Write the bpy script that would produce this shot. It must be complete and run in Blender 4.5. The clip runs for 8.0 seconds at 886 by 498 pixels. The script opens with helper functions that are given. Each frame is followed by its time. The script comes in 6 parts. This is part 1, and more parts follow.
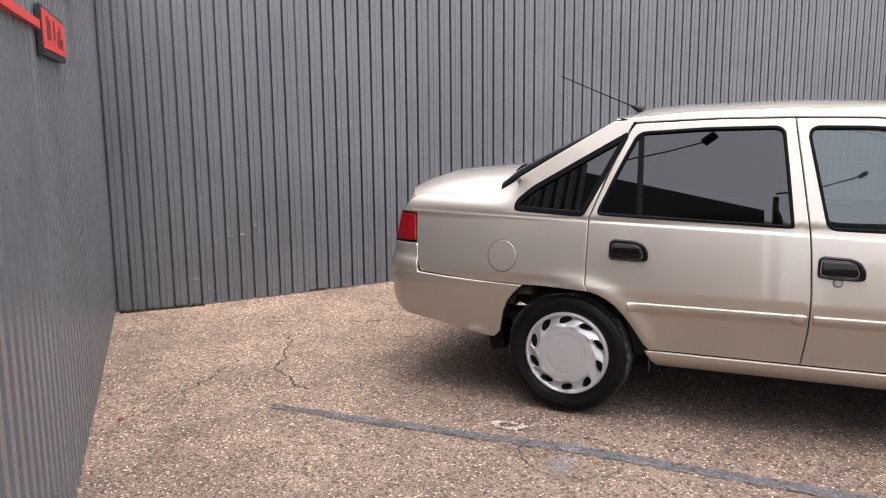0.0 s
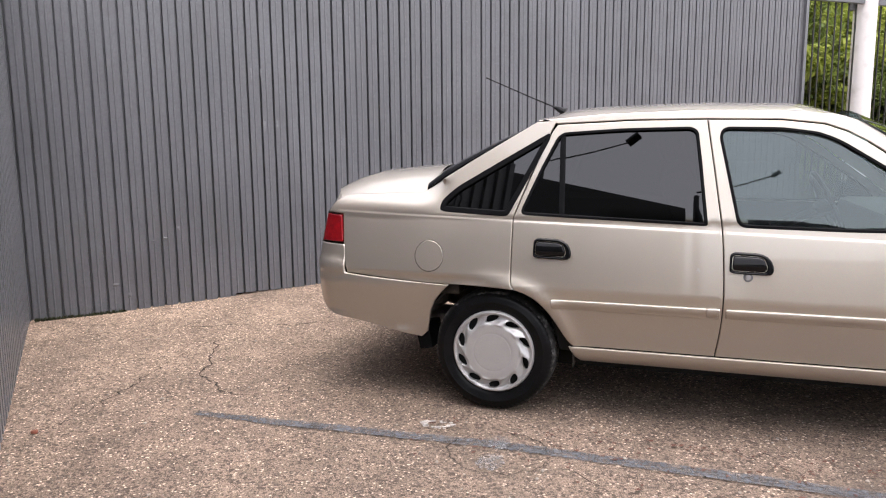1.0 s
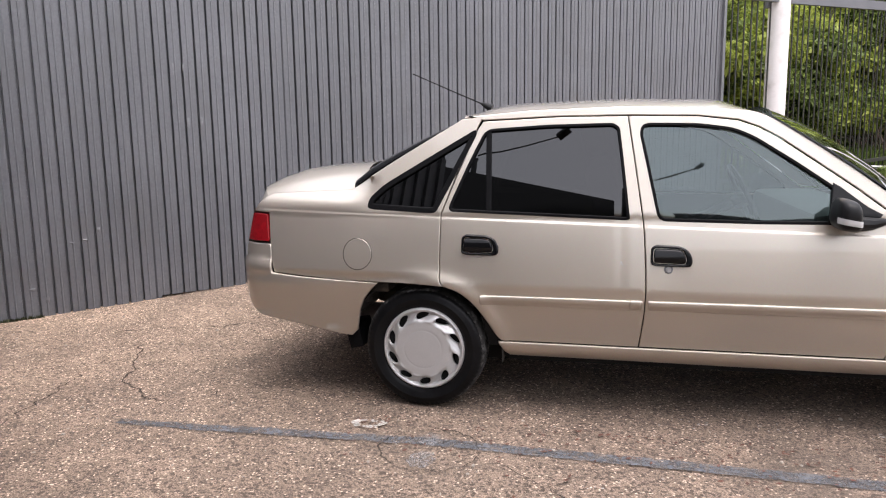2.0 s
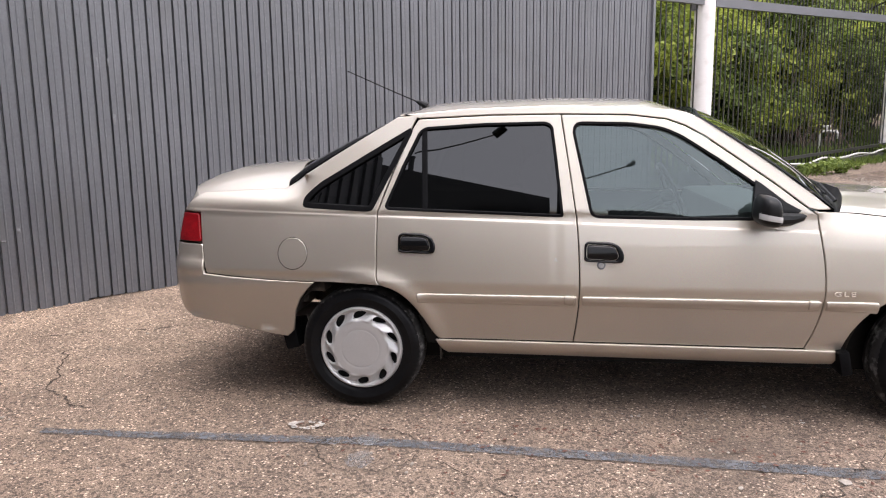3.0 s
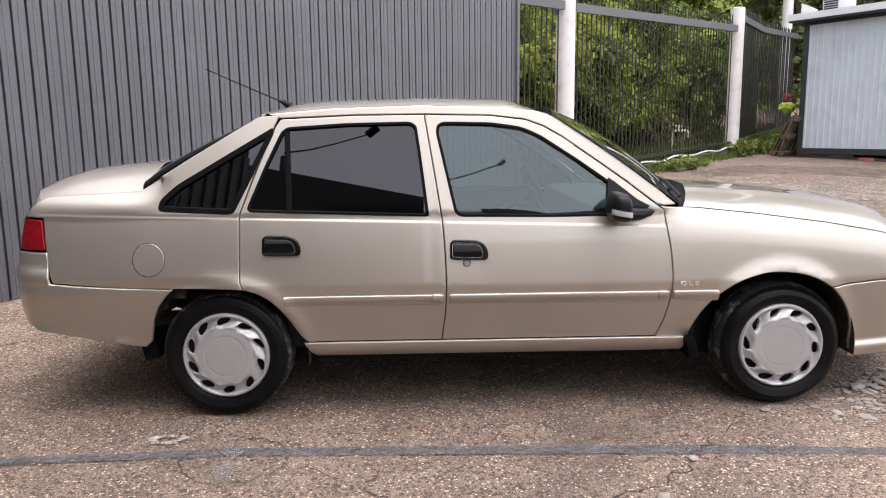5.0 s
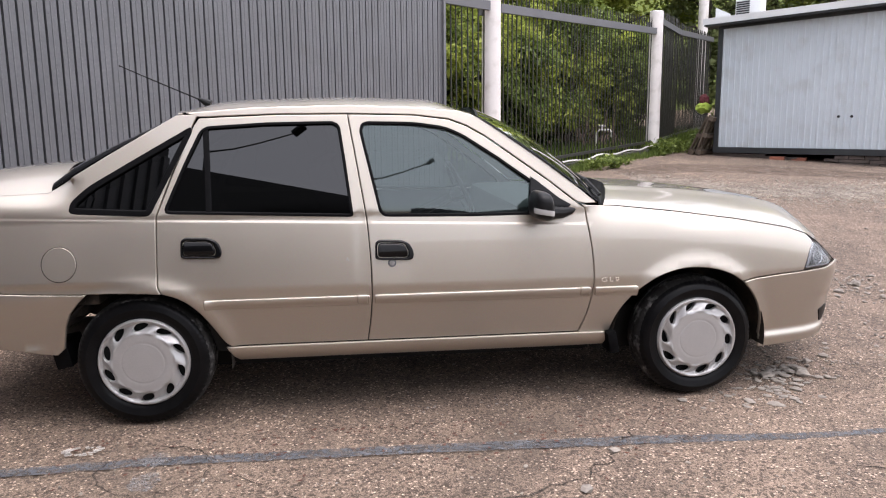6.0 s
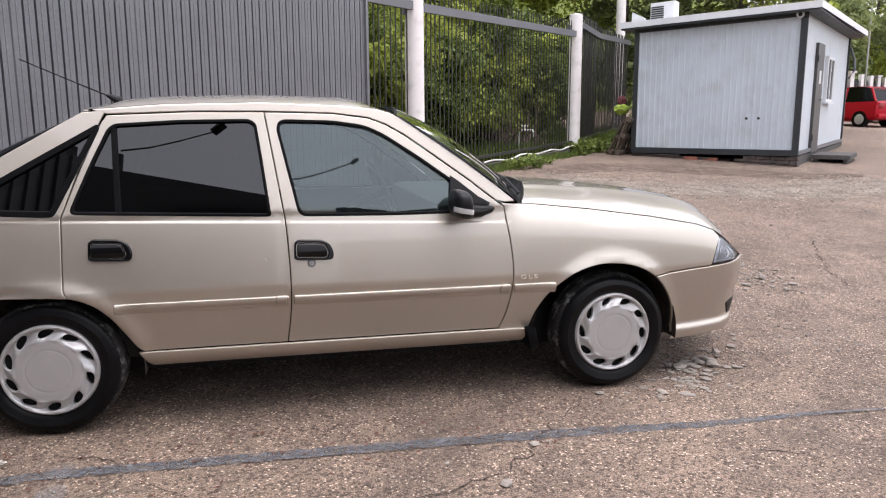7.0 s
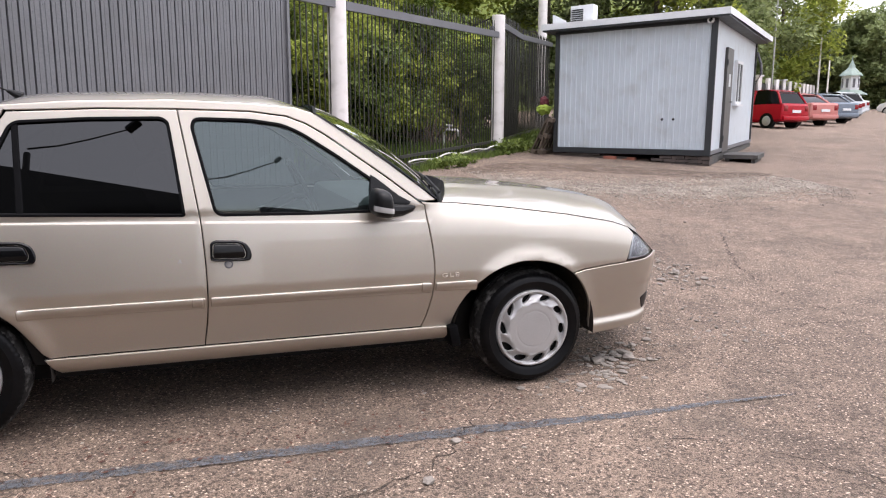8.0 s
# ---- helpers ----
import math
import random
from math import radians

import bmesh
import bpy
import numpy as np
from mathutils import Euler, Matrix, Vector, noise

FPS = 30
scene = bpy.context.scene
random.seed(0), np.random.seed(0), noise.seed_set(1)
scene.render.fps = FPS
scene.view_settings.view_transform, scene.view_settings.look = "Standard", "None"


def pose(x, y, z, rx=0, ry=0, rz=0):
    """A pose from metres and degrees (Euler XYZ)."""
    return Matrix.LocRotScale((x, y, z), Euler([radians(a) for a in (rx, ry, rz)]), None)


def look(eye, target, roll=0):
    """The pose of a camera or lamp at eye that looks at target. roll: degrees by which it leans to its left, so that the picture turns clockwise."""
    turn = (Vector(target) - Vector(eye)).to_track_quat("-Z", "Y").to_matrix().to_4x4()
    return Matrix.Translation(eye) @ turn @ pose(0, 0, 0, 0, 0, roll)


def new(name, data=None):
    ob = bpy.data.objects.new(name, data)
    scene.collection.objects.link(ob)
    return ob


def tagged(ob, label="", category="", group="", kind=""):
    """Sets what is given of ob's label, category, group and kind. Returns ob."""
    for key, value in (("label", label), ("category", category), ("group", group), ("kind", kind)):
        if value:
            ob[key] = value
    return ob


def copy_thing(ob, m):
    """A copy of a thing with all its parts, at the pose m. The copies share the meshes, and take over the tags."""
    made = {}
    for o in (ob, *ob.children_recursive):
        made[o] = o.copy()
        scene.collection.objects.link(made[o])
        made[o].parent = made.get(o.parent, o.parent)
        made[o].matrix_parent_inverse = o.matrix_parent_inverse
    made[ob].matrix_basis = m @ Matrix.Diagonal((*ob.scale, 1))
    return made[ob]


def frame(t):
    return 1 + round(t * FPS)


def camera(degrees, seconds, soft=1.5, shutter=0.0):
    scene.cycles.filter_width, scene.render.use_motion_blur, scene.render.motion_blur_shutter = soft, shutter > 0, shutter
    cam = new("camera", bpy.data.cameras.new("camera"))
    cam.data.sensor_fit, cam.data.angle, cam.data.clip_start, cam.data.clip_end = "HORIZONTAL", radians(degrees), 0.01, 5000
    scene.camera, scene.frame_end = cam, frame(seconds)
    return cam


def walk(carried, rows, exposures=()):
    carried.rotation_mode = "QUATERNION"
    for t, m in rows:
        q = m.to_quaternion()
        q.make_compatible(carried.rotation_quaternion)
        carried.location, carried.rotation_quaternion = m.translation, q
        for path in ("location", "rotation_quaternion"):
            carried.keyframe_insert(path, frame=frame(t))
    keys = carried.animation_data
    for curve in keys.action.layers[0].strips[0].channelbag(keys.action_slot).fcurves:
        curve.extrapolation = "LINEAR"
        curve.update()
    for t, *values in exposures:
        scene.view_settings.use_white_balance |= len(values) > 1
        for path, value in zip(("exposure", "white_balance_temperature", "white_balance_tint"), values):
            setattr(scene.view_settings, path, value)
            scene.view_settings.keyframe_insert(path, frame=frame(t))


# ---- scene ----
cam = camera(62.47, 8.0, 1.15)
PATH = [
    (0.0, pose(0.771, -3.182, 1.271, 81.437, 0.509, 23.183)),
    (0.5, pose(0.790, -3.179, 1.269, 81.487, 0.470, 20.656)),
    (1.0, pose(0.806, -3.177, 1.271, 81.441, 0.500, 17.973)),
    (1.5, pose(0.830, -3.164, 1.281, 81.166, 0.739, 15.451)),
    (3.0, pose(0.850, -3.154, 1.285, 80.697, 0.640, 8.100)),
    (3.5, pose(0.863, -3.150, 1.282, 80.660, 0.656, 5.859)),
    (4.0, pose(0.879, -3.149, 1.285, 80.607, 0.743, 3.560)),
    (4.5, pose(0.892, -3.146, 1.285, 80.612, 0.723, 1.104)),
    (6.0, pose(0.931, -3.145, 1.290, 80.415, 0.497, -6.897)),
    (6.5, pose(0.946, -3.151, 1.285, 80.422, 0.412, -9.752)),
    (7.0, pose(0.961, -3.151, 1.287, 80.353, 0.156, -12.603)),
    (7.5, pose(0.974, -3.158, 1.286, 80.350, 0.008, -15.477)),
    (8.0, pose(0.989, -3.163, 1.287, 80.290, -0.186, -18.285)),
]
walk(cam, PATH, [(0.0, 1.82, 6550, 16), (3.5, 1.68, 6550, 16), (8.0, 1.48, 6450, 17)])

# ---- light ----
world = bpy.data.worlds.new("overcast")
scene.world = world
world.use_nodes = True
wn = world.node_tree
sky = wn.nodes.new("ShaderNodeTexSky")
sky.sky_type, sky.sun_disc = "NISHITA", False
sky.sun_elevation, sky.sun_rotation = radians(78), radians(125)
sky.air_density, sky.dust_density, sky.ozone_density = 1.4, 2.5, 2.0
soften = wn.nodes.new("ShaderNodeHueSaturation")
soften.inputs["Saturation"].default_value = 0.25
wn.links.new(sky.outputs[0], soften.inputs["Color"])
wn.links.new(soften.outputs[0], wn.nodes["Background"].inputs[0])
wn.nodes["Background"].inputs[1].default_value = 0.15
sun_data = bpy.data.lights.new("sun", "SUN")
sun_data.energy, sun_data.angle, sun_data.color = 0.65, radians(60), (1.0, 0.97, 0.94)
sun = new("sun", sun_data)
sun.matrix_world = look((3.5, -2.5, 20), (0, 0, 0))

# ---- helpers of this scene ----
import itertools
from mathutils.geometry import delaunay_2d_cdt

ORIGIN = {}


def lerp(a, b, u):
    return a + (b - a) * u


def curve_at(pts, x):
    """Piecewise linear value at x of sorted (x, value) pairs."""
    return float(np.interp(x, [p[0] for p in pts], [p[1] for p in pts]))


def smooth(a, b, x):
    u = min(1.0, max(0.0, (x - a) / (b - a)))
    return u * u * (3 - 2 * u)


def mesh_of(name, bm, material, soft=35):
    me = bpy.data.meshes.new(name)
    bm.to_mesh(me)
    bm.free()
    for m in material if isinstance(material, (list, tuple)) else [material]:
        me.materials.append(m)
    if soft:
        me.polygons.foreach_set("use_smooth", [True] * len(me.polygons))
        me.set_sharp_from_angle(angle=radians(soft))
    if "lay" in me.attributes:
        flat = np.empty(len(me.vertices) * 3, dtype=np.float32)
        me.attributes["lay"].data.foreach_get("vector", flat)
        me.normals_split_custom_set_from_vertices([tuple(n) for n in flat.reshape(-1, 3)])
        me.attributes.remove(me.attributes["lay"])
    return me


def thing(name, at, label, category, group=""):
    """An empty at the base of a thing; its parts are built in world coordinates."""
    ob = tagged(new(name), label, category, group)
    ob.location = at
    ob.empty_display_size = 0.1
    ORIGIN[ob] = Vector(at)
    return ob


def part(name, bm, material, parent, label="", soft=35):
    """One mesh under a thing or a part; bm holds world coordinates."""
    origin = ORIGIN[parent]
    bmesh.ops.translate(bm, verts=bm.verts, vec=-origin)
    ob = new(name, mesh_of(name, bm, material, soft))
    ob.parent = parent
    ORIGIN[ob] = origin
    return tagged(ob, label)


def setting(name, bm, material, label, category, soft=35):
    ob = tagged(new(name, mesh_of(name, bm, material, soft)), label, category, kind="structure")
    ORIGIN[ob] = Vector((0, 0, 0))
    return ob


def solid(name, bm, material, label, category, group="", soft=35, kind=""):
    ob = tagged(new(name, mesh_of(name, bm, material, soft)), label, category, group, kind)
    ORIGIN[ob] = Vector((0, 0, 0))
    return ob


def raw(name, verts, faces, material, soft=False):
    me = bpy.data.meshes.new(name)
    me.from_pydata(verts, [], faces)
    me.materials.append(material)
    if soft:
        me.polygons.foreach_set("use_smooth", [True] * len(me.polygons))
    return me


def box(bm, lo, hi, m=None, bevel=0.0):
    """An axis-aligned box from corner lo to corner hi, turned by m."""
    lo, hi = Vector(lo), Vector(hi)
    geo = bmesh.ops.create_cube(bm, size=1.0)
    vs = geo["verts"]
    for v in vs:
        v.co = Vector([lerp(lo[i], hi[i], v.co[i] + 0.5) for i in range(3)])
    if bevel:
        es = list({e for v in vs for e in v.link_edges})
        res = bmesh.ops.bevel(bm, geom=es, offset=bevel, segments=2, affect="EDGES", profile=0.6)
        vs = list({v for f in res["faces"] for v in f.verts} | {v for v in vs if v.is_valid})
    if m is not None:
        bmesh.ops.transform(bm, matrix=m, verts=vs)
    return vs


def tube(bm, path, radius, sides=8, caps=True):
    """A round bar along a path; radius may be one number or one for each point."""
    path = [Vector(p) for p in path]
    radii = radius if isinstance(radius, (list, tuple)) else [radius] * len(path)
    rings = []
    for i, p in enumerate(path):
        d = (path[min(i + 1, len(path) - 1)] - path[max(i - 1, 0)]).normalized()
        a = d.cross(Vector((0, 0, 1)) if abs(d.z) < 0.9 else Vector((1, 0, 0))).normalized()
        b = d.cross(a)
        rings.append([bm.verts.new(p + radii[i] * (math.cos(q) * a + math.sin(q) * b)) for q in [2 * math.pi * k / sides for k in range(sides)]])
    for r0, r1 in zip(rings, rings[1:]):
        for k in range(sides):
            bm.faces.new((r0[k], r0[(k + 1) % sides], r1[(k + 1) % sides], r1[k]))
    if caps:
        bm.faces.new(rings[0][::-1])
        bm.faces.new(rings[-1])
    return rings


def grid(bm, rows, cols, fn, both=False):
    """A sheet of rows x cols cells through fn(u, v)."""
    vs = [[bm.verts.new(fn(i / rows, j / cols)) for j in range(cols + 1)] for i in range(rows + 1)]
    for i in range(rows):
        for j in range(cols):
            bm.faces.new((vs[i][j], vs[i][j + 1], vs[i + 1][j + 1], vs[i + 1][j]))
    return vs


def lathe(bm, profile, centre, sides=64, wave=None, closed=False):
    """Turns (radius, depth) pairs round the y axis through centre."""
    c = Vector(centre)
    rings = []
    for n, (r, y) in enumerate(profile):
        ring = []
        for k in range(sides):
            q = 2 * math.pi * k / sides
            rr = r + (wave(n, k) if wave else 0.0)
            ring.append(bm.verts.new(c + Vector((rr * math.cos(q), y, rr * math.sin(q)))))
        rings.append(ring)
    for r0, r1 in zip(rings, rings[1:] + (rings[:1] if closed else [])):
        for k in range(sides):
            bm.faces.new((r0[k], r1[k], r1[(k + 1) % sides], r0[(k + 1) % sides]))
    return rings


def densify(poly, step):
    out = []
    for a, b in zip(poly, poly[1:] + poly[:1]):
        n = max(1, int(math.ceil(math.dist(a, b) / step)))
        out += [(lerp(a[0], b[0], k / n), lerp(a[1], b[1], k / n)) for k in range(n)]
    return out


def area(poly):
    return sum(a[0] * b[1] - b[0] * a[1] for a, b in zip(poly, poly[1:] + poly[:1])) / 2


def inset(poly, d):
    """Moves a counter-clockwise outline inwards by d."""
    n, out = len(poly), []
    for i in range(n):
        a, p, b = Vector(poly[i - 1]), Vector(poly[i]), Vector(poly[(i + 1) % n])
        e0, e1 = (p - a), (b - p)
        e0 = e0.normalized() if e0.length > 1e-9 else e1.normalized()
        e1 = e1.normalized() if e1.length > 1e-9 else e0
        n0, n1 = Vector((-e0.y, e0.x)), Vector((-e1.y, e1.x))
        h = n0 + n1
        h = h / max(0.5, h.dot(h) / 2) if h.length > 1e-6 else n0
        out.append((p.x + h.x * d, p.y + h.y * d))
    return out


def inside(poly, x, z):
    hit = False
    for (ax, az), (bx, bz) in zip(poly, poly[1:] + poly[:1]):
        if (az > z) != (bz > z) and x < (bx - ax) * (z - az) / (bz - az) + ax:
            hit = not hit
    return hit


def rounded(poly, r, n=4):
    """Rounds the corners of an outline."""
    out = []
    for i in range(len(poly)):
        a, p, b = Vector(poly[i - 1]), Vector(poly[i]), Vector(poly[(i + 1) % len(poly)])
        d = min(r, (a - p).length * 0.45, (b - p).length * 0.45)
        s, e = p + (a - p).normalized() * d, p + (b - p).normalized() * d
        for k in range(n + 1):
            u = k / n
            q = s.lerp(p, u).lerp(p.lerp(e, u), u)
            out.append((q.x, q.y))
    return out


def panel(outline, depth, gap=0.0019, thick=0.018, step=0.03, holes=(), roll=0.004, flip=None, crease=None, fill=None):
    """A sheet panel: an outline in (x, z) laid on y = depth(x, z), with rolled edges and thickness.
    flip: the centre plane, for the same panel on the other side of the thing."""
    if area(outline) < 0:
        outline = outline[::-1]
    rims = [inset(densify(outline, step * 0.7), gap)]
    for h in holes:
        h = h if area(h) < 0 else h[::-1]
        rims.append(densify(h, step * 0.7))
    cores = [inset(r, roll) for r in rims]
    pts, edges = [], []
    for c in cores:
        s = len(pts)
        pts += c
        edges += [(s + k, s + (k + 1) % len(c)) for k in range(len(c))]
    border = len(pts)
    xs, zs = [p[0] for p in cores[0]], [p[1] for p in cores[0]]
    nx, nz = int((max(xs) - min(xs)) / step) + 1, int((max(zs) - min(zs)) / step) + 1
    near = np.array(pts)
    cand = [(min(xs) + (i + 0.5 * (k % 2)) * step, min(zs) + k * step) for i in range(nx + 1) for k in range(nz + 1)] if fill is None else fill
    if crease:
        cand = [c for c in cand if abs(c[1] - crease(c[0])) > 0.026]
        for x in np.arange(min(xs), max(xs), 0.025):
            cand += [(x, crease(x) + dz) for dz in (-0.018, -0.008, 0.0, 0.008, 0.018)]
    reach = step * 0.4 if fill is None else 0.0012
    for x, z in cand:
            if inside(cores[0], x, z) and not any(inside(c, x, z) for c in cores[1:]) and np.hypot(near[:, 0] - x, near[:, 1] - z).min() > (reach if abs(z - (crease(x) if crease else 99)) > 0.02 else 0.006):
                pts.append((x, z))
    vo, _, fo, _, _, _ = delaunay_2d_cdt([Vector(p) for p in pts], edges, [], 0, 1e-7)
    bm = bmesh.new()

    lay = bm.verts.layers.float_vector.new("lay")

    def place(x, z, dy):
        y = depth(x, z) + dy
        return Vector((x, y if flip is None else 2 * flip - y, z))

    def skin(x, z):
        """A vertex on the sheet itself, with the true normal of the surface."""
        v = bm.verts.new(place(x, z, 0.0))
        h = 0.003
        n = Vector(((depth(x + h, z) - depth(x - h, z)) / (2 * h), -1.0, (depth(x, z + h) - depth(x, z - h)) / (2 * h))).normalized()
        v[lay] = n if flip is None else Vector((n.x, -n.y, n.z))
        return v

    vs = [skin(p.x, p.y) for p in vo]
    for f in fo:
        cx, cz = sum(vo[i].x for i in f) / 3, sum(vo[i].y for i in f) / 3
        if inside(cores[0], cx, cz) and not any(inside(c, cx, cz) for c in cores[1:]):
            bm.faces.new([vs[i] for i in f])
    for rim, core in zip(rims, cores):
        n = len(rim)
        r0 = [skin(x, z) for x, z in core]
        r1 = [bm.verts.new(place(x, z, roll * 0.8)) for x, z in rim]
        r2 = [bm.verts.new(place(x, z, thick)) for x, z in rim]
        for a, b in ((r0, r1), (r1, r2)):
            for k in range(n):
                bm.faces.new((a[k], b[k], b[(k + 1) % n], a[(k + 1) % n]))
    bmesh.ops.remove_doubles(bm, verts=bm.verts, dist=2e-5)
    bmesh.ops.recalc_face_normals(bm, faces=bm.faces)
    facing = sum(f.normal.y * f.calc_area() for f in bm.faces)
    if (facing > 0) == (flip is None):
        bmesh.ops.reverse_faces(bm, faces=bm.faces)
    return bm


# ---- materials ----
def material(name, colour, rough=0.6, metal=0.0, coat=0.0, spec=0.5):
    m = bpy.data.materials.new(name)
    m.use_nodes = True
    b = m.node_tree.nodes["Principled BSDF"]
    b.inputs["Base Color"].default_value = (*colour, 1)
    b.inputs["Roughness"].default_value = rough
    b.inputs["Metallic"].default_value = metal
    b.inputs["Coat Weight"].default_value = coat
    b.inputs["Coat Roughness"].default_value = 0.06
    b.inputs["Specular IOR Level"].default_value = spec
    return m, m.node_tree, b


def add(nt, kind, **values):
    node = nt.nodes.new("ShaderNode" + kind)
    for k, v in values.items():
        node.inputs[k.replace("_", " ")].default_value = v
    return node


def place_of(nt):
    """World position, so that pieces of one mesh differ from place to place."""
    return nt.nodes.new("ShaderNodeNewGeometry").outputs["Position"]


def ramp(nt, source, stops):
    r = nt.nodes.new("ShaderNodeValToRGB")
    els = r.color_ramp.elements
    while len(els) < len(stops):
        els.new(0.5)
    for e, (pos, col) in zip(els, stops):
        e.position = pos
        e.color = (*col, 1) if isinstance(col, tuple) else (col, col, col, 1)
    nt.links.new(source, r.inputs[0])
    return r.outputs[0]


def blend(nt, fac, a, b, how="MIX"):
    m = nt.nodes.new("ShaderNodeMix")
    m.data_type, m.blend_type = "RGBA", how
    for socket, v in ((m.inputs[0], fac), (m.inputs[6], a), (m.inputs[7], b)):
        if isinstance(v, (int, float)):
            socket.default_value = v
        elif isinstance(v, tuple):
            socket.default_value = (*v, 1)
        else:
            nt.links.new(v, socket)
    return m.outputs[2]


def noise_of(nt, where, scale, detail=4.0, rough=0.55):
    n = add(nt, "TexNoise", Scale=scale, Detail=detail, Roughness=rough)
    nt.links.new(where, n.inputs["Vector"])
    return n.outputs[0]


def bump(nt, b, height, strength=0.3, distance=0.01):
    n = add(nt, "Bump", Strength=strength, Distance=distance)
    nt.links.new(height, n.inputs["Height"])
    nt.links.new(n.outputs[0], b.inputs["Normal"])


def spline(pts, n=5):
    """A smooth line through the points."""
    out = []
    for i in range(len(pts) - 1):
        p0, p1, p2, p3 = (Vector(pts[min(max(i + k, 0), len(pts) - 1)]) for k in (-1, 0, 1, 2))
        for k in range(n):
            t = k / n
            q = 0.5 * (2 * p1 + (p2 - p0) * t + (2 * p0 - 5 * p1 + 4 * p2 - p3) * t * t + (3 * p1 - p0 - 3 * p2 + p3) * t ** 3)
            out.append((q.x, q.y))
    return out + [tuple(pts[-1])]


def worn(name, colour, rough=0.6, metal=0.0, coat=0.0, vary=0.25, scale=6.0, relief=0.0, fine=120.0, spec=0.5, dirt=None):
    """A material with broad and fine variation of colour and gloss."""
    m, nt, b = material(name, colour, rough, metal, coat, spec)
    at = place_of(nt)
    broad, grain = noise_of(nt, at, scale), noise_of(nt, at, fine, 3.0)
    dark = tuple(c * (1 - vary) for c in colour)
    light = tuple(min(1.0, c * (1 + vary)) for c in colour)
    base = ramp(nt, broad, [(0.3, dark), (0.7, light)])
    base = blend(nt, 0.12, base, ramp(nt, grain, [(0.3, 0.0), (0.7, 1.0)]), "OVERLAY")
    if dirt:
        base = blend(nt, ramp(nt, noise_of(nt, at, scale * 2.3, 6.0), [(0.52, 0.0), (0.75, 0.7)]), base, dirt)
    nt.links.new(base, b.inputs["Base Color"])
    nt.links.new(ramp(nt, broad, [(0.2, rough * 0.85), (0.8, min(1.0, rough * 1.15))]), b.inputs["Roughness"])
    if relief:
        bump(nt, b, grain, 0.5, relief)
    return m


def glass(name, tint, gloss=1.55, smear=0.0, sheen=(1.0, 1.0, 1.0)):
    """A thin pane: tinted see-through with a mirror-like face."""
    m = bpy.data.materials.new(name)
    m.use_nodes = True
    nt = m.node_tree
    nt.nodes.remove(nt.nodes["Principled BSDF"])
    see, shine, mix = nt.nodes.new("ShaderNodeBsdfTransparent"), nt.nodes.new("ShaderNodeBsdfGlossy"), nt.nodes.new("ShaderNodeMixShader")
    fres = add(nt, "Fresnel", IOR=gloss)
    see.inputs[0].default_value = (*tint, 1)
    shine.inputs["Roughness"].default_value = smear
    shine.inputs["Color"].default_value = (*sheen, 1)
    nt.links.new(fres.outputs[0], mix.inputs[0])
    nt.links.new(see.outputs[0], mix.inputs[1])
    nt.links.new(shine.outputs[0], mix.inputs[2])
    nt.links.new(mix.outputs[0], nt.nodes["Material Output"].inputs[0])
    return m


def paint(name, colour, metal=0.45, rough=0.34, dusty=0.22):
    """Car paint: flakes under a clear coat, with road dust."""
    m, nt, b = material(name, colour, rough, metal, 1.0)
    b.inputs["Coat Roughness"].default_value = 0.04
    at = place_of(nt)
    flake = add(nt, "TexVoronoi", Scale=900.0)
    nt.links.new(at, flake.inputs["Vector"])
    base = blend(nt, 0.10, colour, flake.outputs["Color"], "OVERLAY")
    dust = ramp(nt, noise_of(nt, at, 3.5, 5.0), [(0.35, 0.0), (0.8, dusty * 0.6)])
    base = blend(nt, dust, base, (0.34, 0.30, 0.25))
    nt.links.new(base, b.inputs["Base Color"])
    nt.links.new(ramp(nt, noise_of(nt, at, 5.0, 5.0), [(0.3, rough * 0.96), (0.8, rough * 1.1)]), b.inputs["Roughness"])
    return m


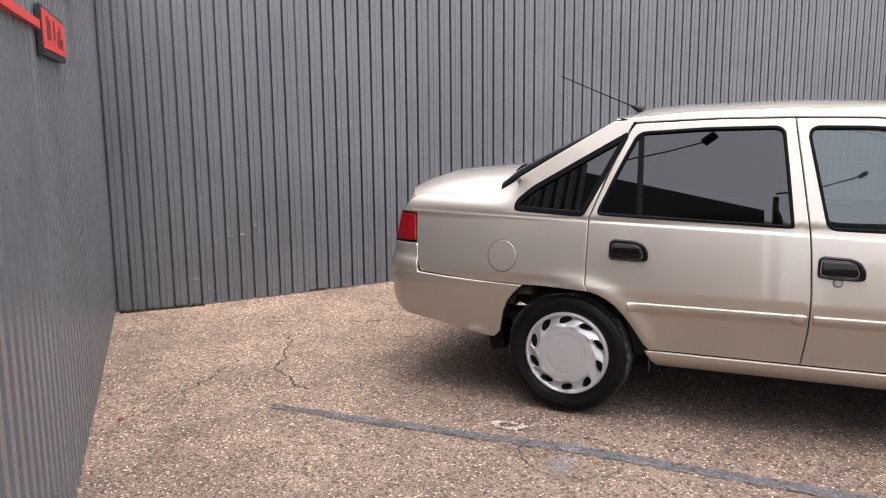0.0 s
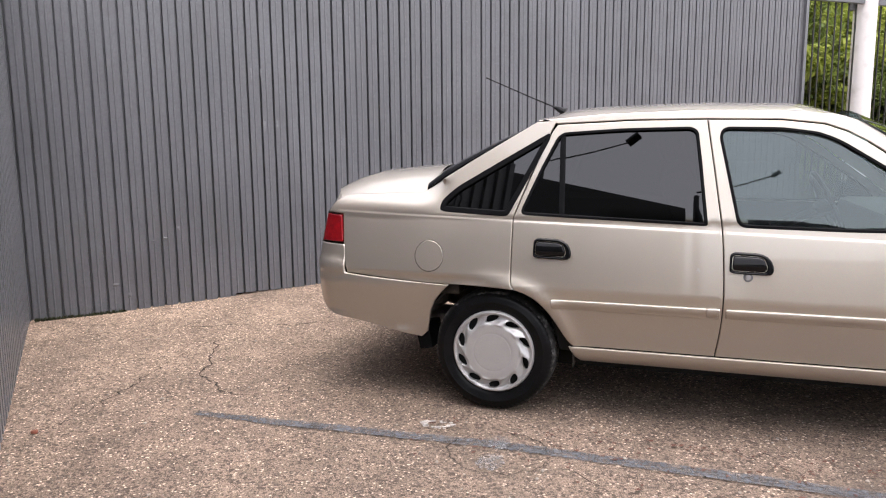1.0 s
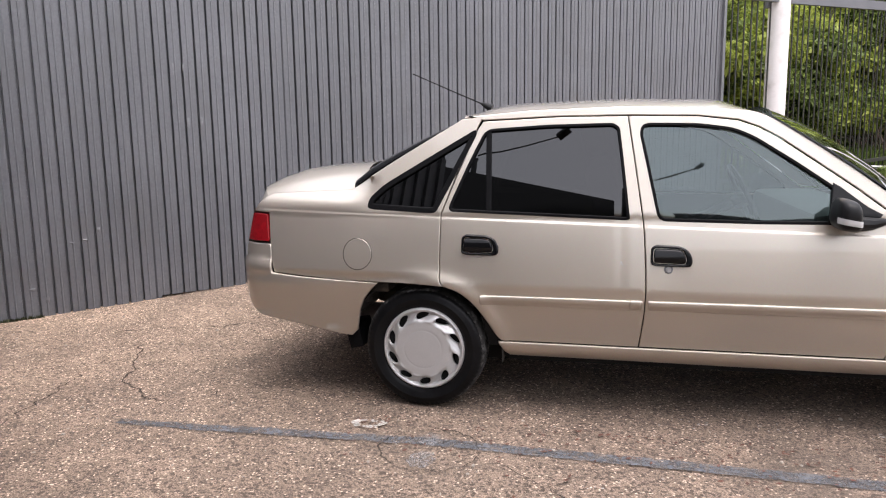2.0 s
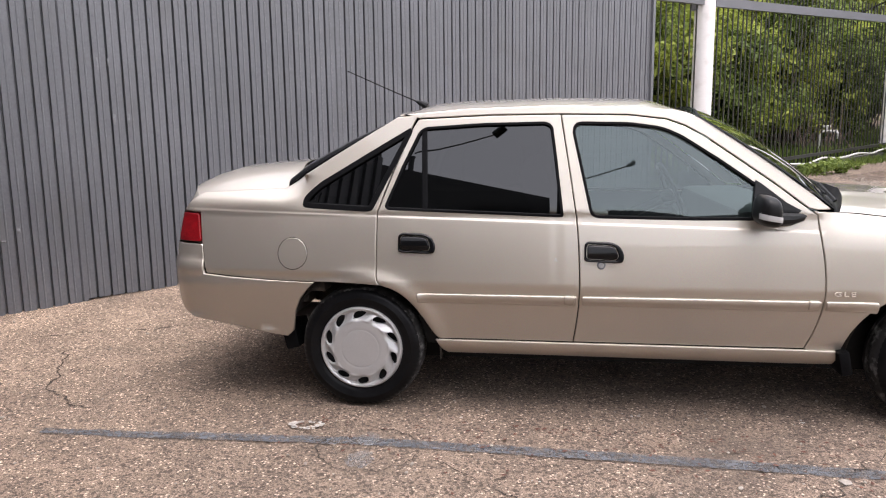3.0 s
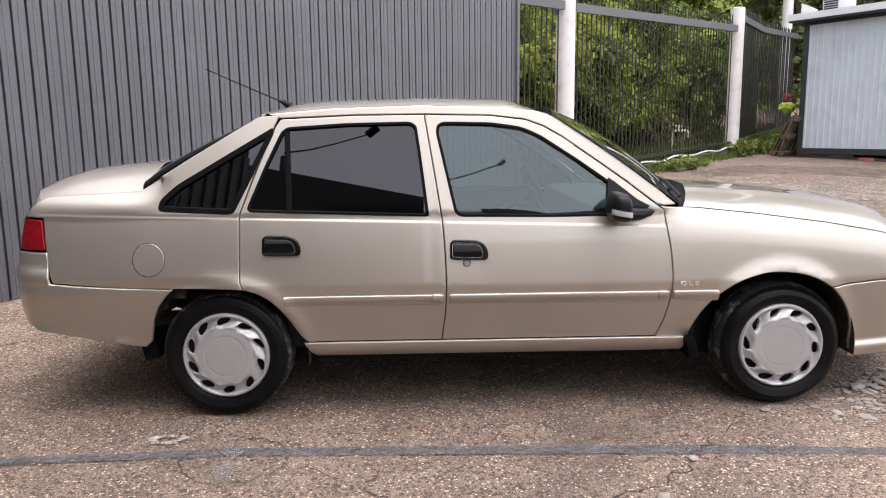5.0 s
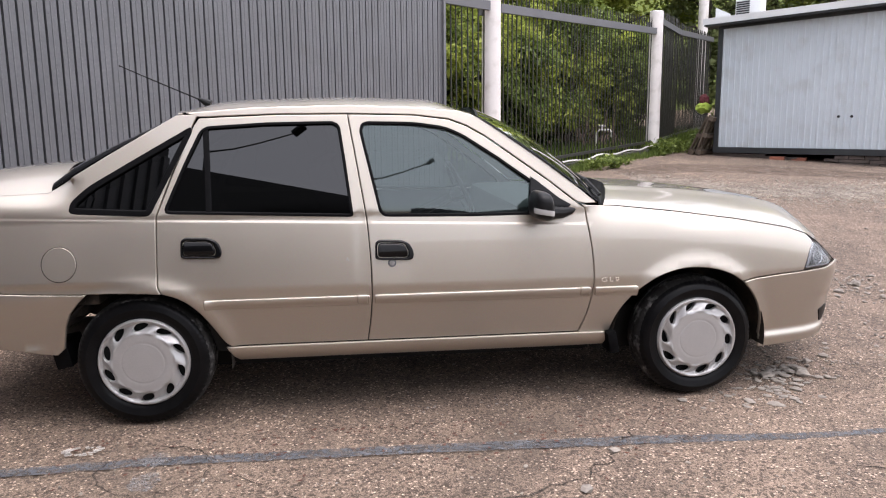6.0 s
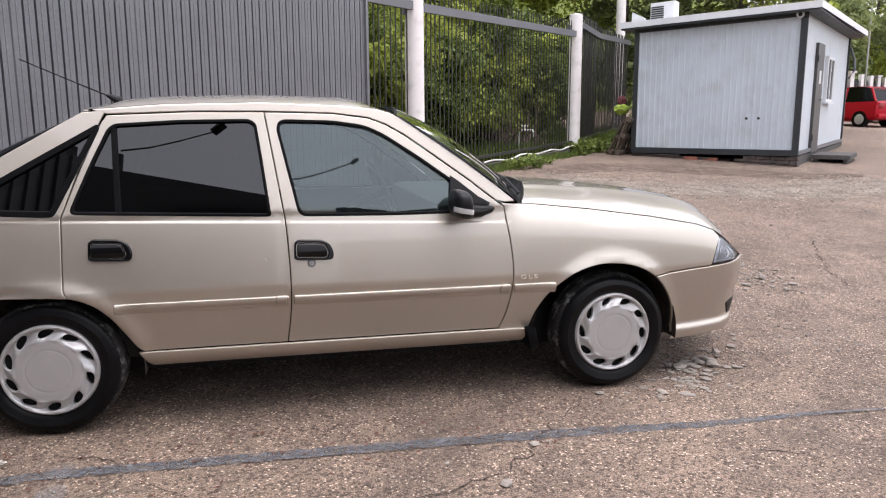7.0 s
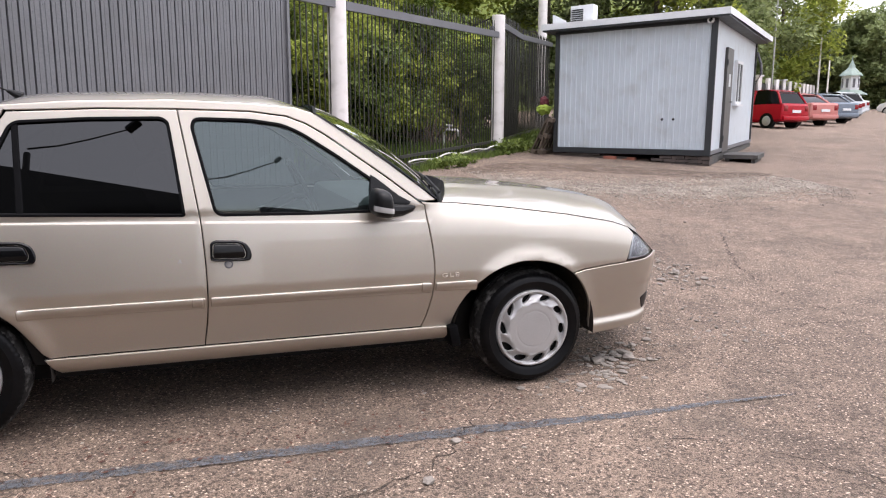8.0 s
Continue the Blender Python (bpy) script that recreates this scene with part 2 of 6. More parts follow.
def asphalt():
    m, nt, b = material("worn_asphalt", (0.2, 0.17, 0.14), 0.85, 0.0, 0.0, 0.35)
    at = place_of(nt)
    chips = add(nt, "TexVoronoi", Scale=80.0)
    nt.links.new(at, chips.inputs["Vector"])
    small = add(nt, "TexVoronoi", Scale=200.0)
    nt.links.new(at, small.inputs["Vector"])
    sep = nt.nodes.new("ShaderNodeSeparateColor")
    nt.links.new(chips.outputs["Color"], sep.inputs[0])
    sep2 = nt.nodes.new("ShaderNodeSeparateColor")
    nt.links.new(small.outputs["Color"], sep2.inputs[0])
    broad = noise_of(nt, at, 0.55, 5.0)
    mid = noise_of(nt, at, 3.2, 6.0, 0.65)
    base = ramp(nt, broad, [(0.34, (0.105, 0.085, 0.072)), (0.52, (0.165, 0.136, 0.115)), (0.68, (0.235, 0.195, 0.163))])
    base = blend(nt, 0.55, base, ramp(nt, mid, [(0.3, (0.08, 0.068, 0.06)), (0.7, (0.25, 0.207, 0.175))]))
    base = blend(nt, 0.66, base, ramp(nt, sep2.outputs[0], [(0.0, 0.02), (0.45, 0.42), (1.0, 1.0)]), "OVERLAY")
    pale = ramp(nt, sep.outputs[1], [(0.78, 0.0), (0.84, 0.9)])
    core = ramp(nt, chips.outputs["Distance"], [(0.30, 1.0), (0.46, 0.0)])
    both = nt.nodes.new("ShaderNodeMath")
    both.operation = "MULTIPLY"
    nt.links.new(pale, both.inputs[0])
    nt.links.new(core, both.inputs[1])
    base = blend(nt, both.outputs[0], base, (0.62, 0.55, 0.48))
    pits = ramp(nt, sep.outputs[2], [(0.80, 0.0), (0.88, 0.8)])
    base = blend(nt, pits, base, (0.05, 0.042, 0.036))
    stain = ramp(nt, noise_of(nt, at, 0.9, 7.0, 0.6), [(0.56, 0.0), (0.72, 0.55)])
    base = blend(nt, stain, base, (0.07, 0.062, 0.055))
    # the colour is multiplied along x, broken by noise: palest towards the corner of the walls, about half on the open
    # side
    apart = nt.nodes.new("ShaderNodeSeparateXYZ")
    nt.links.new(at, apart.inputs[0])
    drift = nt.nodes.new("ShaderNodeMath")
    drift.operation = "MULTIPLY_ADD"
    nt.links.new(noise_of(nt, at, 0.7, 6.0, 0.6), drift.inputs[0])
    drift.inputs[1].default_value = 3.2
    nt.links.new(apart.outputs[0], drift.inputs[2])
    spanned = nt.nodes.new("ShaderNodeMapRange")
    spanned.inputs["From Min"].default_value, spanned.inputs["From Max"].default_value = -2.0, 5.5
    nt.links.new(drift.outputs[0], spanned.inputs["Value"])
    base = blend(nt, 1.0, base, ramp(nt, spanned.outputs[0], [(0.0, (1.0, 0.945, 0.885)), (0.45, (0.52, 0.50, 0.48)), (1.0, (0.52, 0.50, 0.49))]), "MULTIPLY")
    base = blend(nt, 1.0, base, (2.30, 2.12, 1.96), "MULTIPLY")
    nt.links.new(base, b.inputs["Base Color"])
    bump(nt, b, small.outputs["Distance"], 0.9, 0.007)
    return m


def foliage(name, dark, mid, light):
    m, nt, b = material(name, mid, 0.55, 0.0, 0.0, 0.3)
    geo = nt.nodes.new("ShaderNodeNewGeometry")
    one = ramp(nt, geo.outputs["Random Per Island"], [(0.0, dark), (0.5, mid), (1.0, light)])
    big = noise_of(nt, geo.outputs["Position"], 0.8, 3.0)
    col = blend(nt, ramp(nt, big, [(0.35, 0.0), (0.7, 0.55)]), one, light)
    nt.links.new(col, b.inputs["Base Color"])
    b.inputs["Transmission Weight"].default_value = 0.0
    lets = nt.nodes.new("ShaderNodeBsdfTranslucent")
    mix = nt.nodes.new("ShaderNodeMixShader")
    mix.inputs[0].default_value = 0.45
    nt.links.new(col, lets.inputs[0])
    nt.links.new(b.outputs[0], mix.inputs[1])
    nt.links.new(lets.outputs[0], mix.inputs[2])
    nt.links.new(mix.outputs[0], nt.nodes["Material Output"].inputs[0])
    return m


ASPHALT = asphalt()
TAR = worn("tar_strip", (0.085, 0.09, 0.1), 0.7, vary=0.3, scale=9, fine=160, relief=0.003, dirt=(0.17, 0.15, 0.13))
CRACK = worn("crack_shadow", (0.035, 0.028, 0.022), 0.95, vary=0.3)


def faded(m, low, high, scale):
    """Lets the ground show through a worn marking."""
    nt = m.node_tree
    b = nt.nodes["Principled BSDF"]
    nt.links.new(ramp(nt, noise_of(nt, place_of(nt), scale, 8.0, 0.7), [(0.30, low), (0.62, high)]), b.inputs["Alpha"])
    return m


faded(TAR, 0.15, 0.92, 34)
faded(CRACK, 0.2, 0.95, 26)
WHITE_MARK = worn("chalky_mark", (0.52, 0.49, 0.45), 0.9, vary=0.3, scale=30)
faded(WHITE_MARK, 0.3, 0.95, 90)
PATCH = worn("cement_patch", (0.21, 0.205, 0.205), 0.9, vary=0.25, scale=14, relief=0.002)
faded(PATCH, 0.0, 0.5, 34)
SHEET = worn("anthracite_sheet", (0.122, 0.124, 0.133), 0.33, vary=0.10, scale=1.6, fine=60, dirt=(0.11, 0.11, 0.112))
SHEET_DARK = worn("dark_trim", (0.014, 0.0145, 0.016), 0.5, vary=0.15)
CLADDING = worn("pale_blue_sheet", (0.50, 0.55, 0.59), 0.42, vary=0.05, scale=1.2, fine=350, dirt=(0.40, 0.42, 0.43))
SHED_TRIM = worn("graphite_trim", (0.022, 0.025, 0.028), 0.5, vary=0.2)
SHED_WHITE = worn("white_metal", (0.62, 0.63, 0.64), 0.45, vary=0.07, scale=2)
CONCRETE = worn("old_concrete", (0.07, 0.066, 0.062), 0.9, vary=0.3, scale=5, relief=0.004)
BRICK = worn("red_brick", (0.3, 0.11, 0.07), 0.9, vary=0.25, scale=12, relief=0.004)
POST_WHITE = worn("whitewashed_pipe", (0.72, 0.68, 0.66), 0.6, vary=0.06, scale=2.5, dirt=(0.5, 0.47, 0.43))
RAIL = worn("grey_rail", (0.115, 0.115, 0.125), 0.5, vary=0.12, scale=3)
BAR = worn("brown_green_bar", (0.024, 0.023, 0.018), 0.6, vary=0.2, scale=4)
WOOD = worn("weathered_wood", (0.1, 0.075, 0.055), 0.85, vary=0.35, scale=7, relief=0.004)
HOSE = worn("white_hose", (0.55, 0.54, 0.5), 0.6, vary=0.12)
STONE = worn("crushed_stone", (0.25, 0.22, 0.19), 0.9, vary=0.35, scale=8, relief=0.004)
GRAVEL = worn("pale_gravel", (0.30, 0.262, 0.22), 0.9, vary=0.4, scale=3, relief=0.004)
BARK = worn("bark", (0.075, 0.06, 0.048), 0.9, vary=0.35, scale=9, relief=0.01)
LEAF = foliage("maple_leaves", (0.10, 0.14, 0.02), (0.25, 0.31, 0.055), (0.46, 0.50, 0.11))
# darker copy of the leaf green, shade put into the colour
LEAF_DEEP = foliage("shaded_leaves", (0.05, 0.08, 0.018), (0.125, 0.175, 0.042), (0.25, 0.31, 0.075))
# greyer leaf green for far trees, distance haze put into the colour
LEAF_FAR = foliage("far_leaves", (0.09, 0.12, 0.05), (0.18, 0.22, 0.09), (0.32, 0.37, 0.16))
GRASS = foliage("grass_blades", (0.04, 0.07, 0.012), (0.09, 0.14, 0.03), (0.17, 0.22, 0.05))
PAINT = paint("beige_metallic", (0.455, 0.41, 0.35), 0.80, 0.42)
RUBBER = worn("black_rubber", (0.004, 0.004, 0.0045), 0.5, vary=0.2, scale=20, spec=0.06)
TYRE = worn("tyre_rubber", (0.005, 0.005, 0.0055), 0.32, vary=0.3, scale=14, relief=0.001, dirt=(0.008, 0.007, 0.0065), spec=0.12)
TREAD = worn("dusty_tread", (0.022, 0.021, 0.02), 0.75, vary=0.6, scale=9, dirt=(0.30, 0.29, 0.28), spec=0.25)
BLACK_GLOSS = material("black_gloss", (0.002, 0.002, 0.0025), 0.1, 0, 0.0, 0.12)[0]
HANDLE = material("handle_black", (0.004, 0.004, 0.0045), 0.10, 0, 0.0, 0.22)[0]
BLACK_PLASTIC = worn("black_plastic", (0.007, 0.007, 0.0075), 0.42, vary=0.2, scale=10, spec=0.2)
HUB = worn("silver_plastic", (0.43, 0.425, 0.42), 0.34, 0.4, vary=0.03, scale=10, fine=400)
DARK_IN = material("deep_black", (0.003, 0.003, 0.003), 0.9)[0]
LINER = worn("wheel_liner", (0.022, 0.017, 0.013), 0.9, vary=0.5, scale=8, dirt=(0.09, 0.065, 0.045))
STEEL = worn("bare_metal", (0.35, 0.34, 0.33), 0.35, 0.9, vary=0.1)
RED_LENS = worn("red_lens", (0.19, 0.003, 0.006), 0.16, 0, 0.1, vary=0.25, scale=30, spec=0.3)
CLEAR_LENS = glass("clear_lens", (0.96, 0.97, 0.98), 1.4, 0.02)
CHROME = material("reflector", (0.42, 0.425, 0.44), 0.25, 0.8)[0]
TINTED = glass("tinted_pane", (0.012, 0.011, 0.014), 1.62)
PANE = glass("clear_pane", (0.33, 0.385, 0.38), 1.88, 0.0, (0.84, 0.96, 0.95))
SCREEN = glass("windscreen_glass", (0.22, 0.33, 0.32), 1.4)
TRIM_IN = worn("cabin_plastic", (0.1, 0.1, 0.1), 0.7, vary=0.15)
SEAT = worn("grey_cloth", (0.16, 0.16, 0.165), 0.9, vary=0.2, scale=20, relief=0.001)
RED_LETTER = worn("deep_red_letters", (0.16, 0.012, 0.01), 0.5, vary=0.1, scale=6)
RED_SIGN = worn("red_board", (0.62, 0.05, 0.038), 0.5, vary=0.1, scale=6)
LIME = worn("lime_vest", (0.28, 0.37, 0.05), 0.8, vary=0.2)
RED_CLOTH = worn("red_cloth", (0.10, 0.02, 0.025), 0.8, vary=0.3)

# ---- ground ----
def ground_z(x, y):
    """The yard is level by the car and climbs gently behind it."""
    u = max(0.0, y - 0.75)
    rise = 0.035 * u * u / 1.2 if u < 1.2 else 0.042 + 0.0695 * (min(u, 9.2) - 1.2)
    if u > 9.2:
        rise += 0.053 * (min(u, 60.0) - 9.2)
    return rise


def axis(parts):
    out = []
    for a, b, step in parts:
        out += list(np.arange(a, b, step))
    return out + [parts[-1][1]]


gx = axis([(-250, -30, 20), (-30, -6, 2), (-6, 9, 0.12), (9, 30, 1.0), (30, 330, 20)])
gy = axis([(-250, -30, 20), (-30, -5, 2), (-5, 5, 0.12), (5, 14, 0.4), (14, 70, 2.0), (70, 350, 20)])
verts, faces = [], []
for y in gy:
    for x in gx:
        rough = 0.006 * noise.noise((x * 1.3, y * 1.3, 0)) + 0.003 * noise.noise((x * 5, y * 5, 3)) if -6 < x < 9 and -5 < y < 5 else 0.0
        calm = min(1.0, min(math.hypot(x - wx, y - wy) for wx, wy in ((0, 0.13), (2.52, 0.13))) / 0.5)
        verts.append((x, y, ground_z(x, y) + rough * calm))
w = len(gx)
for j in range(len(gy) - 1):
    for i in range(w - 1):
        faces.append((j * w + i, j * w + i + 1, (j + 1) * w + i + 1, (j + 1) * w + i))
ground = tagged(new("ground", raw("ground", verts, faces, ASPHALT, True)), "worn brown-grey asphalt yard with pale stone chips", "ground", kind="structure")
ORIGIN[ground] = Vector((0, 0, 0))


def ribbon(name, line, widths, mat, label, lift=0.004, jag=0.0, category="road marking"):
    """A thin flat strip on the ground along a line."""
    rnd = random.Random(len(line) * 7 + int(line[0][0] * 100))
    bm = bmesh.new()
    pts = []
    for (ax, ay), (bx, by) in zip(line, line[1:]):
        n = max(1, int(math.hypot(bx - ax, by - ay) / 0.04))
        pts += [Vector((lerp(ax, bx, k / n), lerp(ay, by, k / n))) for k in range(n)]
    pts.append(Vector(line[-1]))
    prev = None
    for i, p in enumerate(pts):
        d = pts[min(i + 1, len(pts) - 1)] - pts[max(0, i - 1)]
        side = Vector((-d.y, d.x)).normalized()
        u = i / (len(pts) - 1)
        wd = float(np.interp(u, np.linspace(0, 1, len(widths)), widths)) / 2
        o = side * rnd.uniform(-jag, jag)
        row = [bm.verts.new((q.x, q.y, ground_z(q.x, q.y) + lift + 0.002)) for q in (p + o + side * wd * rnd.uniform(1 - 6 * min(jag, 0.05), 1.0), p + o - side * wd * rnd.uniform(1 - 6 * min(jag, 0.05), 1.0))]
        if prev:
            bm.faces.new((prev[0], prev[1], row[1], row[0]))
        prev = row
    return solid(name, bm, mat, label, category, kind="structure", soft=0)


def crack(line, width, n):
    """A jagged dark crack in the asphalt, fading at its ends."""
    rnd = random.Random(n)
    pts = [Vector(line[0])]
    for a, b in zip(line, line[1:]):
        a, b = Vector(a), Vector(b)
        k = max(2, int((b - a).length / 0.035))
        side = Vector((-(b - a).y, (b - a).x)).normalized()
        pts += [a.lerp(b, i / k) + side * rnd.uniform(-0.024, 0.024) for i in range(1, k + 1)]
    ribbon("crack", [tuple(p) for p in pts], [0.001] + [width * rnd.choice((0.15, 0.4, 0.7, 1.3)) for _ in range(len(pts) // 2)] + [0.001], CRACK, "thin jagged crack in the asphalt", 0.003, 0.004, "crack")


# ---- corrugated walls ----
RIB = 0.1007


WAVE = {0.0: 0.036, 0.010: 0.0, 0.058: 0.0, 0.068: 0.036, 0.0985: 0.0365}
GROOVE = {0.0: 0.046, 0.0145: 0.046, 0.0165: 0.0, 0.050: 0.0, 0.0525: -0.004, 0.060: -0.004, 0.0625: 0.0, 0.0985: 0.0}


def sheet_mesh(ribs, height, prof):
    """One corrugated sheet standing in the xz plane, its face towards -y."""
    stops = sorted(prof)
    us = [k * RIB + s for k in range(ribs) for s in stops] + [ribs * RIB + 0.0, ribs * RIB + 0.013, ribs * RIB + 0.04]
    bm = bmesh.new()
    cols = []
    for u in us:
        y = min(prof.items(), key=lambda kv: abs(kv[0] - (u - RIB * math.floor(u / RIB + 1e-6))))[1] if u < ribs * RIB - 1e-6 else (0.0155, -0.001, -0.001)[us.index(u) - len(us) + 3]
        cols.append([bm.verts.new((u, y + dy, z)) for dy, z in ((0, 0), (0, height), (0.0012, height), (0.0012, 0))])
    for a, b in zip(cols, cols[1:]):
        bm.faces.new((a[0], b[0], b[1], a[1]))
        bm.faces.new((a[1], b[1], b[2], a[2]))
        bm.faces.new((a[3], a[2], b[2], b[3]))
        bm.faces.new((a[0], a[3], b[3], b[0]))
    bm.faces.new(cols[0])
    bm.faces.new(cols[-1][::-1])
    return mesh_of("sheet", bm, SHEET, 0)


def screw(bm, at, out):
    """A small round screw head on a sheet."""
    out = Vector(out).normalized()
    a = out.cross(Vector((0, 0, 1))).normalized()
    b = out.cross(a)
    rings = [[bm.verts.new(Vector(at) + out * h + r * (math.cos(q) * a + math.sin(q) * b)) for q in [k * math.pi / 3 for k in range(6)]] for r, h in ((0.007, 0.0), (0.007, 0.002), (0.004, 0.003), (0.004, 0.005))]
    for r0, r1 in zip(rings, rings[1:]):
        for k in range(6):
            bm.faces.new((r0[k], r0[(k + 1) % 6], r1[(k + 1) % 6], r1[k]))
    bm.faces.new(rings[-1])


def clad_wall(name, start, heading, sheets, height, label, prof, drop=0.02):
    """A steel-framed wall clad with corrugated sheets; start is its left end seen from the yard."""
    d = Vector((math.cos(heading), math.sin(heading), 0))
    back = Vector((-d.y, d.x, 0))
    rot = Matrix.Rotation(heading, 4, "Z")
    rnd = random.Random(int(heading * 50))
    bm = bmesh.new()
    length = sheets * 11 * RIB
    box(bm, (0, 0.050, -0.3), (length, 0.12, height + 0.1), Matrix.Translation(Vector(start)) @ rot)
    wall = setting(name, bm, SHEET_DARK, label, "wall", 0)
    me = sheet_mesh(11, height, prof)
    heads = bmesh.new()
    for k in range(sheets):
        p = Vector(start) + d * (k * 11 * RIB)
        q = p + d * (5.5 * RIB)
        z = ground_z(q.x, q.y) - drop + rnd.uniform(-0.015, 0.02)
        ob = new("sheet", me)
        ob.parent = wall
        ob.matrix_basis = Matrix.Translation((p.x, p.y, z)) @ rot @ pose(0, 0.0015 * (k % 2), 0)
        for zz in (0.25, 1.18, 2.05):
            for r in range(0, 11, 2 if zz > 2 else 3):
                s = k * 11 * RIB + (r + rnd.choice((0, 0, 1)) + 0.34) * RIB
                h = Vector(start) + d * s - back * 0.001
                screw(heads, (h.x, h.y, ground_z(q.x, q.y) + zz + 0.01 * (k % 3) + rnd.uniform(-0.012, 0.012)), -back)
    part("screws", heads, RAIL, wall, "small hex screw heads")["kind"] = "stuff"
    return wall


CORNER = Vector((-3.581, 0.793, 0))
D45 = Vector((math.cos(radians(45)), math.sin(radians(45)), 0))
BACK45 = Vector((-D45.y, D45.x, 0))
# the long wall ends 8.03 m from the corner; its sheets are counted back from that end
WALL_LEN = 8.03
wall_start = CORNER + D45 * (WALL_LEN - 88 * RIB)
wall_north = clad_wall("wall_north", wall_start, radians(45), 8, 3.45, "tall wall of anthracite corrugated steel sheets", GROOVE)
side_dir = radians(-45.3)
SIDE = Vector((math.cos(side_dir), math.sin(side_dir), 0))
west_start = CORNER - SIDE * 0.12 + Vector((-0.025, -0.025, 0))
wall_west = clad_wall("wall_west", west_start + SIDE * (44 * RIB), side_dir + math.pi, 4, 2.95, "anthracite corrugated steel wall beside the car", WAVE)
# dark building across the yard, mirrored in the side windows
bm = bmesh.new()
box(bm, (-7.0, -0.3, -0.3), (1.95, 0.0, 5.35), Matrix.Translation((-0.95, -6.04, 0)) @ Matrix.Rotation(radians(-20.1), 4, "Z"))
setting("wall_south", bm, SHEET_DARK, "plain dark building wall across the yard", "wall", 0)
# unseen wall added to cut the low bright sky mirrored in the car's flank
bm = bmesh.new()
box(bm, (0.0, -0.3, -0.3), (34.0, 0.0, 3.6), Matrix.Translation((2.2, -13.5, 0)) @ Matrix.Rotation(radians(8), 4, "Z"))
setting("flank_shade_wall", bm, SHEET, "plain grey wall added out of view to darken the car's flank", "wall", 0)
bm = bmesh.new()
end = CORNER + D45 * WALL_LEN
box(bm, (-0.01, -0.03, 0.2), (0.035, 0.18, 3.9), Matrix.Translation((end.x, end.y, 0)) @ Matrix.Rotation(radians(45), 4, "Z"))
setting("trim", bm, SHEET, "folded anthracite end trim of the wall", "trim", 0)

SCUFFED = worn("scuffed_sheet", (0.15, 0.15, 0.157), 0.3, vary=0.3, scale=40)
SCUFFS = [(1.712, 1.34, 0.022, 0.075), (1.813, 1.34, 0.022, 0.075), (1.625, 1.75, 0.014, 0.09), (1.70, 1.755, 0.012, 0.06), (1.013, 0.59, 0.022, 0.035), (0.83, 0.515, 0.03, 0.012), (0.915, 0.525, 0.03, 0.014), (0.545, 0.205, 0.04, 0.025), (0.636, 0.115, 0.025, 0.04)]
for s_at, z_at, wide, tall in SCUFFS:
    p = CORNER + D45 * s_at
    z = ground_z(p.x, p.y) + z_at
    bm = bmesh.new()
    grid(bm, 8, 3, lambda u, v, p=p, z=z: p + D45 * (wide * (v - 0.5)) - BACK45 * (0.0005 + 0.005 * math.sin(math.pi * u) * math.sin(math.pi * (0.15 + 0.7 * v))) + Vector((0, 0, z + tall * (u - 0.5))))
    part("dent", bm, SCUFFED, wall_north, "scuffed dent in the sheet")

# ---- fence ----
FENCE0 = end + BACK45 * 0.14
POST1, POST2 = Vector((2.91, 7.42, 0)), Vector((7.10, 11.62, 0))


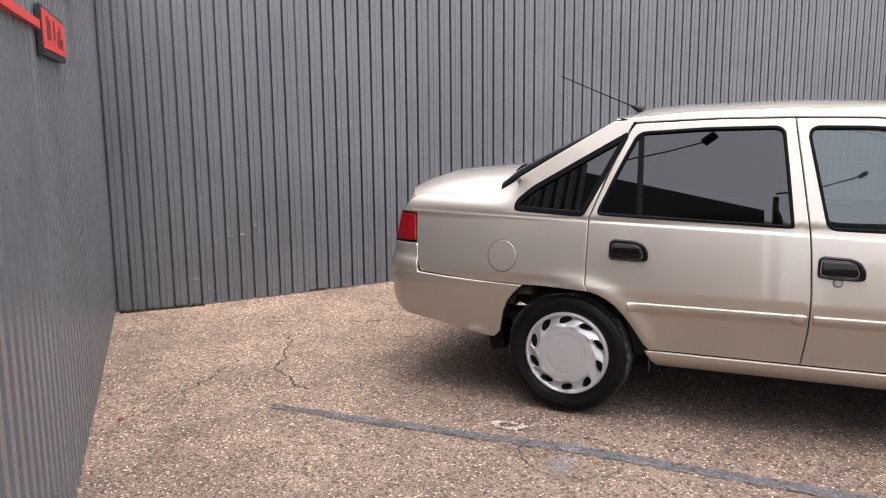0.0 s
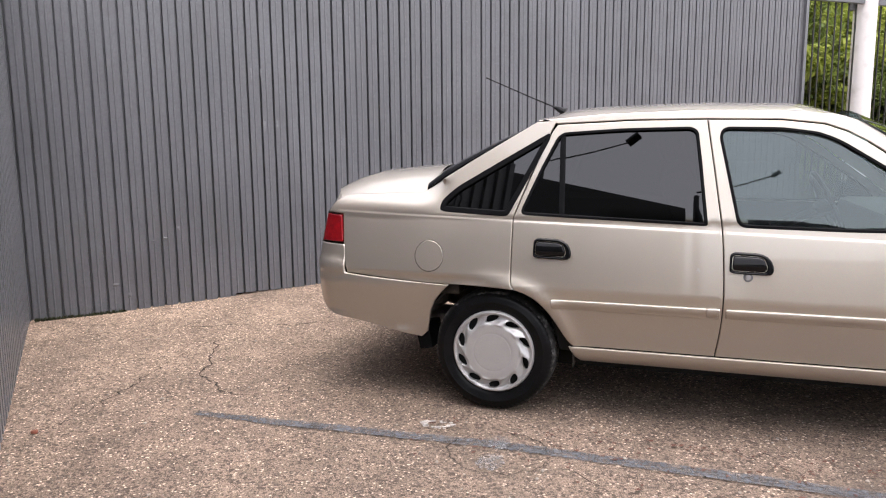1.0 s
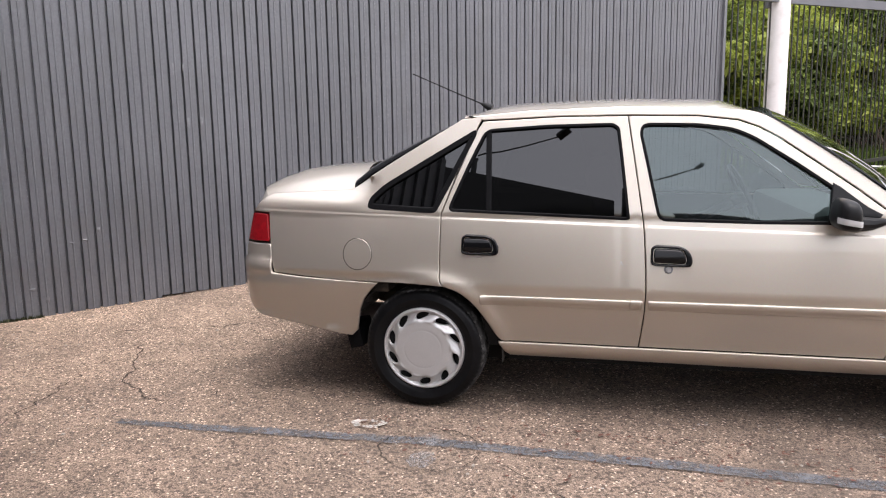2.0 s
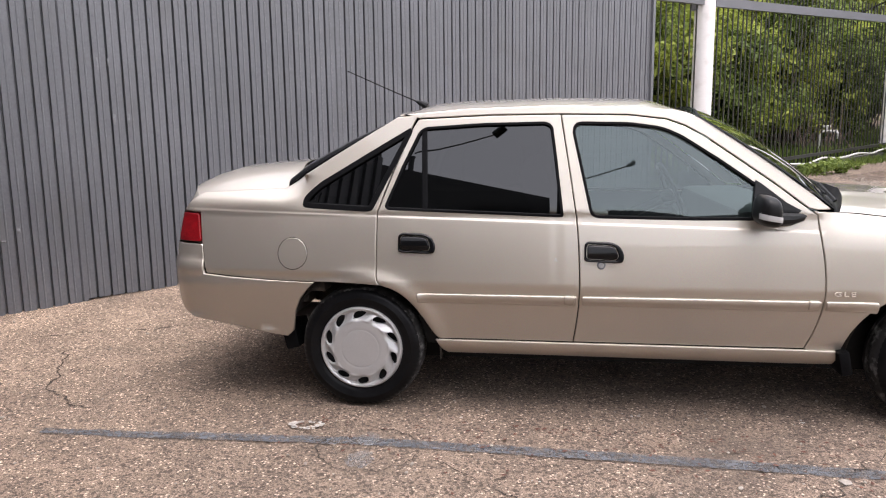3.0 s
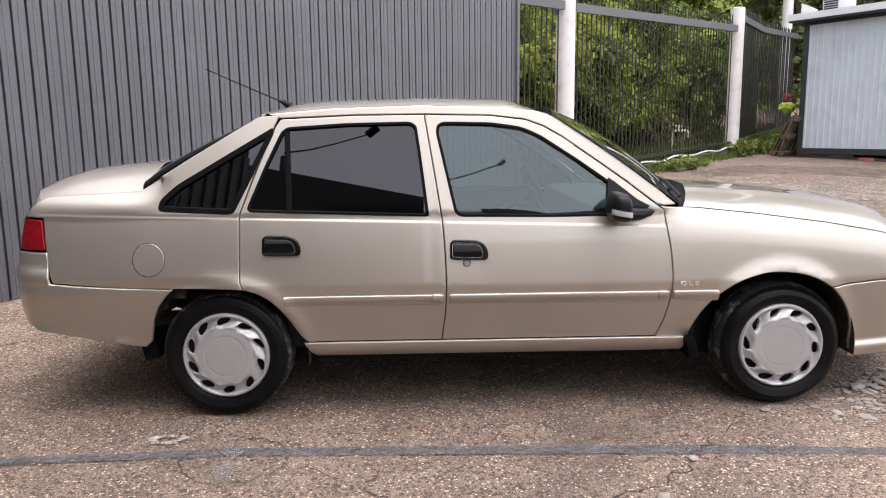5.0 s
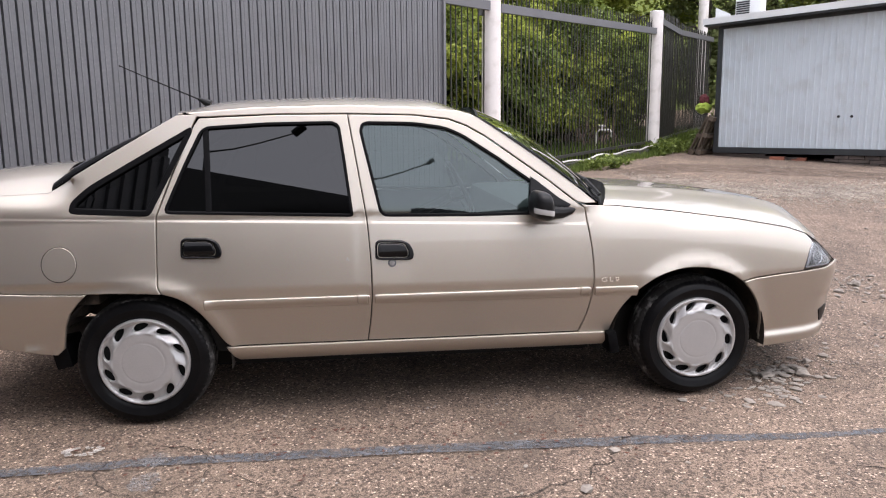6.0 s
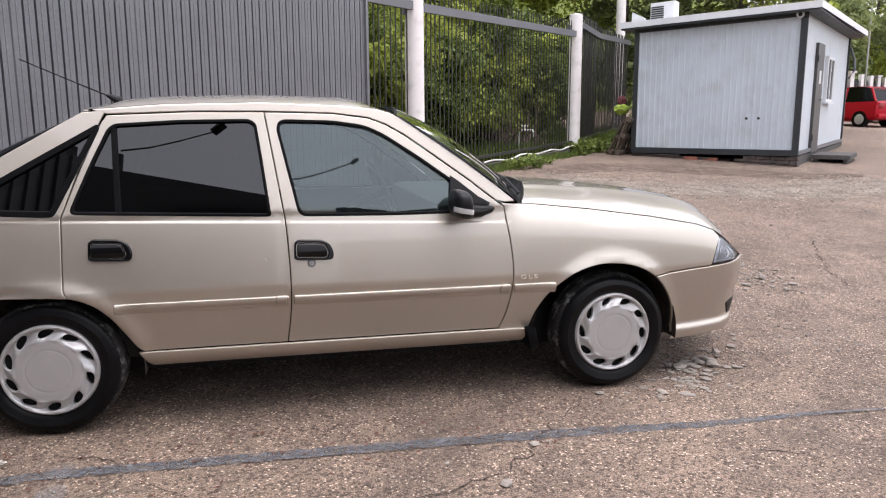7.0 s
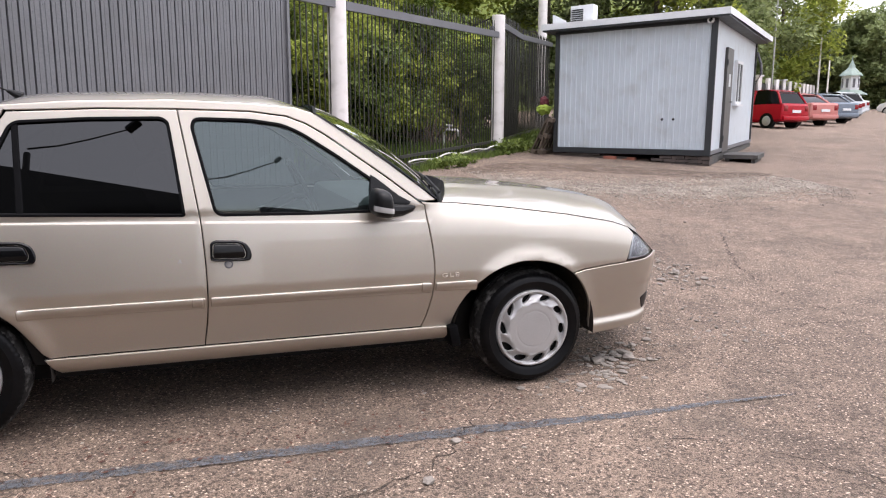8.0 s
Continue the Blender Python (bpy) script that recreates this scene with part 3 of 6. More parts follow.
def fence_bay(a, b, rail_a, rail_b, label, first=0.0, pitch=0.12):
    """A steel bay from a to b: top rail, low rail, upright bars with pointed tips, kerb board."""
    a, b = Vector(a), Vector(b)
    d = (b - a).normalized()
    length = (b - a).length
    n = Vector((-d.y, d.x, 0))
    fence = thing("fence", (a.x, a.y, ground_z(a.x, a.y)), label, "fence", "fence bays along the yard")

    def strip(z0a, z0b, h, depth, off):
        bm = bmesh.new()
        corners = []
        for p, z in ((a, z0a), (b, z0b)):
            corners.append([bm.verts.new(p + n * (off + dy) + Vector((0, 0, z + dz))) for dy, dz in ((-depth / 2, 0), (depth / 2, 0), (depth / 2, h), (-depth / 2, h))])
        for k in range(4):
            bm.faces.new((corners[0][k], corners[0][(k + 1) % 4], corners[1][(k + 1) % 4], corners[1][k]))
        bm.faces.new(corners[0][::-1])
        bm.faces.new(corners[1])
        bmesh.ops.recalc_face_normals(bm, faces=bm.faces)
        return bm

    part("top_rail", strip(rail_a - 0.06, rail_b - 0.06, 0.12, 0.06, -0.05), RAIL, fence, "grey square steel rail", 0)
    ga, gb = ground_z(a.x, a.y), ground_z(b.x, b.y)
    part("low_rail", strip(ga + 0.22, gb + 0.22, 0.05, 0.04, -0.03), BAR, fence, "", 0)
    part("kerb_board", strip(ga - 0.05, gb - 0.05, 0.17, 0.08, -0.09), CONCRETE, fence, "dark concrete kerb along its foot", 0)
    bm = bmesh.new()
    tall = rail_a - ga + 0.16
    rings = []
    for z, r in ((0, 0.0075), (tall - 0.06, 0.0075), (tall, 0.002)):
        rings.append([bm.verts.new((sx * r, sy * r, z)) for sx, sy in ((-1, -1), (1, -1), (1, 1), (-1, 1))])
    for r0, r1 in zip(rings, rings[1:]):
        for k in range(4):
            bm.faces.new((r0[k], r0[(k + 1) % 4], r1[(k + 1) % 4], r1[k]))
    bm.faces.new(rings[-1])
    me = mesh_of("bar", bm, BAR, 0)
    rnd = random.Random(int(length * 100))
    s = first
    while s < length - 0.03:
        p = a.lerp(b, s / length)
        zf = lerp(ga, gb, s / length)
        ob = new("bar", me)
        ob.parent = fence
        ob.matrix_basis = Matrix.Translation(p - ORIGIN[fence] + Vector((0, 0, zf + 0.08))) @ pose(0, 0, 0, rnd.uniform(-0.25, 0.25), rnd.uniform(-0.3, 0.3), 45)
        s += pitch
    return fence


def fence_post(at, radius, height):
    post = thing("fence_post", (at.x, at.y, ground_z(at.x, at.y)), "round whitewashed steel fence post", "post", "white fence posts")
    z0 = ground_z(at.x, at.y)
    bm = bmesh.new()
    tube(bm, [(at.x, at.y, z0 - 0.1), (at.x, at.y, z0 + height * 0.5), (at.x, at.y, z0 + height)], [radius, radius * 0.98, radius * 0.95], 32)
    part("pipe", bm, POST_WHITE, post)
    bm = bmesh.new()
    tube(bm, [(at.x, at.y, z0 + height), (at.x, at.y, z0 + height + 0.012)], [radius * 0.97, radius * 0.9], 32)
    part("cap", bm, POST_WHITE, post, "flat welded cap")
    bm = bmesh.new()
    side = Vector((D45.x, D45.y, 0)) * (radius + 0.005) - BACK45 * 0.08
    box(bm, (-0.03, -0.035, height - 0.36), (0.03, 0.035, height - 0.22), Matrix.Translation((at.x - side.x, at.y - side.y, z0)) @ Matrix.Rotation(radians(45), 4, "Z"))
    part("bracket", bm, RAIL, post, "", 0)
    return post


RAIL1, RAIL2 = 2.93, 3.14
POST3 = Vector((8.55, 13.75, 0))
fence_post(POST1, 0.14, 2.75)
fence_post(POST2, 0.145, 2.84)
fence_bay(FENCE0, POST1 - D45 * 0.13, RAIL1 - 0.02, RAIL1, "short steel bar fence between wall and post", 0.1)
fence_bay(POST1 + D45 * 0.14, POST2 - D45 * 0.14, RAIL1, RAIL2 - 0.01, "grey steel bar fence in front of bushes", 0.05)
fence_bay(POST2 + D45 * 0.14, POST3, RAIL2 + 0.21, RAIL2 + 0.24, "steel bar fence running behind the site cabin", 0.05, 0.085)
fence_bay(POST3, POST3 + Vector((2.6, 3.6, 0)), RAIL2 + 0.24, RAIL2 + 0.5, "steel bar fence running behind the site cabin", 0.05)
bm = bmesh.new()
rnd = random.Random(4)
line = [POST1.lerp(POST2, u) - BACK45 * (0.16 + 0.03 * math.sin(u * 19)) for u in np.linspace(0.3, 1.15, 40)]
tube(bm, [(p.x, p.y, ground_z(p.x, p.y) + 0.16 + 0.02 * math.sin(i * 0.7) - (0.04 if i > 30 else 0)) for i, p in enumerate(line)], 0.016, 6)
solid("hose", bm, HOSE, "white plastic hose lying along the fence foot", "hose")
# standpipe behind the fence
tapx = Vector((5.55, 10.55, 0))
tap = thing("garden_tap", (tapx.x, tapx.y, ground_z(tapx.x, tapx.y)), "white plastic standpipe tap behind the fence", "tap")
zt = ground_z(tapx.x, tapx.y)
bm = bmesh.new()
e = Vector((0.8, -0.6, 0))
tube(bm, [(tapx.x, tapx.y, zt), (tapx.x, tapx.y, zt + 0.50), (tapx.x + e.x * 0.05, tapx.y + e.y * 0.05, zt + 0.55), (tapx.x + e.x * 0.26, tapx.y + e.y * 0.26, zt + 0.55), (tapx.x + e.x * 0.29, tapx.y + e.y * 0.29, zt + 0.5), (tapx.x + e.x * 0.29, tapx.y + e.y * 0.29, zt + 0.42)], 0.022, 8)
part("pipe", bm, HOSE, tap)
bm = bmesh.new()
tube(bm, [(tapx.x + e.x * 0.1, tapx.y + e.y * 0.1, zt + 0.56), (tapx.x + e.x * 0.1, tapx.y + e.y * 0.1, zt + 0.64)], 0.015, 8)
tube(bm, [(tapx.x + e.x * 0.04, tapx.y + e.y * 0.04, zt + 0.63), (tapx.x + e.x * 0.16, tapx.y + e.y * 0.16, zt + 0.63)], 0.018, 8)
part("handle", bm, HOSE, tap)

# ---- site cabin ----
# it stands square to the sloping yard, its roof falling slightly away from the door
CA = Vector((10.22, 8.59, 0.70))
front = Vector((-0.6743, 0.7385, 0.0046))
away = Vector((0.7383, 0.6740, 0.0228))
rise = Vector((-0.0137, -0.0187, 0.9997))
W, L = 3.12, 6.0
FLOOR, TOP = 0.02, 2.50
cabin = thing("site_cabin", (CA.x, CA.y, ground_z(CA.x, CA.y)), "pale blue-grey corrugated site cabin on low brick footings", "cabin")


def cab(u, v, z):
    """A point u metres along the ribbed face from its near corner, v metres in along the door side, z over its floor."""
    fall = 1.012 - 0.0125 * u - 0.003 * v if z > 0.3 else 1.0
    return CA + front * u + away * v + rise * (z * fall)


def ground_under(u, v):
    """Height of the yard below a point of the cabin, over its floor."""
    p = cab(u, v, 0)
    return ground_z(p.x, p.y) - p.z


def cab_box(bm, u0, u1, v0, v1, z0, z1):
    c = [[bm.verts.new(cab(u, v, z)) for u, v in ((u0, v0), (u1, v0), (u1, v1), (u0, v1))] for z in (z0, z1)]
    for k in range(4):
        bm.faces.new((c[0][k], c[0][(k + 1) % 4], c[1][(k + 1) % 4], c[1][k]))
    bm.faces.new(c[0][::-1])
    bm.faces.new(c[1])
    bmesh.ops.recalc_face_normals(bm, faces=bm.faces)


bm = bmesh.new()
cab_box(bm, 0.02, W - 0.02, 0.02, L - 0.02, FLOOR, TOP)
part("body", bm, CLADDING, cabin, "", 0)
bm = bmesh.new()
prev = None
for k in range(27):
    for s, o in ((0.0, 0.0), (0.062, 0.0), (0.072, 0.013), (0.098, 0.013), (0.108, 0.0)):
        u = 0.06 + (k * 0.1111 + s * 0.99)
        row = [bm.verts.new(cab(u, 0.012 - 0.004 - o, z)) for z in (FLOOR + 0.05, TOP - 0.02)]
        if prev and s > 0 or (prev and k):
            bm.faces.new((prev[0], row[0], row[1], prev[1]))
        prev = row
part("ribbed_face", bm, CLADDING, cabin, "pale blue ribbed sheet", 0)
for u0, u1, v0, v1, z0, z1 in ((-0.02, 0.09, -0.025, 0.02, FLOOR, TOP), (-0.025, 0.02, -0.02, 0.03, FLOOR, TOP), (W - 0.07, W + 0.02, -0.025, 0.02, FLOOR, TOP), (-0.02, W + 0.02, -0.034, 0.02, FLOOR - 0.02, FLOOR + 0.09), (0.0, W, -0.03, 0.02, TOP - 0.06, TOP + 0.02), (-0.02, 0.02, L - 0.04, L + 0.02, FLOOR, TOP)):
    bm = bmesh.new()
    cab_box(bm, u0, u1, v0, v1, z0, z1)
    part("corner_trim", bm, SHED_TRIM, cabin, "graphite sheet trim", 0)
bm = bmesh.new()
cab_box(bm, -0.03, 0.0, 0.03, L - 0.03, FLOOR, FLOOR + 0.07)
part("sill_trim", bm, RAIL, cabin, "", 0)
# roof
bm = bmesh.new()
c = [[bm.verts.new(cab(u, v, z)) for u, v in ((-0.27, -0.28), (W + 0.24, -0.28), (W + 0.24, L + 0.1), (-0.36, L + 0.1))] for z in (TOP + 0.03, TOP + 0.15)]
for k in range(4):
    bm.faces.new((c[0][k], c[0][(k + 1) % 4], c[1][(k + 1) % 4], c[1][k]))
bm.faces.new(c[1])
bmesh.ops.recalc_face_normals(bm, faces=bm.faces)
roof = part("roof", bm, SHED_WHITE, cabin, "flat overhanging roof with a pale fascia", 0)
bm = bmesh.new()
cab_box(bm, -0.25, W + 0.22, -0.26, L + 0.08, TOP + 0.0, TOP + 0.034)
part("soffit", bm, SHED_TRIM, roof, "dark soffit", 0)
# footings: two courses of dark brick with two openings
rnd = random.Random(8)
FOOT_BRICK = worn("dark_brown_brick", (0.085, 0.066, 0.058), 0.9, vary=0.45, scale=5, relief=0.004, dirt=(0.04, 0.038, 0.037))
for course in range(3):
    u = -0.02 - 0.12 * (course % 2)
    while u < W:
        wd = rnd.uniform(0.22, 0.26)
        mid = u + wd / 2
        z0 = ground_under(mid, 0) - 0.03
        z1 = -0.006
        h = (z1 - z0) / 3
        if not (1.02 < mid < 1.53 or 1.72 < mid < 2.10):
            bm = bmesh.new()
            d = rnd.uniform(-0.012, 0.012)
            cab_box(bm, max(u, -0.02), min(W + 0.02, u + wd - 0.012), d, 0.25, z0 + h * course, z0 + h * (course + 1) - 0.01)
            part("footing_brick", bm, FOOT_BRICK, cabin, "", 0)
        u += wd
for k in range(15):
    bm = bmesh.new()
    z0 = ground_under(0, 0.26 + k * 0.385) - 0.04
    cab_box(bm, -0.01, 0.3, 0.26 + k * 0.385, 0.26 + k * 0.385 + 0.375, z0, -0.004)
    part("footing_block", bm, CONCRETE, cabin, "dark concrete block", 0)
for u in (1.78, 1.42):
    bm = bmesh.new()
    z0 = ground_under(u, 0) - 0.005
    cab_box(bm, u, u + 0.25, 0.02 - 0.1 * (u > 1.6), 0.14 - 0.1 * (u > 1.6), z0, z0 + 0.065)
    part("loose_brick", bm, BRICK, cabin, "loose red brick", 0)
# door and window on the side
door = bmesh.new()
cab_box(door, -0.035, 0.03, 1.30, 2.06, FLOOR - 0.02, FLOOR + 2.06)
door = part("door", door, worn("grey_door", (0.05, 0.047, 0.045), 0.45, vary=0.1), cabin, "dark grey steel door, closed", 0)
bm = bmesh.new()
cab_box(bm, -0.085, -0.035, 1.92, 1.95, FLOOR + 0.98, FLOOR + 1.01)
cab_box(bm, -0.085, -0.07, 1.82, 1.95, FLOOR + 0.98, FLOOR + 1.01)
part("handle", bm, STEEL, door, "", 0)
bm = bmesh.new()
cab_box(bm, -0.04, -0.034, 1.60, 1.80, FLOOR + 1.3, FLOOR + 1.55)
part("notice", bm, SHED_WHITE, door, "white paper notice", 0)
for z in (0.2, 1.7):
    bm = bmesh.new()
    cab_box(bm, -0.055, -0.03, 1.265, 1.305, FLOOR + z, FLOOR + z + 0.12)
    part("hinge", bm, SHED_TRIM, door, "", 0)
win = bmesh.new()
for v0, v1, z0, z1 in ((2.60, 2.66, 0.95, 1.88), (3.40, 3.46, 0.95, 1.88), (2.66, 3.40, 0.95, 1.01), (2.66, 3.40, 1.82, 1.88), (2.98, 3.04, 1.01, 1.82)):
    cab_box(win, -0.05, 0.03, v0, v1, FLOOR + z0, FLOOR + z1)
win = part("window", win, SHED_WHITE, cabin, "white plastic window", 0)
for v0, v1 in ((2.66, 2.98), (3.04, 3.40)):
    bm = bmesh.new()
    cab_box(bm, -0.03, -0.022, v0, v1, FLOOR + 1.01, FLOOR + 1.82)
    part("pane", bm, BLACK_GLOSS, win, "", 0)
bm = bmesh.new()
cab_box(bm, -0.1, -0.0, 2.56, 3.50, FLOOR + 0.91, FLOOR + 0.945)
part("sill", bm, SHED_WHITE, win, "", 0)
bm = bmesh.new()
tube(bm, [cab(0.10, -0.03, TOP - 0.03), cab(0.10, -0.10, TOP - 0.03)], [0.06, 0.065], 14)
lampc = part("wall_lamp", bm, SHED_WHITE, cabin, "round white bulkhead lamp")
bm = bmesh.new()
tube(bm, [cab(0.10, -0.10, TOP - 0.03), cab(0.10, -0.105, TOP - 0.03)], [0.035, 0.03], 14)
part("lens", bm, BLACK_GLOSS, lampc)
for u in (0.909, 0.696):
    bm = bmesh.new()
    tube(bm, [cab(u, -0.02, FLOOR + 0.665), cab(u, -0.03, FLOOR + 0.665)], 0.025, 12)
    part("vent_hole", bm, DARK_IN, cabin)
bm = bmesh.new()
tube(bm, [cab(-0.02, L + 0.05, TOP - 0.2), cab(-0.12, L + 0.12, TOP - 0.5), cab(-0.14, L + 0.12, TOP - 0.75), cab(-0.03, L + 0.06, TOP - 0.95)], 0.03, 8)
part("duct", bm, RAIL, cabin, "grey flexible duct")
stepz = ground_under(-0.4, 1.7)
bm = bmesh.new()
cab_box(bm, -0.75, -0.08, 1.15, 2.25, stepz + 0.06, stepz + 0.14)
cab_box(bm, -0.70, -0.62, 1.2, 2.2, stepz - 0.03, stepz + 0.06)
cab_box(bm, -0.2, -0.12, 1.2, 2.2, stepz - 0.03, stepz + 0.06)
solid("door_step", bm, CONCRETE, "low dark slab step before the cabin door", "step", soft=0)
# outdoor unit and a leaning sheet on the roof edge
ac = thing("air_conditioner", cab(2.95, 1.16, TOP + 0.15), "white outdoor air conditioner unit on the cabin roof", "air conditioner")
bm = bmesh.new()
cab_box(bm, 2.70, 3.20, 1.0, 1.30, TOP + 0.16, TOP + 0.66)
part("casing", bm, SHED_WHITE, ac, "", 0)
bm = bmesh.new()
for k in range(9):
    cab_box(bm, 2.92, 3.18, 0.985, 0.999, TOP + 0.19 + k * 0.045, TOP + 0.218 + k * 0.045)
part("grille", bm, SHED_TRIM, ac, "dark fan grille", 0)
bm = bmesh.new()
cab_box(bm, 2.74, 2.80, 1.0, 1.32, TOP + 0.14, TOP + 0.16)
cab_box(bm, 3.08, 3.14, 1.0, 1.32, TOP + 0.14, TOP + 0.16)
part("feet", bm, RAIL, ac, "", 0)
bm = bmesh.new()
pts = [cab(3.05, 0.3, TOP + 0.15), cab(3.34, 0.3, TOP + 0.15), cab(3.34, 0.3, TOP + 0.42), cab(3.05, 0.3, TOP + 0.26)]
f0 = [bm.verts.new(p) for p in pts]
f1 = [bm.verts.new(p + away * 0.02) for p in pts]
bm.faces.new(f0)
bm.faces.new(f1[::-1])
for k in range(4):
    bm.faces.new((f0[k], f0[(k + 1) % 4], f1[(k + 1) % 4], f1[k]))
solid("metal_offcut", bm, SHED_WHITE, "white metal offcut standing on the cabin roof", "sheet metal", soft=0)
# pallets and clothes beside the cabin
for k in range(2):
    at = cab(W + 0.30 + 0.20 * k, 0.20 + 0.1 * k, 0)
    z0 = ground_z(at.x, at.y)
    pal = thing("pallet", (at.x, at.y, z0), "weathered wooden pallet leaning against the cabin", "pallet", "pallets by the cabin")
    lean = Matrix.Translation((at.x, at.y, z0)) @ Matrix.Rotation(math.atan2(front.y, front.x) + math.pi, 4, "Z") @ pose(0, 0, 0, 0, 18 + 8 * k, 0)
    for j in range(5):
        bm = bmesh.new()
        box(bm, (-0.015, -0.42 + j * 0.19, 0.0), (0.008, -0.32 + j * 0.19, 0.82), lean)
        part("slat", bm, WOOD, pal, "", 0)
    for z in (0.03, 0.38, 0.72):
        bm = bmesh.new()
        box(bm, (0.01, -0.42, z), (0.09, 0.46, z + 0.08), lean)
        part("bearer", bm, WOOD, pal, "", 0)


def crumple(bm, centre, size, seed):
    """A soft heap of cloth."""
    rnd = random.Random(seed)
    geo = bmesh.ops.create_icosphere(bm, subdivisions=3, radius=1.0)
    for v in geo["verts"]:
        k = 1 + 0.35 * noise.noise(v.co * 2.2 + Vector((seed, 0, 0)))
        v.co = Vector(centre) + Vector((v.co.x * size[0], v.co.y * size[1], v.co.z * size[2])) * k


bm = bmesh.new()
q = cab(W + 0.34, 0.2, 0)
zq = ground_z(q.x, q.y)
crumple(bm, (q.x, q.y, zq + 0.93), (0.16, 0.14, 0.11), 3)
solid("work_vest", bm, LIME, "lime high-visibility vest thrown over the pallets", "vest")
bm = bmesh.new()
crumple(bm, (q.x + 0.02, q.y + 0.03, zq + 1.08), (0.10, 0.09, 0.12), 5)
solid("jacket", bm, RED_CLOTH, "dark red jacket heaped on the pallets", "jacket")

# ---- the saloon car ----
CENTRE = 0.83
HOOD_EDGE = [(1.90, 0.93), (1.98, 0.925), (2.12, 0.92), (2.41, 0.888), (2.72, 0.845), (2.99, 0.795), (3.10, 0.76), (3.20, 0.70)]
RAIL_Z = [(0.10, 1.325), (0.17, 1.35), (0.48, 1.375), (0.89, 1.385), (1.26, 1.372), (1.46, 1.337), (1.52, 1.31)]


def crease_z(x):
    return 0.905 - 0.03 * x


def side_y(x, z):
    """Distance of the near flank from the plane of its widest line."""
    # section
    # widest at the waist, turning under below it; the tail has a sharp fold there
    if z < 0.60:
        s = 0.078 * ((0.60 - z) / 0.33) ** 1.15
    else:
        s = 0.036 * (min(z, 0.9) - 0.60) / 0.30 + 0.016 * ((min(z, 0.9) - 0.60) / 0.30) ** 2.5
    s += 0.010 * smooth(0.652, 0.625, z) * smooth(0.12, -0.10, x)
    zc = crease_z(x)
    s += 0.0045 * smooth(zc - 0.007, zc + 0.007, z)
    up = max(0.0, z - 0.925)
    cabin_part = 0.345 * up
    if x < -0.1:
        tail = 0.06 * (up / 0.09) ** 2
        cabin_part = lerp(tail, cabin_part, smooth(-0.42, -0.2, x) if z < 1.08 else 1.0)
    if x > 1.95:
        zt = curve_at(HOOD_EDGE, x)
        wv = max(0.0, (z - (zt - 0.16)) / 0.16)
        fend = 0.036 * wv ** 3.2
        cabin_part = lerp(cabin_part, fend, smooth(1.95, 2.1, x))
    s += cabin_part
    # plan
    if x < -0.3:
        s += 0.03 * ((-0.3 - x) / 0.5) ** 2
    if x < -0.80:
        u = min(0.995, (-0.80 - x) / 0.14)
        s += 0.12 * (1 - math.sqrt(1 - u * u))
    if x > 2.55:
        s += 0.085 * ((x - 2.55) / 0.57) ** 2
    if x > 3.12:
        s += 0.22 * ((x - 3.12) / 0.33) ** 3
    # flared lips round the wheels
    for wx, wz, r0 in ((2.49, 0.295, 0.345), (0.03, 0.28, 0.335)):
        r = math.hypot(x - wx, z - wz)
        if z > 0.26:
            s -= 0.016 * math.exp(-(((r - r0) / 0.04) ** 2)) * smooth(0.22, 0.4, z)
    return s


def flat_y(off):
    return lambda x, z: side_y(x, z) + off


DOOR_R_BACK = [(0.088, 0.915), (0.088, 0.80), (0.088, 0.66), (0.094, 0.615), (0.115, 0.592), (0.155, 0.578), (0.20, 0.552), (0.24, 0.515), (0.275, 0.47), (0.31, 0.415), (0.345, 0.36), (0.372, 0.337)]
PILLAR_B = [(0.905, 1.345), (0.94, 1.13), (0.968, 0.95), (0.980, 0.86), (0.990, 0.70), (0.992, 0.56), (0.985, 0.45), (0.970, 0.337)]
DOOR_F_FRONT = [(1.965, 0.915), (1.975, 0.84), (1.99, 0.74), (1.998, 0.64), (1.995, 0.53), (1.975, 0.42), (1.945, 0.337)]
ARCH_F = [(2.09, 0.27), (2.096, 0.335), (2.124, 0.42), (2.175, 0.50), (2.24, 0.56), (2.308, 0.602), (2.40, 0.630), (2.475, 0.636), (2.57, 0.626), (2.65, 0.600), (2.715, 0.562)]
DOOR_R_BACK, PILLAR_B, DOOR_F_FRONT, ARCH_F = spline(DOOR_R_BACK), spline(PILLAR_B, 3), spline(DOOR_F_FRONT), spline(ARCH_F, 6)
ARCH_F_REAR = [(2.715, 0.562), (2.775, 0.50), (2.826, 0.42), (2.852, 0.335), (2.862, 0.27), (2.866, 0.207)]
ARCH_F_REAR = spline(ARCH_F_REAR)
WIN_Q = [(-0.262, 0.945), (-0.255, 0.985), (-0.19, 1.045), (0.02, 1.17), (0.228, 1.292), (0.232, 1.27), (0.062, 0.926), (0.03, 0.924), (-0.235, 0.938)]
WIN_R = [(0.118, 0.932), (0.20, 1.13), (0.268, 1.275), (0.295, 1.293), (0.55, 1.308), (0.84, 1.312), (0.868, 1.295), (0.888, 1.15), (0.918, 0.905), (0.90, 0.903), (0.50, 0.918)]
WIN_F = [(1.040, 0.900), (1.00, 1.08), (0.958, 1.27), (0.966, 1.300), (0.99, 1.310), (1.20, 1.305), (1.34, 1.285), (1.42, 1.25), (1.58, 1.145), (1.72, 1.045), (1.845, 0.945), (1.86, 0.895), (1.45, 0.893)]
WIN_Q, WIN_R, WIN_F = rounded(WIN_Q, 0.035), rounded(WIN_R, 0.03), rounded(WIN_F, 0.035)

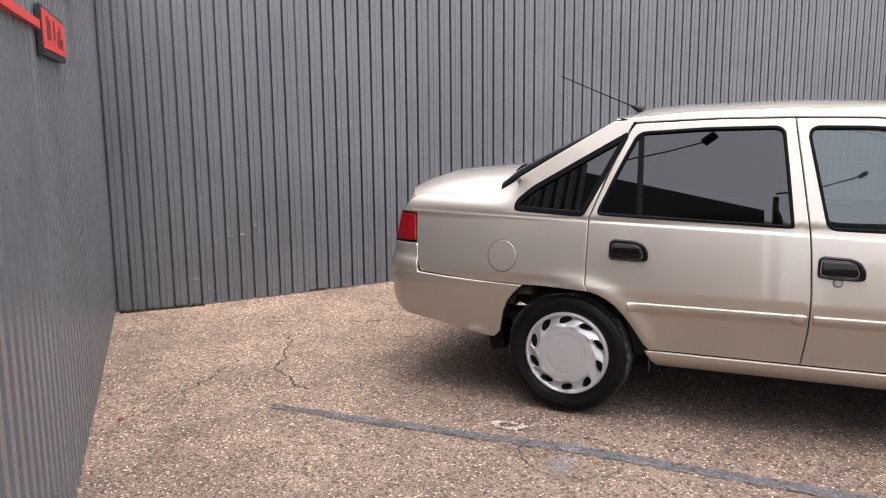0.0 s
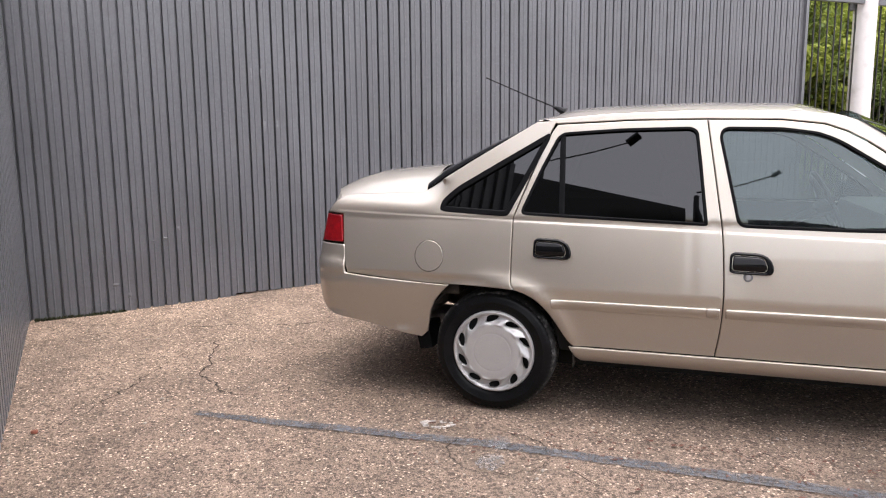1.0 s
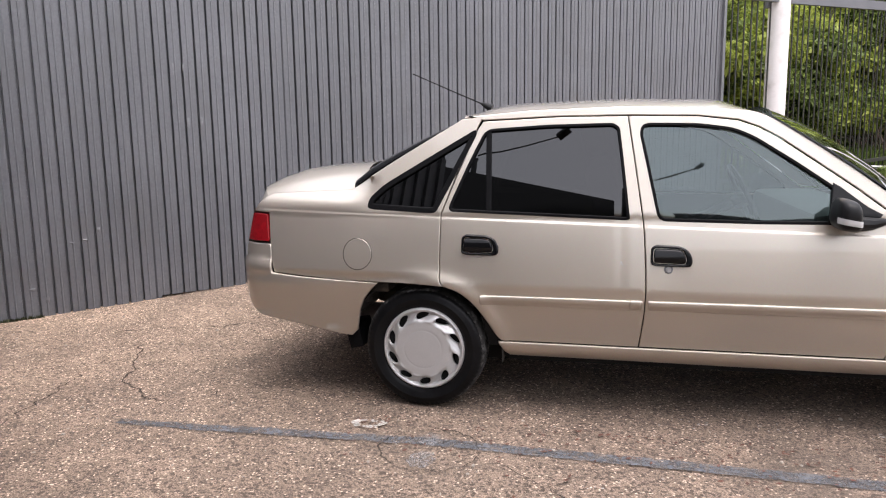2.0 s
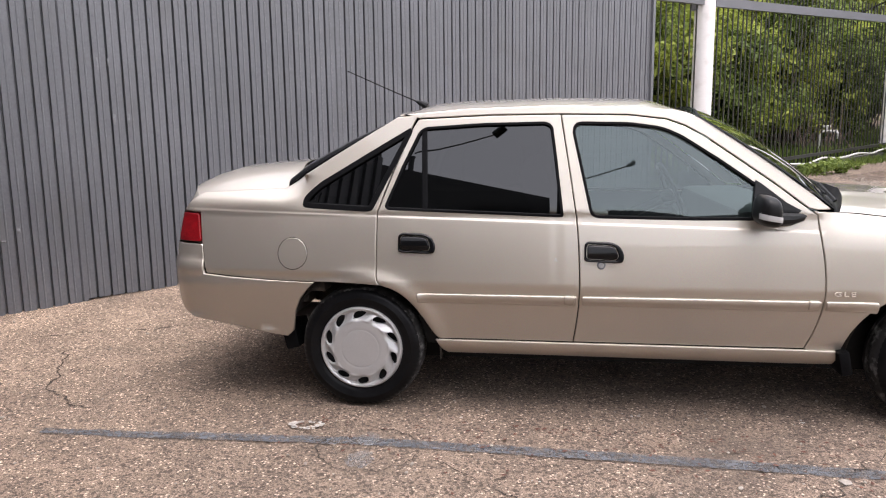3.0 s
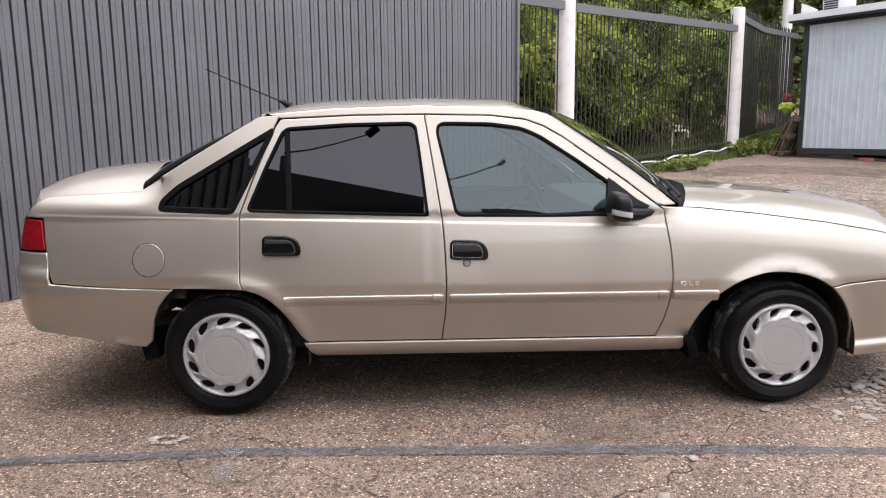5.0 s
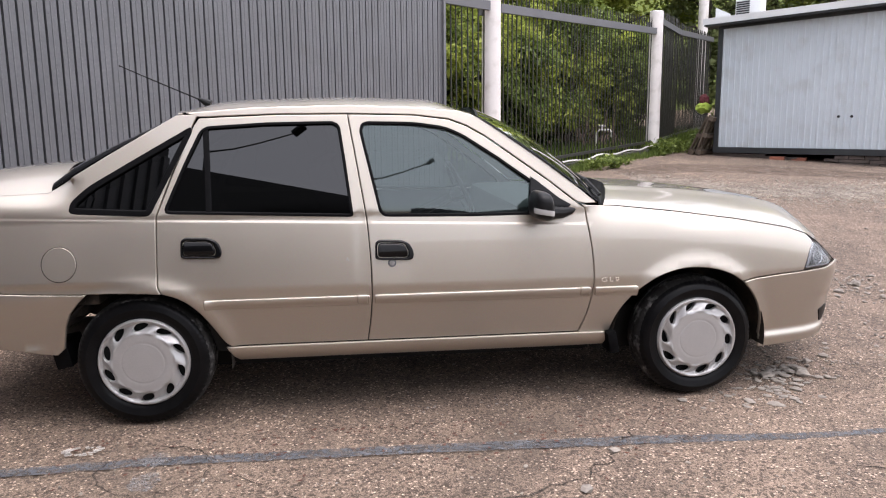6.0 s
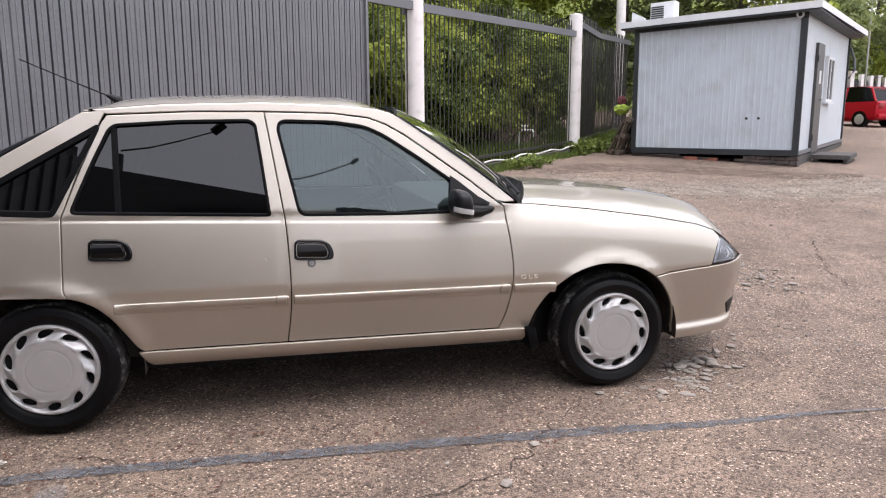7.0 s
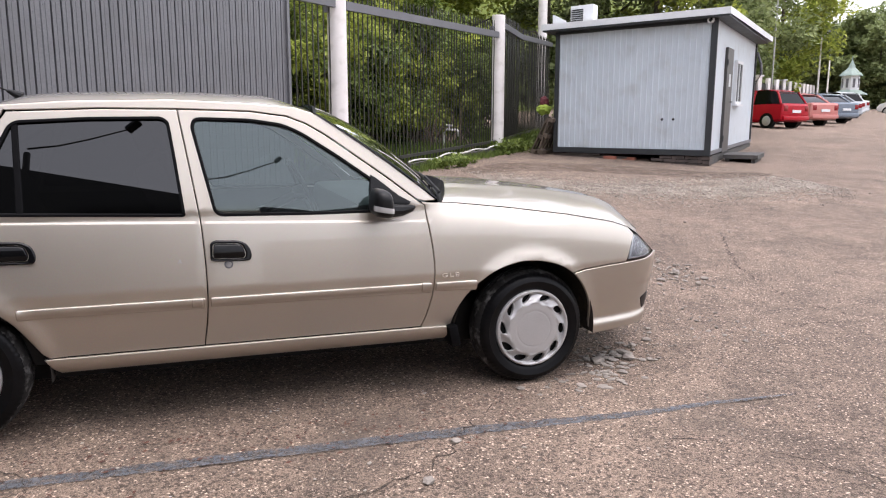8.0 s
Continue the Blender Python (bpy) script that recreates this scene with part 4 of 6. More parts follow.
car = thing("saloon_car", (1.2, CENTRE, 0.0), "beige metallic four-door saloon with silver wheel covers, parked", "car")


def both(name, outline, depth, mat, label="", parent=None, **kw):
    """A panel on the near flank and its mirror image on the far one."""
    out = []
    for flip in (None, CENTRE):
        out.append(part(name, panel(outline, depth, flip=flip, **kw), mat, parent or car, label))
    return out


# flanks
quarter = DOOR_R_BACK[:21] + [(0.02, 0.598), (-0.10, 0.602), (-0.205, 0.600), (-0.40, 0.606), (-0.60, 0.618), (-0.738, 0.628), (-0.750, 0.70), (-0.762, 0.80), (-0.772, 0.912), (-0.86, 0.918), (-0.835, 0.955), (-0.80, 0.988), (-0.765, 1.006), (-0.60, 1.014), (-0.36, 1.024), (-0.30, 1.062), (-0.12, 1.175), (0.06, 1.283), (0.165, 1.345), (0.262, 1.352), (0.24, 1.31), (0.16, 1.12)]
both("quarter_panel", quarter, side_y, PAINT, holes=[WIN_Q], crease=crease_z, step=0.023)
rear_door = DOOR_R_BACK + PILLAR_B[::-1] + [(0.60, 1.345), (0.262, 1.332), (0.24, 1.30), (0.16, 1.11)]
front_door = [(0.970, 0.337)] + PILLAR_B[::-1][1:] + [(1.20, 1.338), (1.36, 1.318), (1.44, 1.288), (1.52, 1.242), (1.65, 1.150), (1.80, 1.042), (1.93, 0.940)] + DOOR_F_FRONT
doors_r = both("rear_door", rear_door, side_y, PAINT, holes=[WIN_R], crease=crease_z, step=0.023)
doors_f = both("front_door", front_door, side_y, PAINT, holes=[WIN_F], crease=crease_z)
fender = DOOR_F_FRONT[::-1] + [(1.93, 0.940), (1.97, 0.930)] + [(x, z) for x, z in HOOD_EDGE[2:7]] + [(3.138, 0.724), (3.102, 0.68), (3.062, 0.587), (3.02, 0.587), (2.93, 0.584), (2.80, 0.575)] + ARCH_F[::-1][:-1]
both("front_wing", fender, side_y, PAINT)
sill = [(0.345, 0.337), (1.945, 0.337), (2.10, 0.334), (2.075, 0.262), (1.9, 0.258), (0.9, 0.262), (0.40, 0.262), (0.375, 0.285)]
both("sill", sill, lambda x, z: 0.046 + 8.0 * (z - 0.334) ** 2, PAINT, step=0.02, fill=[(x, z) for x in np.arange(0.36, 2.1, 0.03) for z in (0.272, 0.284, 0.296, 0.306, 0.316, 0.326)])
pillar = [(0.262, 1.334), (0.60, 1.3465), (0.905, 1.3465), (1.20, 1.3395), (1.36, 1.320), (1.44, 1.290), (1.52, 1.2445), (1.65, 1.1525), (1.80, 1.0445), (1.93, 0.9425), (1.965, 0.935), (2.035, 0.935), (1.80, 1.122), (1.60, 1.265), (1.50, 1.328), (1.40, 1.360), (1.20, 1.376), (0.89, 1.387), (0.48, 1.377), (0.19, 1.354)]
both("side_rail", pillar, side_y, PAINT, step=0.018)

# bumpers
bump_r = [(-0.900, 0.770), (-0.83, 0.768), (-0.752, 0.766), (-0.741, 0.630), (-0.60, 0.619), (-0.40, 0.607), (-0.205, 0.599), (-0.245, 0.56), (-0.281, 0.515), (-0.305, 0.46), (-0.318, 0.40), (-0.328, 0.355), (-0.36, 0.325), (-0.42, 0.332), (-0.52, 0.352), (-0.63, 0.378), (-0.74, 0.394), (-0.83, 0.408), (-0.885, 0.432), (-0.922, 0.485), (-0.938, 0.56), (-0.944, 0.64), (-0.944, 0.668), (-0.926, 0.694), (-0.910, 0.712)]


def bumper_y(x, z):
    return side_y(x, z) - 0.003 - 0.016 * smooth(0.70, 0.665, z) * smooth(-0.3, -0.7, x) - 0.008 * smooth(0.028, 0.012, z - (0.325 + 0.17 * min(0.42, max(0.0, -0.36 - x))))


rear_bumper, _ = both("rear_bumper", bump_r, bumper_y, PAINT)
bump_f = [(2.72, 0.562), (2.80, 0.5725), (2.93, 0.582), (3.05, 0.5855), (3.20, 0.592), (3.255, 0.603), (3.29, 0.616), (3.335, 0.612), (3.40, 0.580), (3.442, 0.525), (3.458, 0.46), (3.455, 0.39), (3.428, 0.31), (3.392, 0.245), (3.34, 0.217), (3.0, 0.207)] + ARCH_F_REAR[::-1][:-1]


def front_bumper_y(x, z):
    return side_y(x, z) - 0.006 - 0.016 * smooth(0.282, 0.262, z) + 0.01 * smooth(0.46, 0.43, z) * smooth(3.1, 3.3, x)


front_bumper, _ = both("front_bumper", bump_f, front_bumper_y, PAINT)
# lamp units
tail_shape = [(-0.865, 0.912), (-0.776, 0.907), (-0.760, 0.775), (-0.893, 0.777)]
both("tail_lamp", rounded(tail_shape, 0.012), flat_y(-0.004), RED_LENS, "red tail lamp lens", thick=0.03)
BRIGHT = material("bright_reflector", (0.72, 0.73, 0.76), 0.2, 0.7)[0]
lamp_shape = rounded([(3.070, 0.592), (3.100, 0.672), (3.132, 0.722), (3.158, 0.722), (3.225, 0.672), (3.272, 0.622), (3.240, 0.600)], 0.014)
for flip in (None, CENTRE):
    lens = part("headlamp", panel(lamp_shape, flat_y(-0.002), flip=flip, step=0.02), CLEAR_LENS, car, "clear headlamp lens")
    part("reflector", panel(inset(lamp_shape if area(lamp_shape) > 0 else lamp_shape[::-1], 0.004), flat_y(0.014), flip=flip, step=0.02), CHROME, lens, "dark lamp bowl")
    disc = [(3.165 + 0.036 * math.cos(q), 0.642 + 0.034 * math.sin(q)) for q in np.linspace(0, 2 * math.pi, 25)[:-1]]
    part("projector", panel(disc, lambda x, z: side_y(x, z) + 0.010 + 0.02 * math.exp(-((x - 3.165) ** 2 + (z - 0.642) ** 2) / 0.0005), flip=flip, gap=0, step=0.01), BRIGHT, lens, "round bright reflector")
    rim = [(3.077, 0.597), (3.105, 0.670), (3.136, 0.715), (3.148, 0.714), (3.120, 0.670), (3.098, 0.606), (3.235, 0.611), (3.255, 0.618), (3.240, 0.604)]
    part("bezel", panel(rim, flat_y(0.006), flip=flip, gap=0, step=0.02, roll=0.001), BRIGHT, lens, "silver bezel")
fog = rounded([(3.225, 0.362), (3.29, 0.380), (3.345, 0.370), (3.335, 0.305), (3.27, 0.282)], 0.012)
both("fog_recess", fog, lambda x, z: front_bumper_y(x, z) - 0.005, BLACK_PLASTIC, "black fog lamp recess", step=0.02)

# window glass, rubber and bars
def window(outline, pane_mat, name, rim=0.018, label=""):
    for k, flip in enumerate((None, CENTRE)):
        ccw = outline if area(outline) > 0 else outline[::-1]
        owner = {"quarter_window": car, "rear_window": doors_r[k], "front_window": doors_f[k]}[name]
        inner = inset(densify(ccw, 0.05), rim)
        seal = part("window_seal", panel(ccw, flat_y(-0.002), gap=-0.004, flip=flip, step=0.02, thick=0.03, holes=[inner]), RUBBER, owner, "black rubber window seal")
        pane = part("pane", panel(inset(ccw, rim * 0.6), flat_y(0.012), gap=0, flip=flip, step=0.06, thick=0.003, roll=0.0005), pane_mat, owner, label)
        pane.visible_shadow = False


window(WIN_Q, TINTED, "quarter_window", 0.022, "dark tinted quarter glass")
window(WIN_R, TINTED, "rear_window", 0.010, "dark tinted side glass")
window(WIN_F, PANE, "front_window", 0.010, "clear side glass reflecting the sky")
both("divider_bar", [(0.293, 0.93), (0.318, 0.93), (0.300, 1.298), (0.278, 1.29)], flat_y(0.001), RUBBER, "", gap=0)
for k, flip in enumerate((None, CENTRE)):
    sail = [(1.70, 0.897), (1.862, 0.897), (1.90, 0.935), (1.845, 0.965), (1.745, 1.045), (1.72, 1.06)]
    part("mirror_sail", panel(sail, flat_y(-0.007), flip=flip, gap=0, step=0.02), BLACK_PLASTIC, doors_f[k], "black mirror base")

# strips, handles, badge
def strip_y(x, z):
    u = abs(z - 0.545) / 0.024
    return side_y(x, z) - 0.016 + 0.010 * min(1.0, u) ** 2


for k, flip in enumerate((None, CENTRE)):
    for owner, x0, x1 in ((doors_r[k], 0.275, 0.982), (doors_f[k], 1.003, 1.985), (car, 2.003, 2.205)):
        part("rubbing_strip", panel(rounded([(x0, 0.517), (x1, 0.512), (x1, 0.560), (x0, 0.560)], 0.008), strip_y, flip=flip, gap=0, step=0.016, thick=0.02), PAINT, owner, "body-coloured rubbing strip")
    for owner, x1 in ((doors_r[k], 0.972), (doors_f[k], 1.978)):
        part("strip_end", panel(rounded([(x1 - 0.045, 0.520), (x1, 0.520), (x1, 0.562), (x1 - 0.045, 0.562)], 0.008), lambda x, z: strip_y(x, z) - 0.006, flip=flip, gap=0, step=0.016), PAINT, owner)
    for owner, x0, z0 in ((doors_r[k], 0.188, 0.752), (doors_f[k], 1.010, 0.722)):
        frame_out = rounded([(x0, z0 - 0.004), (x0 + 0.02, z0 - 0.010), (x0 + 0.135, z0 - 0.013), (x0 + 0.166, z0 - 0.010), (x0 + 0.170, z0 + 0.020), (x0 + 0.155, z0 + 0.055), (x0 + 0.12, z0 + 0.074), (x0 + 0.02, z0 + 0.078), (x0 + 0.001, z0 + 0.066)], 0.022)
        hole = rounded([(x0 + 0.008, z0 + 0.000), (x0 + 0.140, z0 - 0.003), (x0 + 0.148, z0 + 0.02), (x0 + 0.132, z0 + 0.056), (x0 + 0.112, z0 + 0.063), (x0 + 0.010, z0 + 0.067)], 0.018)
        hole = hole if area(hole) > 0 else hole[::-1]
        hd = part("door_handle", panel(frame_out, flat_y(-0.012), flip=flip, gap=0, step=0.014, thick=0.03, roll=0.006, holes=[hole]), HANDLE, owner, "black plastic door handle")
        part("handle_recess", panel(hole, flat_y(0.004), flip=flip, gap=0, step=0.02), DARK_IN, hd)
        grip = inset(hole, 0.004)
        zc = z0 + 0.032
        part("grip", panel(grip, lambda x, z, zc=zc: side_y(x, z) - 0.008 - 0.012 * max(0.0, 1 - ((z - zc) / 0.036) ** 2), flip=flip, gap=0, step=0.008), HANDLE, hd, "glossy black grip")
    for r, mat, off, nm in ((0.0185, RAIL, -0.004, "lock_ring"), (0.0125, STEEL, -0.006, "lock_cylinder")):
        disc = [(1.083 + r * math.cos(q), 0.698 + r * math.sin(q)) for q in np.linspace(0, 2 * math.pi, 18)[:-1]]
        part(nm, panel(disc, flat_y(off), flip=flip, gap=0, step=0.02, roll=0.003), mat, doors_f[k], "round metal lock")
flap = [(-0.305 + 0.068 * math.cos(q), 0.731 + 0.071 * math.sin(q)) for q in np.linspace(0, 2 * math.pi, 41)[:-1]]
groove = [(-0.305 + 0.0715 * math.cos(q), 0.731 + 0.0745 * math.sin(q)) for q in np.linspace(0, 2 * math.pi, 41)[:-1]]
part("flap_gap", panel(groove, flat_y(-0.0006), gap=0, roll=0.0003, step=0.03, holes=[flap]), worn("gap_shade", (0.05, 0.042, 0.035), 0.8), car)
part("fuel_flap", panel(flap, flat_y(-0.0022), gap=0, roll=0.002, step=0.02), PAINT, car, "round fuel flap")
for x0, z0, r in ((0.889, 0.722, 0.004), (0.893, 0.714, 0.003), (0.884, 0.716, 0.0025)):
    chip = [(x0 + r * math.cos(q), z0 + 1.4 * r * math.sin(q)) for q in np.linspace(0, 2 * math.pi, 9)[:-1]]
    part("paint_chip", panel(chip, flat_y(-0.0008), gap=0, roll=0.0004, step=0.01, thick=0.002), HUB, doors_r[0], "small pale paint chip")
text = bpy.data.curves.new("badge", "FONT")
text.body, text.size, text.extrude = "GLE", 0.034, 0.0022
text.space_character = 1.3
text_ob = bpy.data.objects.new("badge", text)
me = bpy.data.meshes.new_from_object(text_ob)
bpy.data.objects.remove(text_ob)
bm = bmesh.new()
bm.from_mesh(me)
bmesh.ops.transform(bm, verts=bm.verts, matrix=Matrix.Translation((2.03, side_y(2.06, 0.585) - 0.0035, 0.583)) @ pose(0, 0, 0, 90, 0, 0) @ Matrix.Diagonal((1.25, 0.8, 1, 1)))
part("badge", bm, worn("badge_silver", (0.62, 0.57, 0.51), 0.35, 0.2, vary=0.03), car, "silver trim letters on the wing", 0)

# upper skin
def across(v):
    """0 at the edges, 1 on the centre line."""
    return 1 - (2 * v - 1) ** 2


def roof_pt(u, v):
    c = across(v)
    x = lerp(0.175 - 0.07 * c, 1.475 + 0.05 * c, u)
    e = curve_at(RAIL_Z, lerp(0.175, 1.475, u))
    y0 = side_y(x, e) + 0.012
    return (x, lerp(y0, 2 * CENTRE - y0, v), e + 0.004 + 0.052 * c ** 0.75 * (0.35 + 0.65 * smooth(0, 0.15, u) * smooth(1, 0.85, u)))


bm = bmesh.new()
grid(bm, 40, 28, roof_pt)
part("roof", bm, PAINT, car)
for v0, s in ((0, 1), (1, -1)):
    bm = bmesh.new()
    tube(bm, [Vector(roof_pt(u, v0)) + Vector((0, -0.006 * s, -0.005)) for u in np.linspace(0, 1, 40)], 0.0035, 6)
    part("drip_moulding", bm, PAINT, car)


def rear_edge(u, v, inset_by=0.0):
    """The back window: u from the roof down to the boot."""
    c = across(v)
    x = lerp(0.185 - 0.035 * c, -0.345 - 0.07 * c, u)
    z = lerp(1.336 + 0.03 * c, 1.040 + 0.055 * c ** 0.4, u) - 0.012 * smooth(0.86, 1.0, u) * (1 - c)
    y0 = lerp(0.232, 0.135, u)
    return Vector((x, lerp(y0, 2 * CENTRE - y0, v), z + 0.012 * math.sin(u * math.pi)))


bm = bmesh.new()
grid(bm, 16, 20, lambda u, v: rear_edge(lerp(0.06, 0.93, u), lerp(0.035, 0.965, v)) + Vector((-0.004, 0, 0.006)))
part("rear_screen", bm, TINTED, car, "dark tinted rear window").visible_shadow = False
bm = bmesh.new()
for u0, u1, v0, v1 in ((0.02, 1, 0.0, 0.04), (0.02, 1, 0.96, 1.0), (0.02, 0.08, 0.04, 0.96), (0.92, 1.0, 0.04, 0.96)):
    grid(bm, 12, 8, lambda a, b, u0=u0, u1=u1, v0=v0, v1=v1: rear_edge(lerp(u0, u1, a), lerp(v0, v1, b)) + Vector((-0.003, 0, 0.005)))
for v in (0.0, 1.0):
    grid(bm, 16, 3, lambda a, b, v=v: rear_edge(a, v) + Vector((-0.003, 0, 0.005)) * b + Vector((0, 0, -0.03 * (1 - b))))
part("rear_screen_seal", bm, RUBBER, car, "wide black rubber seal")

BOOT_Z = [(-0.93, 0.975), (-0.87, 1.035), (-0.80, 1.070), (-0.70, 1.098), (-0.55, 1.112), (-0.40, 1.122), (-0.25, 1.13)]


def boot_pt(u, v):
    c = across(v)
    x = lerp(-0.30 - 0.06 * c, -0.80 - 0.10 * min(1.0, 2.2 * c), u)
    e = lerp(1.006, 0.986, u ** 2)
    y0 = side_y(max(x, -0.79), 1.012) + 0.006
    k = 1 - abs(2 * v - 1) ** 5
    return (x, lerp(y0, 2 * CENTRE - y0, v), lerp(e, curve_at(BOOT_Z, x) + 0.015, k))


bm = bmesh.new()
grid(bm, 24, 28, boot_pt)
part("boot_lid", bm, PAINT, car)
REAR_X = [(0.36, -0.40), (0.40, -0.78), (0.435, -0.875), (0.49, -0.918), (0.56, -0.936), (0.66, -0.942), (0.70, -0.918), (0.77, -0.900), (0.91, -0.868), (0.96, -0.835), (1.0, -0.80)]


def rear_pt(u, v):
    c = across(v)
    z = lerp(0.37, 1.0, u)
    x = curve_at(REAR_X, z)
    y0 = side_y(max(x, -0.938), min(z, 0.95)) + 0.004
    top = lerp(z, z + 0.045 * min(1.0, 2.5 * c), smooth(0.85, 1.0, z))
    p = Vector((x - 0.075 * c * (1 if z > 0.36 else 0.5), lerp(y0, 2 * CENTRE - y0, v), top))
    return p.lerp(Vector(boot_pt(1.0, v)), smooth(0.86, 1.0, u))


bm = bmesh.new()
grid(bm, 40, 24, rear_pt)
part("rear_panel", bm, PAINT, car)


def hood_pt(u, v):
    c = across(v)
    xe = lerp(2.06, 3.155, u)
    x = xe + lerp(0.17, 0.26, u) * c
    e = curve_at(HOOD_EDGE, xe)
    y0 = side_y(xe, e - 0.004) + 0.006
    crown = lerp(0.055, 0.075, smooth(0, 0.5, u)) * lerp(1.0, 0.35, smooth(0.75, 1, u))
    y = lerp(y0, 2 * CENTRE - y0, v)
    ridge = 0.010 * math.exp(-(((abs(y - CENTRE) - 0.33) / 0.05) ** 2)) * (1 - 0.6 * u)
    nose = -0.04 * smooth(0.86, 1.0, u) * c
    return (x, y, e + 0.002 + crown * c ** 0.7 + ridge + nose)


bm = bmesh.new()
grid(bm, 44, 36, hood_pt)
part("bonnet", bm, PAINT, car)
FRONT_X = [(0.21, 3.34), (0.245, 3.392), (0.31, 3.428), (0.39, 3.455), (0.46, 3.458), (0.52, 3.442), (0.565, 3.395), (0.60, 3.30), (0.655, 3.245), (0.70, 3.205), (0.725, 3.17)]


def nose_pt(u, v):
    c = across(v)
    z = lerp(0.212, 0.72, u)
    x = curve_at(FRONT_X, z)
    y0 = side_y(x, z) - 0.004
    p = Vector((x + 0.12 * c, lerp(y0, 2 * CENTRE - y0, v), z))
    return p.lerp(Vector(hood_pt(1.0, v)), smooth(0.80, 1.0, u))


bm = bmesh.new()
grid(bm, 36, 24, nose_pt)
part("nose", bm, PAINT, car)


def screen_pt(u, v):
    c = across(v)
    x = lerp(1.482 + 0.05 * c, 2.035 + 0.12 * c, u)
    z = lerp(1.335 + 0.05 * c, 0.937 + 0.03 * c, u)
    y0 = side_y(lerp(1.482, 2.035, u), z - 0.05 * c) - 0.002
    return Vector((x, lerp(y0, 2 * CENTRE - y0, v), z + 0.012 * math.sin(u * math.pi))) + Vector((0.02, 0, 0.025)) * (math.sin(u * math.pi) ** 0.8 * min(1.0, 1.6 * c))


bm = bmesh.new()
grid(bm, 20, 28, lambda u, v: screen_pt(u, lerp(0.02, 0.98, v)))
part("windscreen", bm, SCREEN, car, "windscreen glass").visible_shadow = False
bm = bmesh.new()
for v0, v1 in ((-0.002, 0.018), (0.982, 1.002)):
    grid(bm, 20, 2, lambda u, v, v0=v0, v1=v1: screen_pt(u, lerp(v0, v1, v)) + Vector((0, 0, 0.003)))
grid(bm, 2, 28, lambda u, v: screen_pt(lerp(0.0, 0.022, u), lerp(0.018, 0.982, v)) + Vector((0, 0, 0.002)))
part("windscreen_seal", bm, RUBBER, car, "black windscreen seal")
bm = bmesh.new()


def cowl_pt(u, v):
    a, b = screen_pt(1.0, v), Vector(hood_pt(0.0, v))
    p = a.lerp(b, u)
    return p + Vector((0, 0, -0.02 * math.sin(u * math.pi) + (0.016 if u > 0.95 else 0)))


grid(bm, 6, 28, cowl_pt)
part("cowl", bm, BLACK_PLASTIC, car, "black plastic cowl below the windscreen")
for v in (0.10, 0.52):
    bm = bmesh.new()
    a = screen_pt(1.0, v) + Vector((0.012, 0, 0.010))
    b = screen_pt(0.90, v + 0.05) + Vector((0, 0, 0.022))
    e = screen_pt(0.93, min(0.94, v + 0.40)) + Vector((0, 0, 0.03))
    tube(bm, [a, b, e], [0.010, 0.008, 0.005], 6)
    wiper = part("wiper", bm, BLACK_PLASTIC, car, "black wiper arm")
    bm = bmesh.new()
    tube(bm, [screen_pt(0.955, v + 0.02) + Vector((0, 0, 0.014)), screen_pt(0.95, min(0.96, v + 0.42)) + Vector((0, 0, 0.014))], 0.006, 6)
    part("blade", bm, RUBBER, wiper)
bm = bmesh.new()
tube(bm, [(0.20, CENTRE, 1.408), (0.16, CENTRE, 1.428), (0.14, CENTRE, 1.436)], [0.024, 0.014, 0.007], 10)
antenna = part("antenna_base", bm, BLACK_PLASTIC, car)
bm = bmesh.new()
tube(bm, [(0.16, CENTRE, 1.428), (0.0, CENTRE, 1.497), (-0.235, CENTRE, 1.602)], [0.0045, 0.0034, 0.003], 6)
tube(bm, [(-0.225, CENTRE, 1.598), (-0.240, CENTRE, 1.604)], 0.0035, 6)
part("mast", bm, BLACK_PLASTIC, antenna, "thin whip antenna")

# door mirrors
for s in (0, 1):
    bm = bmesh.new()
    geo = bmesh.ops.create_icosphere(bm, subdivisions=4, radius=1.0)
    for v in geo["verts"]:
        p = v.co
        q = [math.copysign(abs(p[k]) ** 0.62, p[k]) for k in range(3)]
        v.co = Vector((1.735 + 0.045 * q[0] * (1 - 0.12 * q[2]), -0.045 + 0.10 * q[1], 0.944 + 0.062 * q[2] - 0.008 * q[0]))
    tube(bm, [(1.75, -0.01, 0.908), (1.80, 0.02, 0.902), (1.85, 0.035, 0.900), (1.90, 0.042, 0.908), (1.915, 0.05, 0.912)], [0.03, 0.03, 0.026, 0.016, 0.006], 10)
    if s:
        for v in bm.verts:
            v.co.y = 2 * CENTRE - v.co.y
        bmesh.ops.reverse_faces(bm, faces=bm.faces)
    mir = part("door_mirror", bm, BLACK_PLASTIC, car, "black door mirror with a clear repeater")
    bm = bmesh.new()

    def lens_pt(u, v):
        a, pz = radians(lerp(-158, -22, u)), lerp(-0.36, -0.06, v)
        ring = math.sqrt(1 - pz * pz)
        q = [math.copysign(abs(k) ** 0.62, k) * 1.03 for k in (ring * math.cos(a), ring * math.sin(a), pz)]
        return Vector((1.735 + 0.045 * q[0] * (1 - 0.12 * q[2]), -0.045 + 0.10 * q[1], 0.944 + 0.062 * q[2] - 0.008 * q[0]))

    grid(bm, 24, 4, lens_pt)
    if s:
        for v in bm.verts:
            v.co.y = 2 * CENTRE - v.co.y
        bmesh.ops.reverse_faces(bm, faces=bm.faces)
    part("repeater", bm, material("repeater_lens", (0.5, 0.5, 0.5), 0.15, 0, 0.6)[0], mir, "clear indicator strip")

